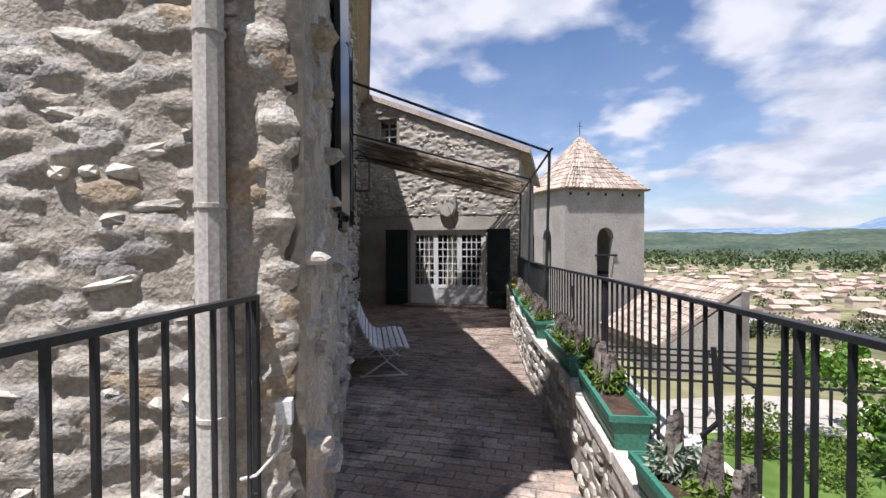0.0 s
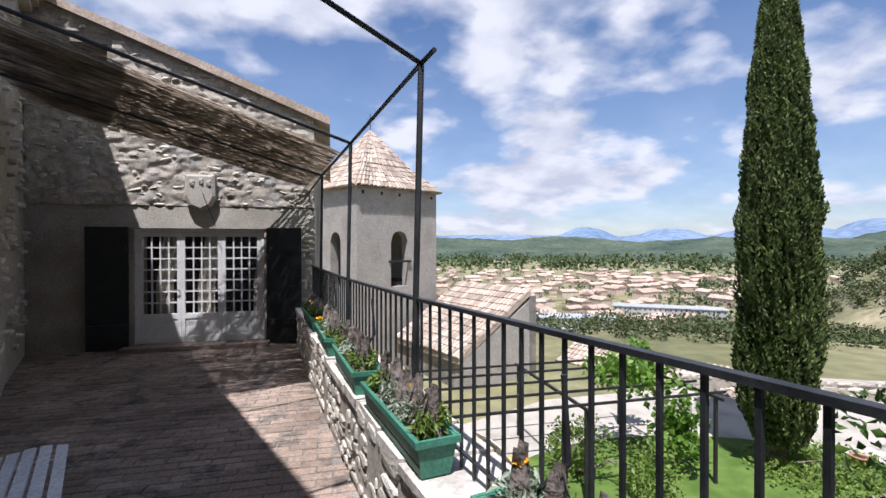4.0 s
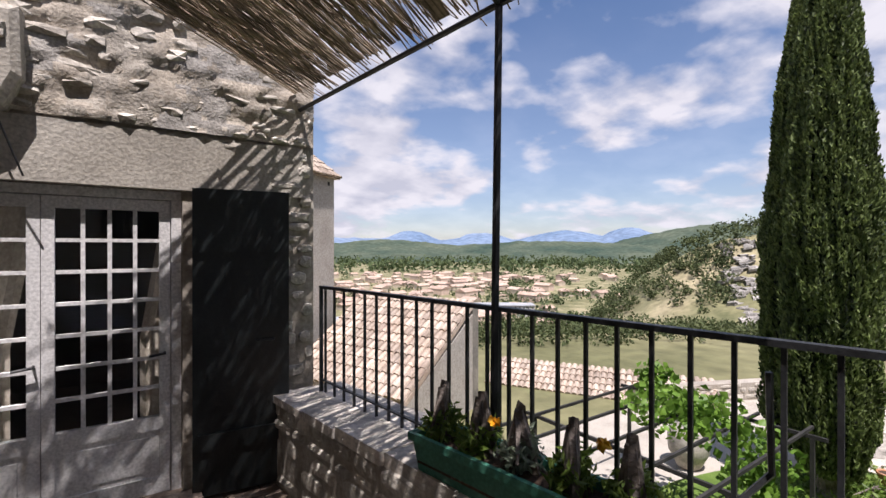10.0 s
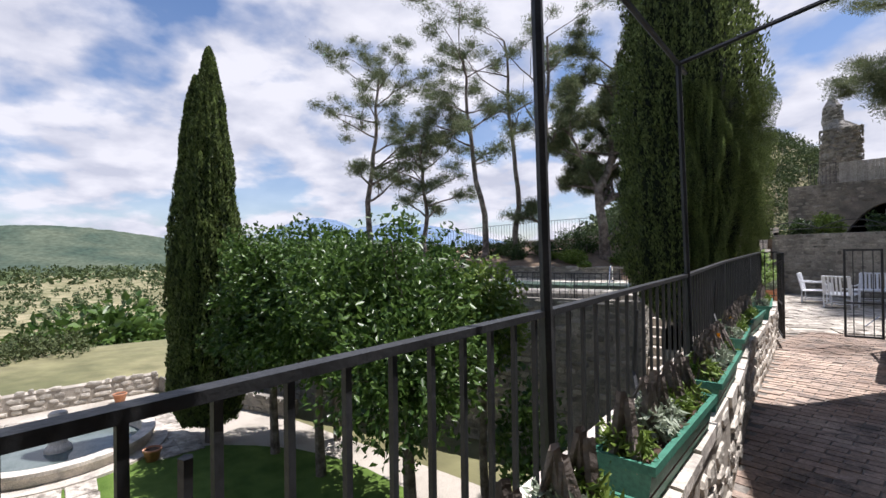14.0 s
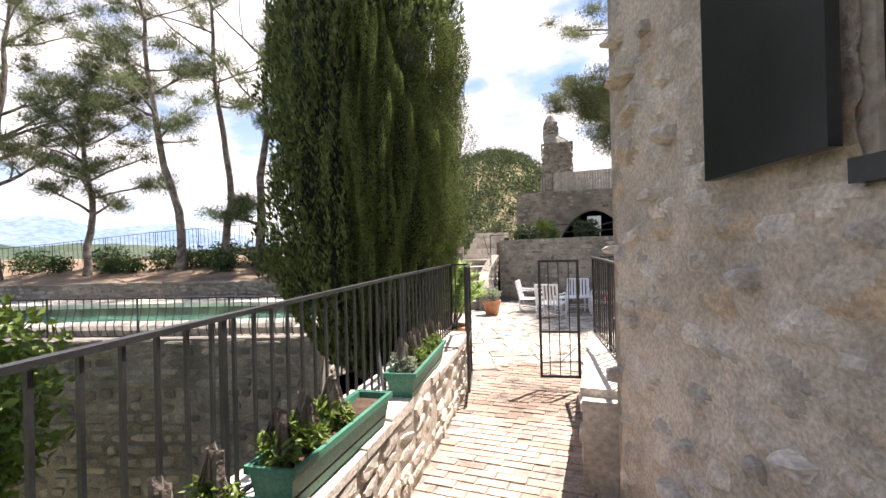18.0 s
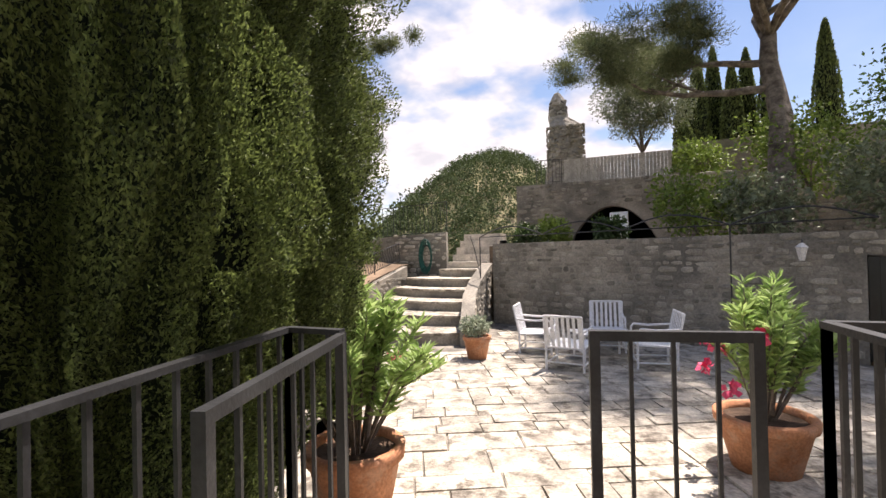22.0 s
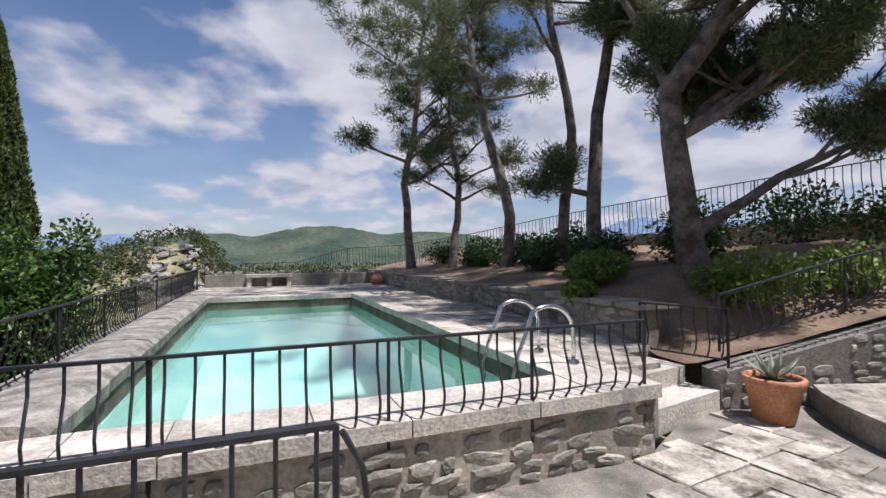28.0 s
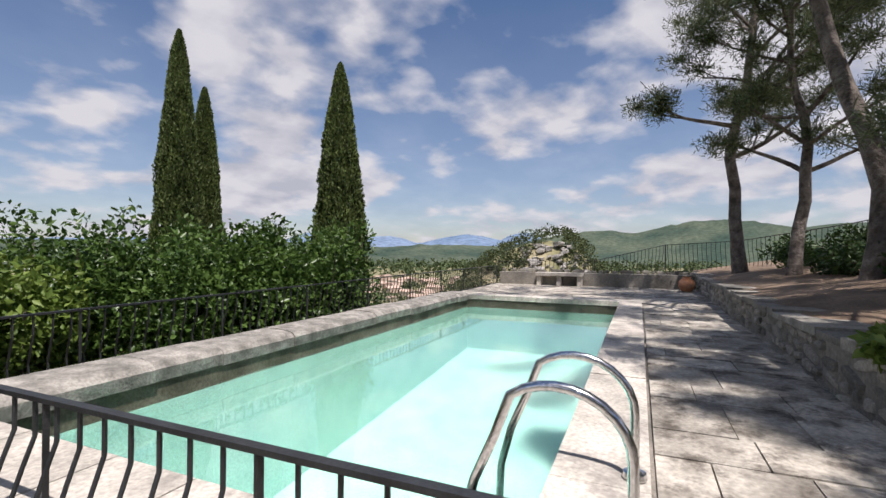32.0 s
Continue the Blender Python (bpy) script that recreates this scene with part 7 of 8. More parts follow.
# ---- trees ----
def cypress(x, y, z0, h, r, n, label, twin=(), size=0.13, rgx=None, low=0.05, tuft=1.0, near=0):
    """A column of upright scaly sprays round a dark core, with uneven flanks and a tapered tip."""
    rgx = rgx or np.random.default_rng(int(abs(x * 100)) + 1)
    t = thing("cypress", x, y, z0, 0, label, "tree", "cypresses")
    part("trunk", Geo().tube([(0, 0, 0), (0.03, 0, h * 0.25)], [0.2, 0.14], 8), BARK, t)
    cols = [(0.0, 0.0, 1.0, 1.0)] + list(twin)
    pts, dirs = [], []
    core = Geo()
    for cx, cy, hh, rr_ in cols:
        H, R = h * hh, r * rr_

        def prof(q):
            return R * np.minimum(1.0, np.minimum((q / 0.13) ** 0.55 * 0.9 + 0.1, 1.03 * (1 - q) ** 0.62 / 0.56 ** 0.62))
        m = int(n * hh * rr_)
        q, a = rgx.uniform(low, 1, m), rgx.uniform(0, 2 * math.pi, m)
        lump_ = np.array([0.8 * noise.noise(Vector((math.cos(b) * 2.1 + cx, math.sin(b) * 2.1, p * H * 0.55))) + 0.8 * noise.noise(Vector((math.cos(b) * 5.5 * R + cx, math.sin(b) * 5.5 * R, p * H * 1.3))) + 0.45 * tuft * noise.noise(Vector((math.cos(b) * 13 * R + cx, math.sin(b) * 13 * R, p * H * 1.5))) for b, p in zip(a, q)])
        rad = prof(q) * (0.93 + 0.2 * lump_ - 0.10 * rgx.uniform(0, 1, m) ** 2)
        if near:
            keep = ~((q * H > 0.2) & (q * H < 4.5) & (a > 1.95) & (a < 5.15))
            q, a, rad, m = q[keep], a[keep], rad[keep], int(keep.sum())
        pts.append(np.stack([cx + rad * np.cos(a), cy + rad * np.sin(a), q * H], 1))
        dirs.append(np.stack([0.55 * np.cos(a), 0.55 * np.sin(a), np.full(m, 1.5)], 1))
        if near:
            m = near
            q, a = rgx.uniform(0.2 / H, 4.5 / H, m), rgx.uniform(1.9, 5.2, m)
            lump_ = np.array([0.8 * noise.noise(Vector((math.cos(b) * 2.1 + cx, math.sin(b) * 2.1, p * H * 0.55))) + 0.8 * noise.noise(Vector((math.cos(b) * 5.5 * R + cx, math.sin(b) * 5.5 * R, p * H * 1.3))) + 0.45 * tuft * noise.noise(Vector((math.cos(b) * 13 * R + cx, math.sin(b) * 13 * R, p * H * 1.5))) for b, p in zip(a, q)])
            rad = prof(q) * (0.955 + 0.25 * lump_ - 0.13 * rgx.uniform(0, 1, m) ** 2)
            gap = (x - 2.98) / np.maximum(0.05, -np.cos(a) - 0.18 * np.sin(a))   # the handrail holds the twigs back
            rad = np.where((q * H < 1.75) & (np.cos(a) + 0.18 * np.sin(a) < 0), np.minimum(rad, gap + 0.02 - rgx.uniform(0, 0.12, m)), rad)
            fine = (np.stack([cx + rad * np.cos(a), cy + rad * np.sin(a), q * H], 1), np.stack([1.1 * np.cos(a), 1.1 * np.sin(a), np.full(m, 0.9)], 1))
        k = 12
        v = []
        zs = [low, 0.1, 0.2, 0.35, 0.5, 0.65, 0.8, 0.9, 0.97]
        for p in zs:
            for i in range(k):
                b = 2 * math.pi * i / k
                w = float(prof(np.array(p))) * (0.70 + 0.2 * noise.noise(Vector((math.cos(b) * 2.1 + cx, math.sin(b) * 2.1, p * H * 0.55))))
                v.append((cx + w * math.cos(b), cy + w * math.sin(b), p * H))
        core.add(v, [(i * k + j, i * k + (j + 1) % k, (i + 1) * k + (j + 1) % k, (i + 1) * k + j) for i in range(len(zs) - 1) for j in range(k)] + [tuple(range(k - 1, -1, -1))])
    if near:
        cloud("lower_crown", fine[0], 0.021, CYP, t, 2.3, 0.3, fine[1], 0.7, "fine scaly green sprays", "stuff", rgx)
    # Added solid core, its near-black paint the shade between the sprays.
    part("inner_crown", core, CYPCORE, t, "solid near-black core painted as shade inside the crown")
    cloud("crown", np.concatenate(pts), size, CYP, t, 2.6, 0.3, np.concatenate(dirs), 0.6, "dense dark green upright sprays", "stuff", rgx)
    return t


cypress(4.10, 2.24, -0.02, 11.7, 1.27, 100000, "huge dark green column cypress beside the footbridge", size=0.08, low=0.015, tuft=2.4, near=520000)
cypress(10.95, 14.1, LAWN, 12.15, 0.76, 62000, "tall twin-tipped dark cypress in the garden", [(1.10, 0.80, 0.88, 0.95)], size=0.12, tuft=2.6)
cypress(13.5, 8.5, LAWN, 10.25, 0.80, 42000, "slim dark cypress behind the shrubs", [(0.3, 0.25, 0.93, 0.9)], size=0.12, tuft=2.4)
for x, y, h in ((-0.9, -23, 6.2), (-1.5, -22.6, 7.4), (-2.3, -23.4, 8.0), (-2.9, -22.2, 6.6), (-3.7, -23.2, 7.6), (-4.5, -22.3, 8.2), (-0.6, -20.0, 3.6), (-6.2, -21, 7.5)):
    cypress(x, y, 4.1, h, 0.62, 5000, "slender far cypress on the top terrace", size=0.16)


def limb(g, p, d, length, r, rr, depth, ends, bend=0.25):
    """A crooked branch that forks; gathers its tips."""
    pts, rs = [p.copy()], [r]
    n = 6
    for i in range(n):
        d = (d + Vector((rr.gauss(0, bend), rr.gauss(0, bend), rr.gauss(0.04, bend * 0.6))) * 0.55).normalized()
        p = p + d * (length / n)
        pts.append(p.copy())
        rs.append(r * (1 - 0.62 * (i + 1) / n))
    g.tube(pts, rs, 7 if r > 0.06 else 5, False)
    if depth == 0:
        ends.append((p.copy(), d.copy()))
        ends.append((pts[3].copy(), d.copy()))
        return
    for k in range(rr.choice((2, 3, 3))):
        q = rr.randrange(2, n + 1)
        nd = (d + Vector((rr.gauss(0, 0.75), rr.gauss(0, 0.75), rr.gauss(0.12, 0.4)))).normalized()
        limb(g, pts[q].copy(), nd, length * rr.uniform(0.45, 0.68), rs[q] * 0.62, rr, depth - 1, ends, bend)
    ends.append((p.copy(), d.copy()))


def pine(x, y, z0, h, r, lean, seed, label, crown_from=0.5, clumps=1.0, limbs=(), depth=2, spread=1.0, flat=0.34, spine=(), bare=0.0):
    rr = random.Random(seed)
    rgx = np.random.default_rng(seed)
    t = thing("pine", x, y, z0, 0, label, "tree", "pines")
    g, pts, rs, ends = Geo(), [], [], []
    n = 12
    p, d = Vector((0, 0, -0.15)), Vector((lean[0], lean[1], 1)).normalized()
    for i in range(n + 1):
        pts.append(p.copy())
        rs.append(r * (1.25 if i == 0 else 1 - 0.72 * i / n))
        d = (d + Vector((rr.gauss(0, 0.20), rr.gauss(0, 0.20), 0.13))).normalized()
        p = p + d * h / n
        if spine:   # the trunk's own sway: height, and how far it stands aside along -y
            z = h * (i + 1) / n - 0.15
            p = Vector((0.08 * math.sin(i * 1.7 + seed), -float(np.interp(z, [q[0] for q in spine], [q[1] for q in spine])) + 0.03 * math.sin(i * 2.3), z))
    g.tube(pts, rs, 10, False)
    part("trunk", g, BARK, t, smooth=True)
    for i in range(int(n * crown_from), n + 1):
        for k in range(rr.choice((1, 2, 2))):
            a = rr.uniform(0, 2 * math.pi)
            nd = Vector((math.cos(a), math.sin(a), rr.uniform(0.1, 0.7))).normalized()
            lg = Geo()
            limb(lg, pts[i].copy(), nd, h * 0.26 * spread * rr.uniform(0.7, 1.2), rs[i] * 0.55, rr, depth - 1, ends)
            part("limb", lg, BARK, t)
    for fr, dx, dy, dz, ln in limbs:
        lg = Geo()
        i = int(n * fr)
        limb(lg, pts[i].copy(), Vector((dx, dy, dz)).normalized(), ln, rs[i] * 0.5, rr, depth, ends, 0.3)
        part("limb", lg, BARK, t, "heavy crooked limb")
    cs, ds = [], []
    for e, dd in ends:
        if rr.random() < bare:
            continue
        m = int(rr.randrange(300, 560) * clumps)
        c, q = blob_points(m, e, (0.50 * spread, 0.50 * spread, flat * 0.95), rgx, 0.1)
        cs.append(c)
        ds.append(q + np.array([0, 0, 0.5]))
    cloud("crown", np.concatenate(cs), 0.14, PINE, t, 8.0, 0.1, np.concatenate(ds), 0.7, "open tufts of grey-green needles", "stuff", rgx)
    return t


pine(19.6, -0.35, bank_h(19.6, -0.35) - 0.05, 9.5, 0.17, (0, 0), 11, "tall Aleppo pine with an open crown by the pool end", 0.34, 1.2, spine=[(0, 0), (1.2, -0.1), (3.2, -0.25), (5.0, 0.15), (9.5, 0.5)], bare=0.15)
pine(17.25, -1.65, bank_h(17.25, -1.65) - 0.05, 6.6, 0.13, (0, 0), 12, "slimmer Aleppo pine with a bent trunk", 0.4, 1.0, spine=[(0, 0), (2.5, 0.25), (4.5, -0.1), (6.6, 0.1)], bare=0.2)
pine(14.35, -2.8, bank_h(14.35, -2.8) - 0.05, 8.6, 0.15, (0, 0), 13, "leaning Aleppo pine behind the pool wall", 0.5, 0.9, spine=[(0, 0), (1.2, 0.15), (2.2, -0.15), (3.2, -0.4), (4.6, -0.75), (8.6, -1.2)], bare=0.35)
pine(13.6, -3.95, bank_h(13.6, -3.95) - 0.05, 9.6, 0.14, (0, 0), 14, "tall Aleppo pine with a bare lower trunk", 0.5, 0.9, spine=[(0, 0), (0.9, 0.05), (1.8, 0.1), (3.4, 0.3), (5.0, -0.2), (9.6, -0.5)], bare=0.4)
pine(12.3, -4.2, bank_h(12.3, -4.2) - 0.05, 9.8, 0.16, (0, 0), 15, "forked Aleppo pine before the back wall", 0.5, 0.9, [(0.22, 0.3, 0.9, 0.35, 1.3)], spine=[(0, 0), (2.2, -0.02), (4.0, 0.25), (9.8, 0.6)], bare=0.4)
pine(9.75, -4.75, bank_h(9.75, -4.75) - 0.05, 8.6, 0.21, (0, 0), 16, "massive old Aleppo pine with heavy limbs", 0.5, 2.2, [(0.12, 0.1, -0.9, 0.62, 3.2), (0.3, -0.35, -0.85, 0.5, 2.8), (0.26, 0.5, -0.8, 0.5, 2.6), (0.45, 0.0, -1.0, 0.4, 3.4), (0.3, 0.2, -0.9, 0.5, 2.6), (0.34, 0.7, -0.6, 0.5, 2.6), (0.42, -0.2, -0.95, 0.7, 2.6), (0.4, 0.5, 0.3, 0.7, 3.0), (0.5, -0.2, -0.7, 0.6, 3.0)], spread=0.75, spine=[(0, 0), (0.75, -0.2), (1.8, -0.33), (2.6, -0.42), (3.2, -0.05), (3.8, 0.45), (6.0, 1.0), (8.6, 1.3)])
# The limbs towards +y hang out of view, added to shade the patio.
pine(-1.35, -9.8, 1.9, 10.5, 0.34, (0.0, 0.0), 17, "broad umbrella pine above the retaining wall", 0.62, 1.2, [(0.45, 0.97, -0.05, 0.10, 3.2), (0.5, 0.9, -0.35, 0.12, 3.2), (0.66, -0.1, 1.0, 0.2, 5.0), (0.62, 0.2, 0.95, 0.2, 5.2), (0.7, -0.8, 0.5, 0.3, 4.0), (0.75, 0.2, 0.95, 0.15, 4.6), (0.8, -0.35, 0.9, 0.15, 5.6), (0.9, 0.35, 0.9, 0.17, 4.5), (0.92, 0.05, 1.0, 0.18, 4.5), (0.95, -0.22, 0.95, 0.18, 4.4), (0.95, 0.5, 0.8, 0.2, 3.5), (0.97, 0.25, 0.9, 0.22, 3.2)], depth=3, spread=1.5, flat=0.24)


def leafy(name, x, y, z0, blobs, n, size, material, label, trunk=0.0, h=1.0, stretch=1.9, seed=1, cat="shrub", stems=5):
    """A bush or small tree: stems and several leafy masses (x, y, z, rx, ry, rz) above its base."""
    rgx, rr = np.random.default_rng(seed), random.Random(seed)
    t = thing(name, x, y, z0, 0, label, cat)
    g = Geo()
    if trunk:
        g.tube([(0, 0, -0.1), (0.05, 0.02, h * 0.5), (0, 0, h)], [trunk, trunk * 0.8, trunk * 0.6], 8)
    for i in range(stems):
        b = blobs[i % len(blobs)]
        g.tube([(rr.uniform(-0.05, 0.05), rr.uniform(-0.05, 0.05), h if trunk else 0), (b[0] * 0.5, b[1] * 0.5, b[2] * 0.6 + h * 0.2), (b[0] + rr.gauss(0, b[3] * 0.3), b[1] + rr.gauss(0, b[4] * 0.3), b[2])], [max(0.02, trunk * 0.5), 0.02, 0.008], 5)
    part("stem", g, BARK, t)
    tot = sum(b[3] * b[4] * b[5] for b in blobs) ** 1.0
    cs, ds = [], []
    for b in blobs:
        m = max(20, int(n * b[3] * b[4] * b[5] / tot))
        c, q = blob_points(m, b[:3], b[3:], rgx, 0.35)
        w = np.array([noise.noise(Vector(v) * 1.6) for v in c])
        c = c + q * (w * 0.35 * min(b[3:]))[:, None]
        cs.append(c)
        ds.append(q * 0.8 + np.array([0, 0, -0.1]))
    cloud("leaves", np.concatenate(cs), size, material, t, stretch, 0.3, np.concatenate(ds), 0.7, "mass of small leaves", "stuff", rgx)
    return t


TOPS = [(0.9 * math.cos(2.4 * k), 0.9 * math.sin(2.4 * k), 4.35 + 0.55 * ((k * 7) % 4) / 3 + 0.1, 0.42, 0.42, 0.62) for k in range(7)]
leafy("garden_tree", 7.1, 6.9, LAWN, TOPS + [(0, 0, 3.45, 1.7, 1.7, 1.5), (1.2, -0.6, 3.65, 1.4, 1.3, 1.3), (-1.0, 0.8, 3.05, 1.3, 1.4, 1.3), (0.6, 1.0, 4.25, 1.1, 1.1, 1.0)], 22000, 0.125, LEAF, "round green garden tree with glossy leaves", 0.13, 2.6, seed=31, cat="tree", stems=14)
leafy("garden_tree", 9.8, 7.3, LAWN, TOPS + [(0, 0, 3.55, 1.6, 1.5, 1.6), (1.2, 0.2, 3.25, 1.3, 1.3, 1.3), (-0.3, -0.8, 4.15, 1.0, 1.0, 1.1)], 18000, 0.125, LEAF, "dense green garden tree beside the pool wall", 0.12, 2.5, seed=32, cat="tree", stems=12)
leafy("garden_tree", 11.6, 7.6, LAWN, TOPS + [(0, 0, 3.25, 1.6, 1.5, 1.6), (-0.8, 0.5, 4.25, 0.9, 0.9, 1.0)], 15000, 0.125, LEAF, "leafy garden tree near the cypress", 0.12, 2.5, seed=33, cat="tree", stems=12)
leafy("garden_tree", 6.5, 5.6, LAWN, [(0, 0, 4.0, 0.8, 0.8, 0.8), (0.2, 0.5, 3.3, 0.9, 0.8, 0.9), (-0.4, -0.1, 3.4, 0.6, 0.6, 0.8)], 4600, 0.12, SHRUB, "bright green leafy tree before the pool wall", 0.09, 2.3, seed=35, cat="tree", stems=12)
leafy("garden_tree", 11.3, 6.1, LAWN, TOPS + [(0, 0, 3.85, 1.3, 1.2, 1.3), (0.8, 0.4, 3.45, 1.1, 1.1, 1.2), (-0.9, -0.2, 3.65, 1.1, 1.0, 1.2)], 12000, 0.13, LEAF, "leafy garden tree behind the pool railing", 0.1, 2.6, seed=36, cat="tree", stems=12)
leafy("wall_shrub", 5.2, 5.9, LAWN, [(0, 0, 1.65, 0.7, 0.7, 1.3)], 1500, 0.14, LEAF, "thin climbing shrub before the dark wall", 0.04, 1.2, seed=34)
for x, y, s, sd in ((9.55, -2.95, 0.27, 46), (10.1, -3.3, 0.42, 47), (10.4, -3.6, 0.5, 41), (10.9, -3.9, 0.4, 42), (8.9, -4.95, 0.72, 43), (8.75, -6.1, 0.6, 44), (11.6, -3.9, 0.3, 45)):
    leafy("bank_shrub", x, y, bank_h(x, y), [(0, 0, 0.35 * s + 0.1, s, s, s * 0.55), (s * 0.5, 0.2 * s, 0.3 * s + 0.1, s * 0.6, s * 0.6, s * 0.45)], int(2600 * s), 0.09, SHRUB, "low yellow-green shrub on the dry bank", seed=sd)
for x, y, s, sd in ((14.0, -4.3, 0.7, 96), (16.9, -2.3, 0.45, 97), (12.7, -4.6, 0.6, 98), (10.9, -5.3, 0.6, 99), (11.9, -4.2, 0.6, 93), (12.9, -3.3, 0.45, 94), (14.4, -3.4, 0.6, 95), (13.6, -3.6, 0.6, 51), (15.5, -3.2, 0.7, 52), (17.6, -2.6, 0.7, 53), (19.8, -1.4, 0.7, 54), (16.4, -2.6, 0.5, 55), (12.2, -6.2, 0.9, 56), (9.5, -7.8, 0.9, 57), (11, -7.3, 0.9, 58), (18.6, -1.6, 0.5, 59)):
    leafy("dark_shrub", x, y, bank_h(x, y), [(0, 0, 0.5 * s, s, s, s * 0.7)], int(1500 * s), 0.10, DARKSHRUB, "dark green shrub under the pines", seed=sd)
for x, y, z, s, m_, sd in ((3.7, -9.6, 1.9, 0.55, SHRUB, 61), (4.4, -9.0, 1.9, 0.45, DARKSHRUB, 62), (2.2, -8.6, 1.9, 0.5, DARKSHRUB, 63), (0.2, -9.0, 1.9, 1.2, SHRUB, 64), (-1.0, -8.2, 1.9, 1.0, OLIVE, 65), (-3.2, -7.6, 1.9, 1.3, OLIVE, 66), (-5.0, -7.2, 1.9, 1.5, DARKSHRUB, 67), (-2.5, -10.5, 3.0, 1.6, SHRUB, 68), (-0.6, -14.6, 4.1, 1.0, SHRUB, 69), (-5.5, -10.5, 3.5, 2.0, LEAF, 70), (3.1, -14.4, 4.1, 0.6, DARKSHRUB, 71), (-1.2, -18, 4.2, 1.3, SHRUB, 72)):
    leafy("terrace_shrub", x, y, z, [(0, 0, 0.7 * s, s, s, s * 0.8), (0.4 * s, -0.3 * s, 1.1 * s, 0.6 * s, 0.6 * s, 0.6 * s)], int(2200 * s), 0.12, m_, "leafy shrub on the upper terrace", seed=sd)
leafy("olive_tree", 1.25, -16.2, 4.1, [(0, 0, 3.3, 1.6, 1.6, 1.4), (0.9, 0.2, 3.6, 1.0, 1.0, 1.1), (-0.9, 0, 3.4, 1.1, 1.1, 1.2), (0.2, 0.4, 4.3, 1.0, 1.0, 0.9), (0, 0.7, 2.7, 1.2, 0.9, 0.8)], 16000, 0.12, OLIVE, "silvery round olive tree on the top terrace", 0.12, 1.6, 3.5, 73, "tree", 10)
leafy("ivy", 11.6, 13.6, LAWN, [(0, 0, 0.15, 1.7, 1.4, 0.22)], 1800, 0.12, SHRUB, "low ground cover round the cypress foot", seed=74)
leafy("garden_bush", 6.4, 14.9, LAWN, [(0, 0, 0.6, 0.8, 0.8, 0.7), (0.9, -1.2, 0.5, 0.7, 0.7, 0.6)], 2200, 0.10, SHRUB, "yellow-green bush below the terrace", seed=75)
leafy("garden_bush", 3.9, 10.6, LAWN, [(0, 0, 0.5, 0.7, 0.8, 0.6), (0.5, 1.2, 0.4, 0.5, 0.6, 0.45)], 1800, 0.10, SHRUB, "green bush below the parapet", seed=76)


def lance(name, x, y, z0, h, r, n, material, label, flowers, seed, size=0.16):
    """Oleander: stems fanning up with long narrow leaves and a few pink blooms."""
    rgx, rr = np.random.default_rng(seed), random.Random(seed)
    t = thing(name, x, y, z0, 0, label, "shrub", "oleanders")
    g, cs, ds = Geo(), [], []
    for i in range(34):
        a, o = rr.uniform(0, 2 * math.pi), rr.uniform(0.1, 1.0)
        tip = Vector((r * o * math.cos(a), r * o * math.sin(a), h * (1.05 - 0.45 * o * o) * rr.uniform(0.75, 1.0)))
        base = Vector((0.12 * r * math.cos(a), 0.12 * r * math.sin(a), 0))
        midp = base.lerp(tip, 0.5) + Vector((0, 0, 0.12 * h))
        g.tube([base, midp, tip], [0.012, 0.008, 0.004], 4, False)
        for k in range(n // 34):
            q = rr.uniform(0.25, 1.0)
            p = base.lerp(midp, q * 2) if q < 0.5 else midp.lerp(tip, q * 2 - 1)
            b = rr.uniform(0, 2 * math.pi)
            dd = Vector((math.cos(b), math.sin(b), rr.uniform(0.2, 1.1))).normalized()
            cs.append(p + dd * size * 0.5)
            ds.append(dd * 4)
    tagged(part("stem", g, BARK, t), "thin brown stems", kind="stuff")
    cloud("leaves", np.array([tuple(c) for c in cs]), size, material, t, 5.0, 0.15, np.array([tuple(d) for d in ds]), 0.3, "long narrow light green leaves", "stuff", rgx)
    for fx, fy, fz in flowers:
        c, q = blob_points(26, (fx, fy, fz), (0.07, 0.07, 0.06), rgx, 0.4)
        cloud("bloom", c, 0.055, PETAL_P, t, 1.2, 0.2, q, 0.4, "bright pink bloom", rg=rgx)
    return t


pot("oleander_pot", 3.45, 0.98, 0.0, 0.34, 0.50, "large terracotta pot holding an oleander")
lance("oleander", 3.45, 0.98, 0.44, 1.15, 0.62, 4600, OLEAN, "bushy light green oleander in a pot by the cypress", [(-0.05, -0.46, 0.55)], 81, 0.115)
pot("oleander_pot", 0.72, -0.76, 0.0, 0.36, 0.44, "large terracotta pot beside the gate")
lance("oleander", 0.72, -0.76, 0.38, 1.15, 0.55, 3000, OLEAN, "flowering oleander with pink blooms in a pot", [(0.35, 0.3, 0.62), (0.42, 0.1, 0.42), (0.1, 0.42, 0.75), (0.3, 0.42, 0.35), (0.4, -0.2, 0.6)], 82, 0.12)
lance("oleander", -0.6, 0.6, 0.0, 1.2, 0.7, 1000, OLEAN, "tall oleander behind the low rail", [], 83, 0.18)
lance("oleander", -1.7, 0.2, 0.0, 1.1, 0.7, 900, OLEAN, "light green oleander on the patio", [(0.2, 0.3, 0.9)], 84, 0.18)
pot("herb_pot", 4.15, -3.75, 0.0, 0.24, 0.38, "terracotta pot at the foot of the garden steps")
leafy("herb", 4.15, -3.75, 0.34, [(0, 0, 0.2, 0.30, 0.30, 0.22)], 700, 0.10, GREY, "grey-green herb in a pot", stretch=5.0, seed=85)
pot("agave_pot", 7.42, -4.02, 0.0, 0.25, 0.40, "pale terracotta pot beside the pool steps")
ag = thing("agave", 7.42, -4.02, 0.36, 0, "small spiky grey-green agave", "plant")
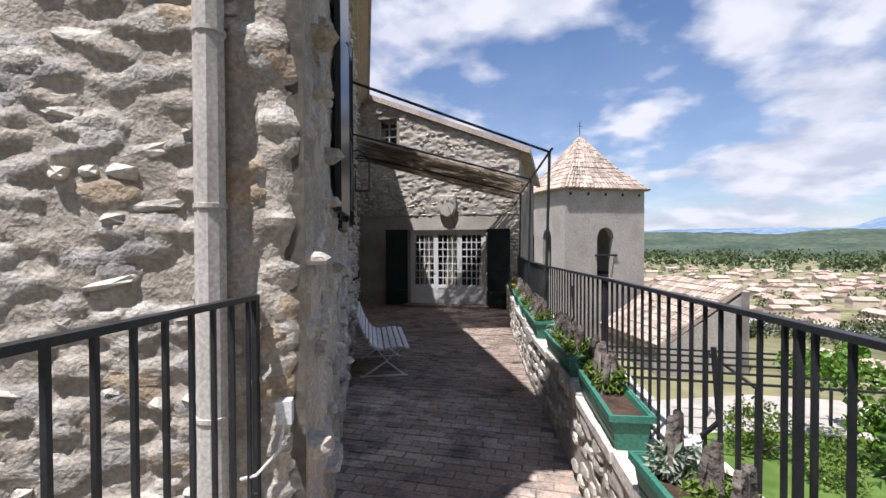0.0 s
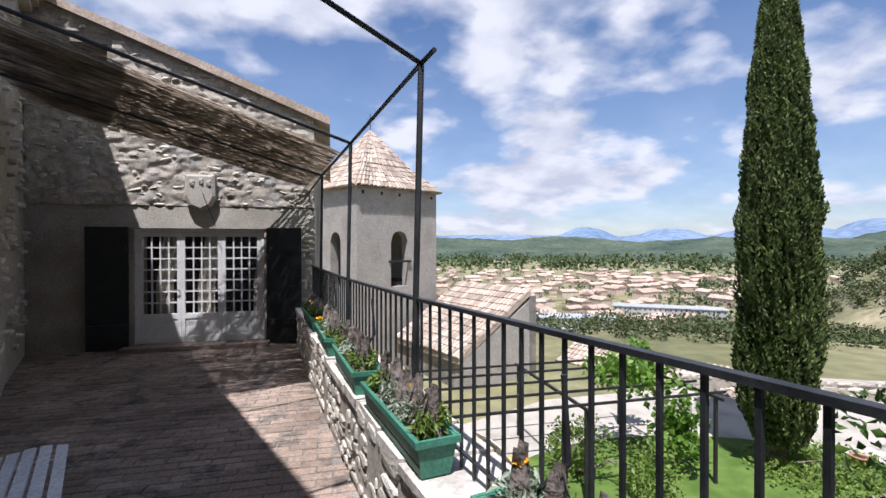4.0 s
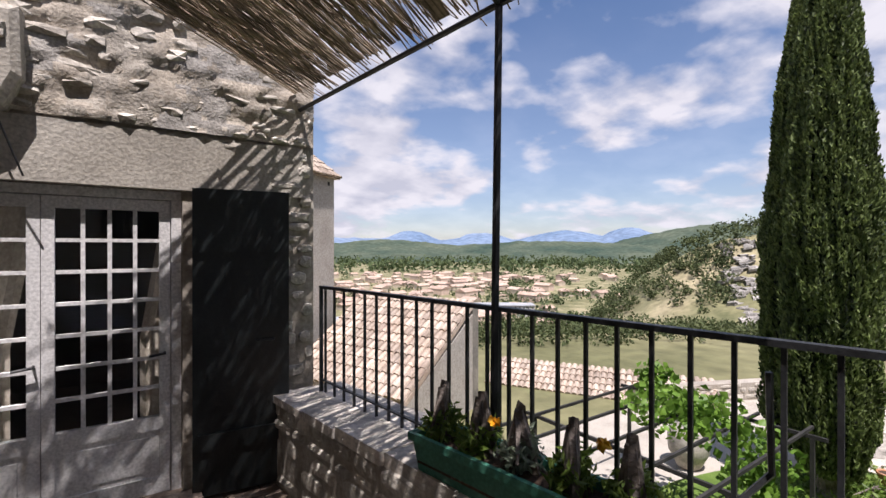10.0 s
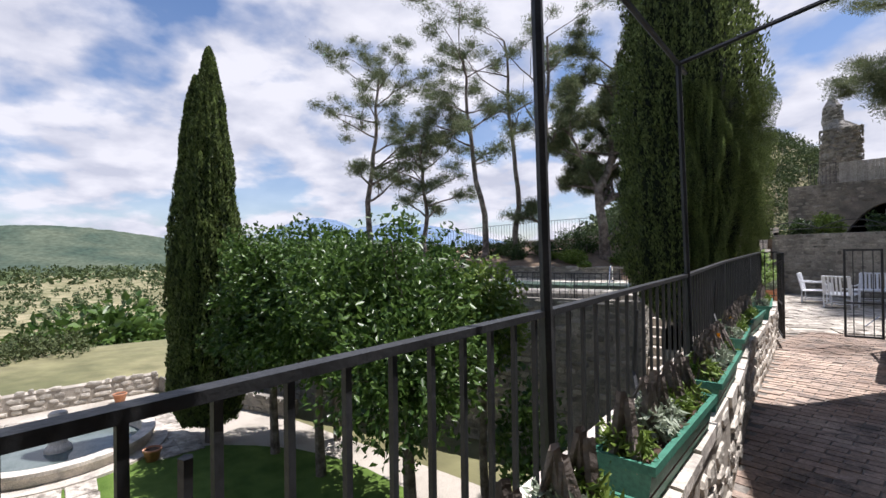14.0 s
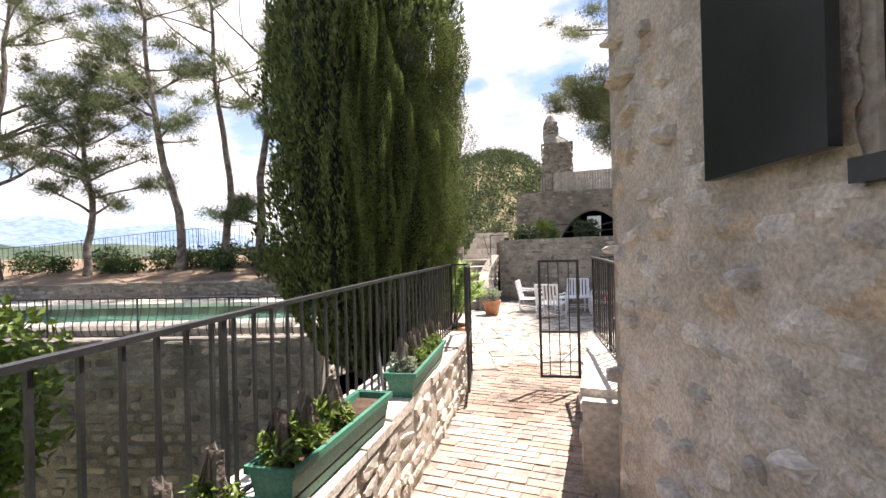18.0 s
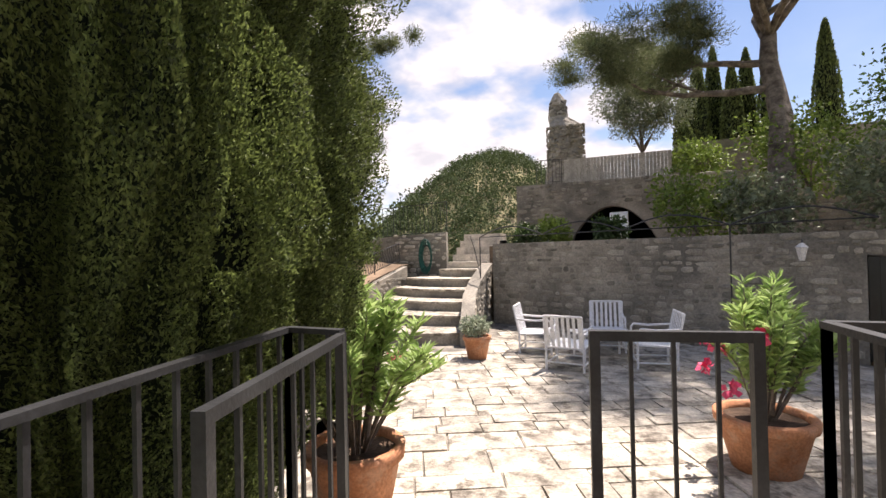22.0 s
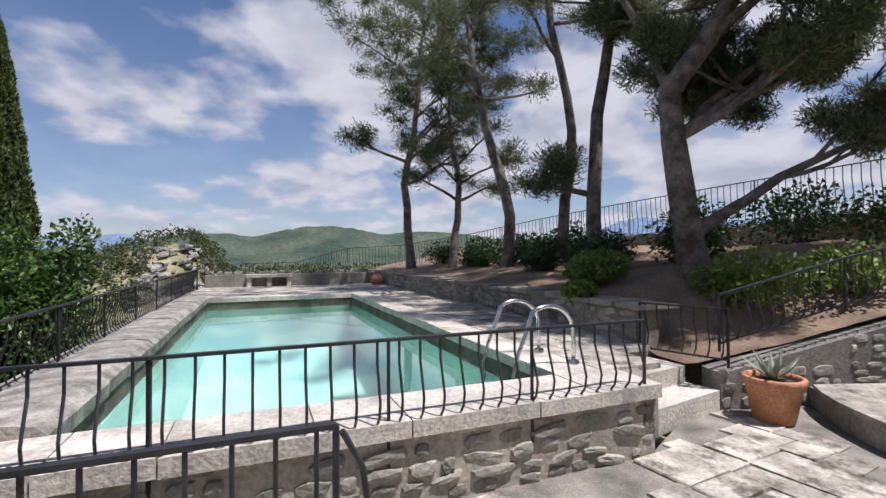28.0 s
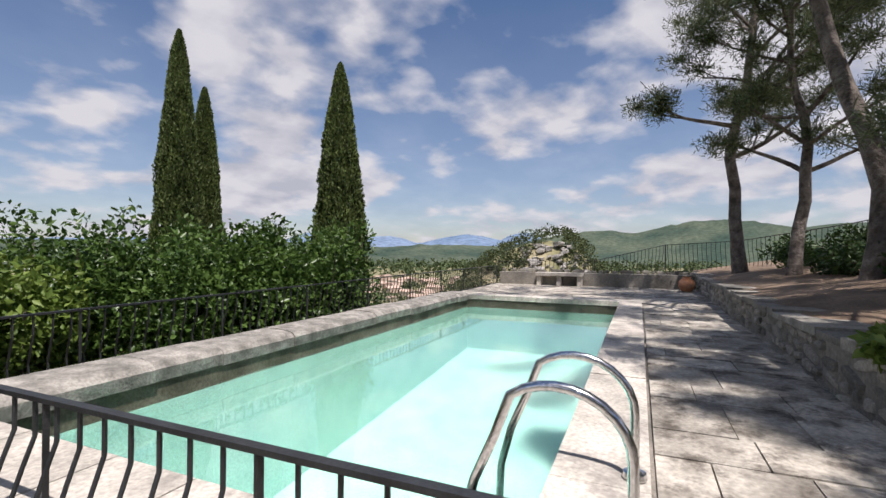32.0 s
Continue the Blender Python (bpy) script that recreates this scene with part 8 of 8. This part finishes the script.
for i in range(13):
    a, e = i * 2.4, 0.5 + 0.055 * i
    d = Vector((math.cos(a) * math.cos(e), math.sin(a) * math.cos(e), math.sin(e)))
    s = Vector((-math.sin(a), math.cos(a), 0))
    L_ = 0.34
    part("leaf", Geo().add([d * 0.02 - s * 0.02, d * 0.02 + s * 0.02, d * L_ * 0.5 + s * 0.028 + Vector((0, 0, -0.015)), d * L_, d * L_ * 0.5 - s * 0.028 + Vector((0, 0, -0.015)), d * L_ * 0.45 + Vector((0, 0, 0.012))], [(0, 1, 2, 5), (0, 5, 4), (5, 2, 3), (4, 5, 3), (0, 4, 3, 2, 1)]), GREY, ag)

# ---- garden furniture ----
def chair():
    t = thing("garden_chair", 0, 0, -50, 0, "white metal garden armchair with a strapped seat and back", "chair", "chairs round the low table")
    w, d = 0.56, 0.55
    for x in (-w / 2, w / 2):
        part("front_leg", Geo().tube([(x, -d / 2, 0), (x, -d / 2 + 0.01, 0.55)], 0.018, 8), WHITEW, t)
        part("rear_leg", Geo().tube([(x, d / 2, 0), (x, d / 2, 0.36), (x, d / 2 + 0.10, 0.82)], 0.018, 8), WHITEW, t)
        part("armrest", Geo().tube([(x, -d / 2 + 0.01, 0.55), (x, -d / 2 + 0.05, 0.60), (x, 0, 0.58), (x, d / 2 + 0.05, 0.60)], 0.018, 8), WHITEW, t)
        part("side_rail", Geo().tube([(x, -d / 2, 0.10), (x, d / 2, 0.10)], 0.013, 6).tube([(x, -d / 2, 0.36), (x, d / 2, 0.34)], 0.014, 6), WHITEW, t)
    for y in (-d / 2, d / 2):
        part("stretcher", Geo().tube([(-w / 2, y, 0.12), (w / 2, y, 0.12)], 0.012, 6), WHITEW, t)
    part("back_rail", Geo().tube([(-w / 2, d / 2 + 0.10, 0.82), (w / 2, d / 2 + 0.10, 0.82)], 0.018, 8), WHITEW, t)
    part("seat_rail", Geo().tube([(-w / 2, -d / 2, 0.37), (w / 2, -d / 2, 0.37)], 0.016, 8).tube([(-w / 2, d / 2, 0.345), (w / 2, d / 2, 0.345)], 0.016, 8), WHITEW, t)
    for i in range(7):
        x = -w / 2 + 0.04 + i * (w - 0.08) / 6
        part("back_strap", Geo().box(-0.022, -0.003, 0, 0.022, 0.003, 0.49, pose(x, d / 2 + 0.0, 0.345, -11.5)), WHITEW, t)
    sag = [(-d / 2, 0.38), (-0.12, 0.345), (0.1, 0.325), (d / 2, 0.35)]
    v = [(x, y, z + o) for o in (0, 0.008) for y, z in sag for x in (-w / 2 + 0.02, w / 2 - 0.02)]
    f = [(2 * i, 2 * i + 1, 2 * i + 3, 2 * i + 2)[::-1] for i in range(3)] + [(8 + 2 * i, 9 + 2 * i, 11 + 2 * i, 10 + 2 * i) for i in range(3)] + [(0, 1, 9, 8), (6, 14, 15, 7)] + [(2 * i, 2 * i + 2, 2 * i + 10, 2 * i + 8) for i in range(3)] + [(2 * i + 1, 2 * i + 9, 2 * i + 11, 2 * i + 3) for i in range(3)]
    part("seat", Geo().add(v, f), WHITEW, t)
    return t


ch0 = chair()
for x, y, a in ((2.60, -3.58, -8), (1.42, -4.05, 100), (3.28, -4.58, -88), (2.13, -5.10, 186)):
    copy_thing(ch0, pose(x, y, 0, 0, 0, a))
for o in (*ch0.children_recursive, ch0):
    bpy.data.objects.remove(o)
tb = thing("low_table", 2.17, -4.36, 0, 28, "low white metal garden table", "table")
part("tabletop", Geo().box(-0.46, -0.28, 0.42, 0.46, 0.28, 0.445), WHITEW, tb)
for x in (-0.4, 0.4):
    for y in (-0.23, 0.23):
        part("leg", Geo().tube([(x, y, 0), (x, y, 0.42)], 0.018, 8), WHITEW, tb)
    part("stretcher", Geo().tube([(x, -0.23, 0.14), (x, 0.23, 0.14)], 0.012, 6), WHITEW, tb)
fl_ = thing("upper_chair", 2.1, -9.7, 1.95, 160, "white garden chair on the upper terrace", "chair")
part("seat", Geo().box(-0.25, -0.25, 0.4, 0.25, 0.25, 0.44), WHITEW, fl_)
part("back", Geo().box(-0.25, 0.22, 0.44, 0.25, 0.26, 0.88), WHITEW, fl_)
for x in (-0.22, 0.22):
    for y in (-0.22, 0.22):
        part("leg", Geo().tube([(x, y, 0), (x, y, 0.4)], 0.018, 6), WHITEW, fl_)

# park bench by the house wall
bn = thing("slatted_bench", *hw(4.45, 0.44, 0), math.degrees(math.atan2(WD.y, WD.x)) + 180, "white slatted garden bench against the house wall", "bench")
prof = [(0.30, 0.40), (0.22, 0.415), (0.14, 0.415), (0.06, 0.405), (-0.02, 0.40), (-0.09, 0.42), (-0.15, 0.47), (-0.20, 0.55), (-0.24, 0.63), (-0.27, 0.71), (-0.30, 0.79)]
for i, (o, z) in enumerate(prof):
    o1, z1 = prof[min(i + 1, 10)]
    o0, z0 = prof[max(i - 1, 0)]
    ang = math.degrees(math.atan2(z1 - z0, -(o1 - o0)))
    part("slat", Geo().box(-0.70, -0.030, -0.011, 0.70, 0.030, 0.011, pose(0, o, z, -ang)), WHITE, bn)
for x in (-0.5, 0.5):
    part("frame", Geo().tube([(x, o + 0.002, z - 0.022) for o, z in prof], 0.014, 6), WHITE, bn)
    part("leg", Geo().tube([(x, 0.28, 0.38), (x, 0.05, 0.20), (x, 0.30, 0.0)], 0.014, 6), WHITE, bn)
    part("leg", Geo().tube([(x, -0.10, 0.40), (x, 0.06, 0.20), (x, -0.25, 0.0)], 0.014, 6), WHITE, bn)
    part("foot", Geo().tube([(x, -0.28, 0.012), (x, 0.33, 0.012)], 0.012, 6), WHITE, bn)

# ---- planters on the parapet ----
def rail_at(y):
    for (xa, ya), (xb, yb) in zip(RAIL, RAIL[1:]):
        if ya <= y <= yb:
            return xa + (xb - xa) * (y - ya) / (yb - ya), math.degrees(math.atan2(yb - ya, xb - xa))
    return RAIL[-1][0], 95


for i, y in enumerate((4.28, 5.78, 7.0, 8.5, 9.75, 11.02, 12.45)):
    x, a = rail_at(y)
    rr = random.Random(600 + i)
    L_ = 1.2 if i == 0 else 1.02
    t = thing("planter_box", x - 0.14, y, 0.64, a + rr.uniform(-2, 2), "green plastic planter trough on the parapet" if i != 1 else "green planter trough half filled with bare soil", "planter", "planters on the parapet")
    g = Geo()
    b0, b1, hh = 0.075, 0.105, 0.185
    v = [(sx * (L_ / 2 - (0.02 if z == 0 else 0)), sy * (b0 if z == 0 else b1), z) for z in (0, hh) for sx, sy in ((-1, -1), (1, -1), (1, 1), (-1, 1))]
    v += [(sx * (L_ / 2 - 0.015), sy * (b1 - 0.015), hh) for sx, sy in ((-1, -1), (1, -1), (1, 1), (-1, 1))] + [(sx * (L_ / 2 - 0.02), sy * (b1 - 0.02), hh - 0.04) for sx, sy in ((-1, -1), (1, -1), (1, 1), (-1, 1))]
    f = [(3, 2, 1, 0)] + [(k, (k + 1) % 4, (k + 1) % 4 + 4, k + 4) for k in range(4)] + [(k + 4, (k + 1) % 4 + 4, (k + 1) % 4 + 8, k + 8) for k in range(4)] + [(k + 8, (k + 1) % 4 + 8, (k + 1) % 4 + 12, k + 12) for k in range(4)]
    part("trough", g.add(v, f), GREENBOX, t)
    part("rim", Geo().box(-L_ / 2 - 0.012, -b1 - 0.012, hh - 0.03, L_ / 2 + 0.012, -b1 + 0.002, hh + 0.004).box(-L_ / 2 - 0.012, b1 - 0.002, hh - 0.03, L_ / 2 + 0.012, b1 + 0.012, hh + 0.004).box(-L_ / 2 - 0.012, -b1 + 0.002, hh - 0.03, -L_ / 2 + 0.003, b1 - 0.002, hh + 0.004).box(L_ / 2 - 0.003, -b1 + 0.002, hh - 0.03, L_ / 2 + 0.012, b1 - 0.002, hh + 0.004), GREENBOX, t)
    part("soil", Geo().box(-L_ / 2 + 0.02, -b1 + 0.02, 0.05, L_ / 2 - 0.02, b1 - 0.02, hh - 0.035), SOIL, t)
    for k in range(5):
        px = (-0.42 + 0.21 * k) * L_ / 1.05 + rr.uniform(-0.04, 0.04)
        if i == 1 and k < 2:
            continue
        m_ = GREY if rr.random() < 0.3 else SHRUB
        M_ = t.matrix_world @ Matrix.Translation((px, 0, hh - 0.05))
        pl_ = leafy("bedding_plant", M_.translation.x, M_.translation.y, M_.translation.z, [(0, 0, 0.08, 0.11, 0.09, 0.08), (0.05, 0.02, 0.12, 0.06, 0.06, 0.06)], 300, 0.05, m_, "grey-leaved bedding plant in a planter" if m_ is GREY else "green bedding plant in a planter", stretch=3.2, seed=900 + 10 * i + k, cat="plant")
        if rr.random() < 0.3:
            rgx = np.random.default_rng(i * 7 + k)
            for q in range(rr.randrange(1, 4)):
                c, dd = blob_points(22, (rr.uniform(-0.12, 0.12), rr.uniform(-0.1, 0.1), rr.uniform(0.17, 0.23)), (0.03, 0.03, 0.016), rgx, 0.3)
                cloud("flower", c, 0.032, PETAL_W if (i == 0 and k == 4) else PETAL_Y, pl_, 1.3, 0.2, dd, 0.4, "white bloom" if (i == 0 and k == 4) else "orange-yellow marigold bloom", rg=rgx)

# ---- paving last ----
rr = random.Random(99)
count = 0
rest = Geo()
pave_inner = [(-6, 2.0), (-6, -4.3), tuple(ret(9, 0.02)[:2]), tuple(ret(0.2, 0.02)[:2]), (4.62, -7.2), (4.70, -4.7), (5.2, -4.25), (6.2, -4.15), (7.7, -4.4), (7.75, -3.8), (7.3, -2.9), (6.9, -2.4), tuple(pool(-0.50, -0.6)[:2]), tuple(pool(-0.50, 2.06)[:2]), tuple(pool(-1.60, 2.06)[:2]), (4.45, 2.5), (2.70, 2.25), (2.38, 1.0), (1.22, 1.0), (1.2, 2.0)]
ang = radians(26)
ca, sa = math.cos(ang), math.sin(ang)
SLABS = [bevelled_box(1, 1, 0.06, 0.012, PAVE, "slab", 0.012, k) for k in range(5)]
v_ = -12.0
near = []
while v_ < 12:
    hgt = rr.choice((0.24, 0.32, 0.38, 0.46))
    u_ = -12.0 + rr.uniform(0, 0.5)
    while u_ < 14:
        wid = rr.choice((0.26, 0.36, 0.46, 0.56, 0.70))
        cu_, cv = u_ + wid / 2, v_ + hgt / 2
        x, y = cu_ * ca - cv * sa, cu_ * sa + cv * ca
        if inside(x, y, pave_inner) and all(inside(x + q * (wid * 0.42 * ca) - s * hgt * 0.42 * sa, y + q * wid * 0.42 * sa + s * hgt * 0.42 * ca, pave_inner) for q, s in ((-1, -1), (1, -1), (1, 1), (-1, 1))):
            near.append((math.hypot(x - 3.5, y + 1.5), x, y, wid, hgt, rr.randrange(5), rr.uniform(-0.008, 0.006)))
        u_ += wid
    v_ += hgt
fp = bpy.data.objects["floor_patio"]
for d_, x, y, wid, hgt, k, dz in sorted(near):
    m = Matrix.Translation((x, y, -0.06 + dz)) @ Matrix.Rotation(ang + random.Random(x).uniform(-0.02, 0.02), 4, "Z") @ Matrix.Diagonal((wid - 0.012, hgt - 0.012, 1, 1))
    if count < 300:
        put("slab", SLABS[k], fp, m)
        count += 1
    else:
        rest.add([m @ v.co for v in SLABS[k].vertices], [tuple(p.vertices) for p in SLABS[k].polygons])
put("slabs", rest.mesh("slabs", PAVE_J), fp, None, "worn limestone paving slabs", kind="stuff")

# worn bricks of the terrace
fb = Geo()
ONE = Geo().add([(0.004, 0.004, -0.02), (0.232, 0.004, -0.02), (0.232, 0.106, -0.02), (0.004, 0.106, -0.02), (0.008, 0.008, 0.001), (0.228, 0.008, -0.002), (0.228, 0.102, 0.0), (0.008, 0.102, 0.002)], [(4, 5, 6, 7), (0, 1, 5, 4), (1, 2, 6, 5), (2, 3, 7, 6), (3, 0, 4, 7)]).mesh("brick", mat("loose_brick", (0.30, 0.22, 0.17), (0.50, 0.40, 0.32), 1.3, 0.9, 0.5, 40, vary=0.2, spots=0.8, spot=(0.11, 0.10, 0.095), stain=2.2))
laid = 0
rr = random.Random(17)
ang = math.atan2(-0.155, 1.0)
row_, y_ = 0, 0.95
while y_ < DOOR_Y - 0.02:
    x_ = -3.6 + (0.12 if row_ % 2 else 0)
    while x_ < 2.5:
        if inside(x_ + 0.118, y_ + 0.05, floor_poly):
            dz, t1, t2 = rr.uniform(-0.008, 0.0), rr.uniform(-0.003, 0.003), rr.uniform(-0.003, 0.003)
            if y_ > 3.2 and laid < 300:
                put("brick", ONE, bpy.data.objects["floor_terrace"], Matrix.Translation((x_, y_, dz)))
                laid += 1
                x_ += 0.236
                continue
            fb.add([(x_ + 0.004, y_ + 0.004, dz - 0.02), (x_ + 0.232, y_ + 0.004, dz - 0.02), (x_ + 0.232, y_ + 0.106, dz - 0.02), (x_ + 0.004, y_ + 0.106, dz - 0.02), (x_ + 0.008, y_ + 0.008, dz + t1), (x_ + 0.228, y_ + 0.008, dz + t2), (x_ + 0.228, y_ + 0.102, dz - t1), (x_ + 0.008, y_ + 0.102, dz - t2)], [(4, 5, 6, 7), (0, 1, 5, 4), (1, 2, 6, 5), (2, 3, 7, 6), (3, 0, 4, 7)])
        x_ += 0.236
    y_ += 0.11
    row_ += 1
put("bricks", fb.mesh("bricks", BRICK), bpy.data.objects["floor_terrace"], None, "worn reddish floor bricks laid in rows", kind="stuff")
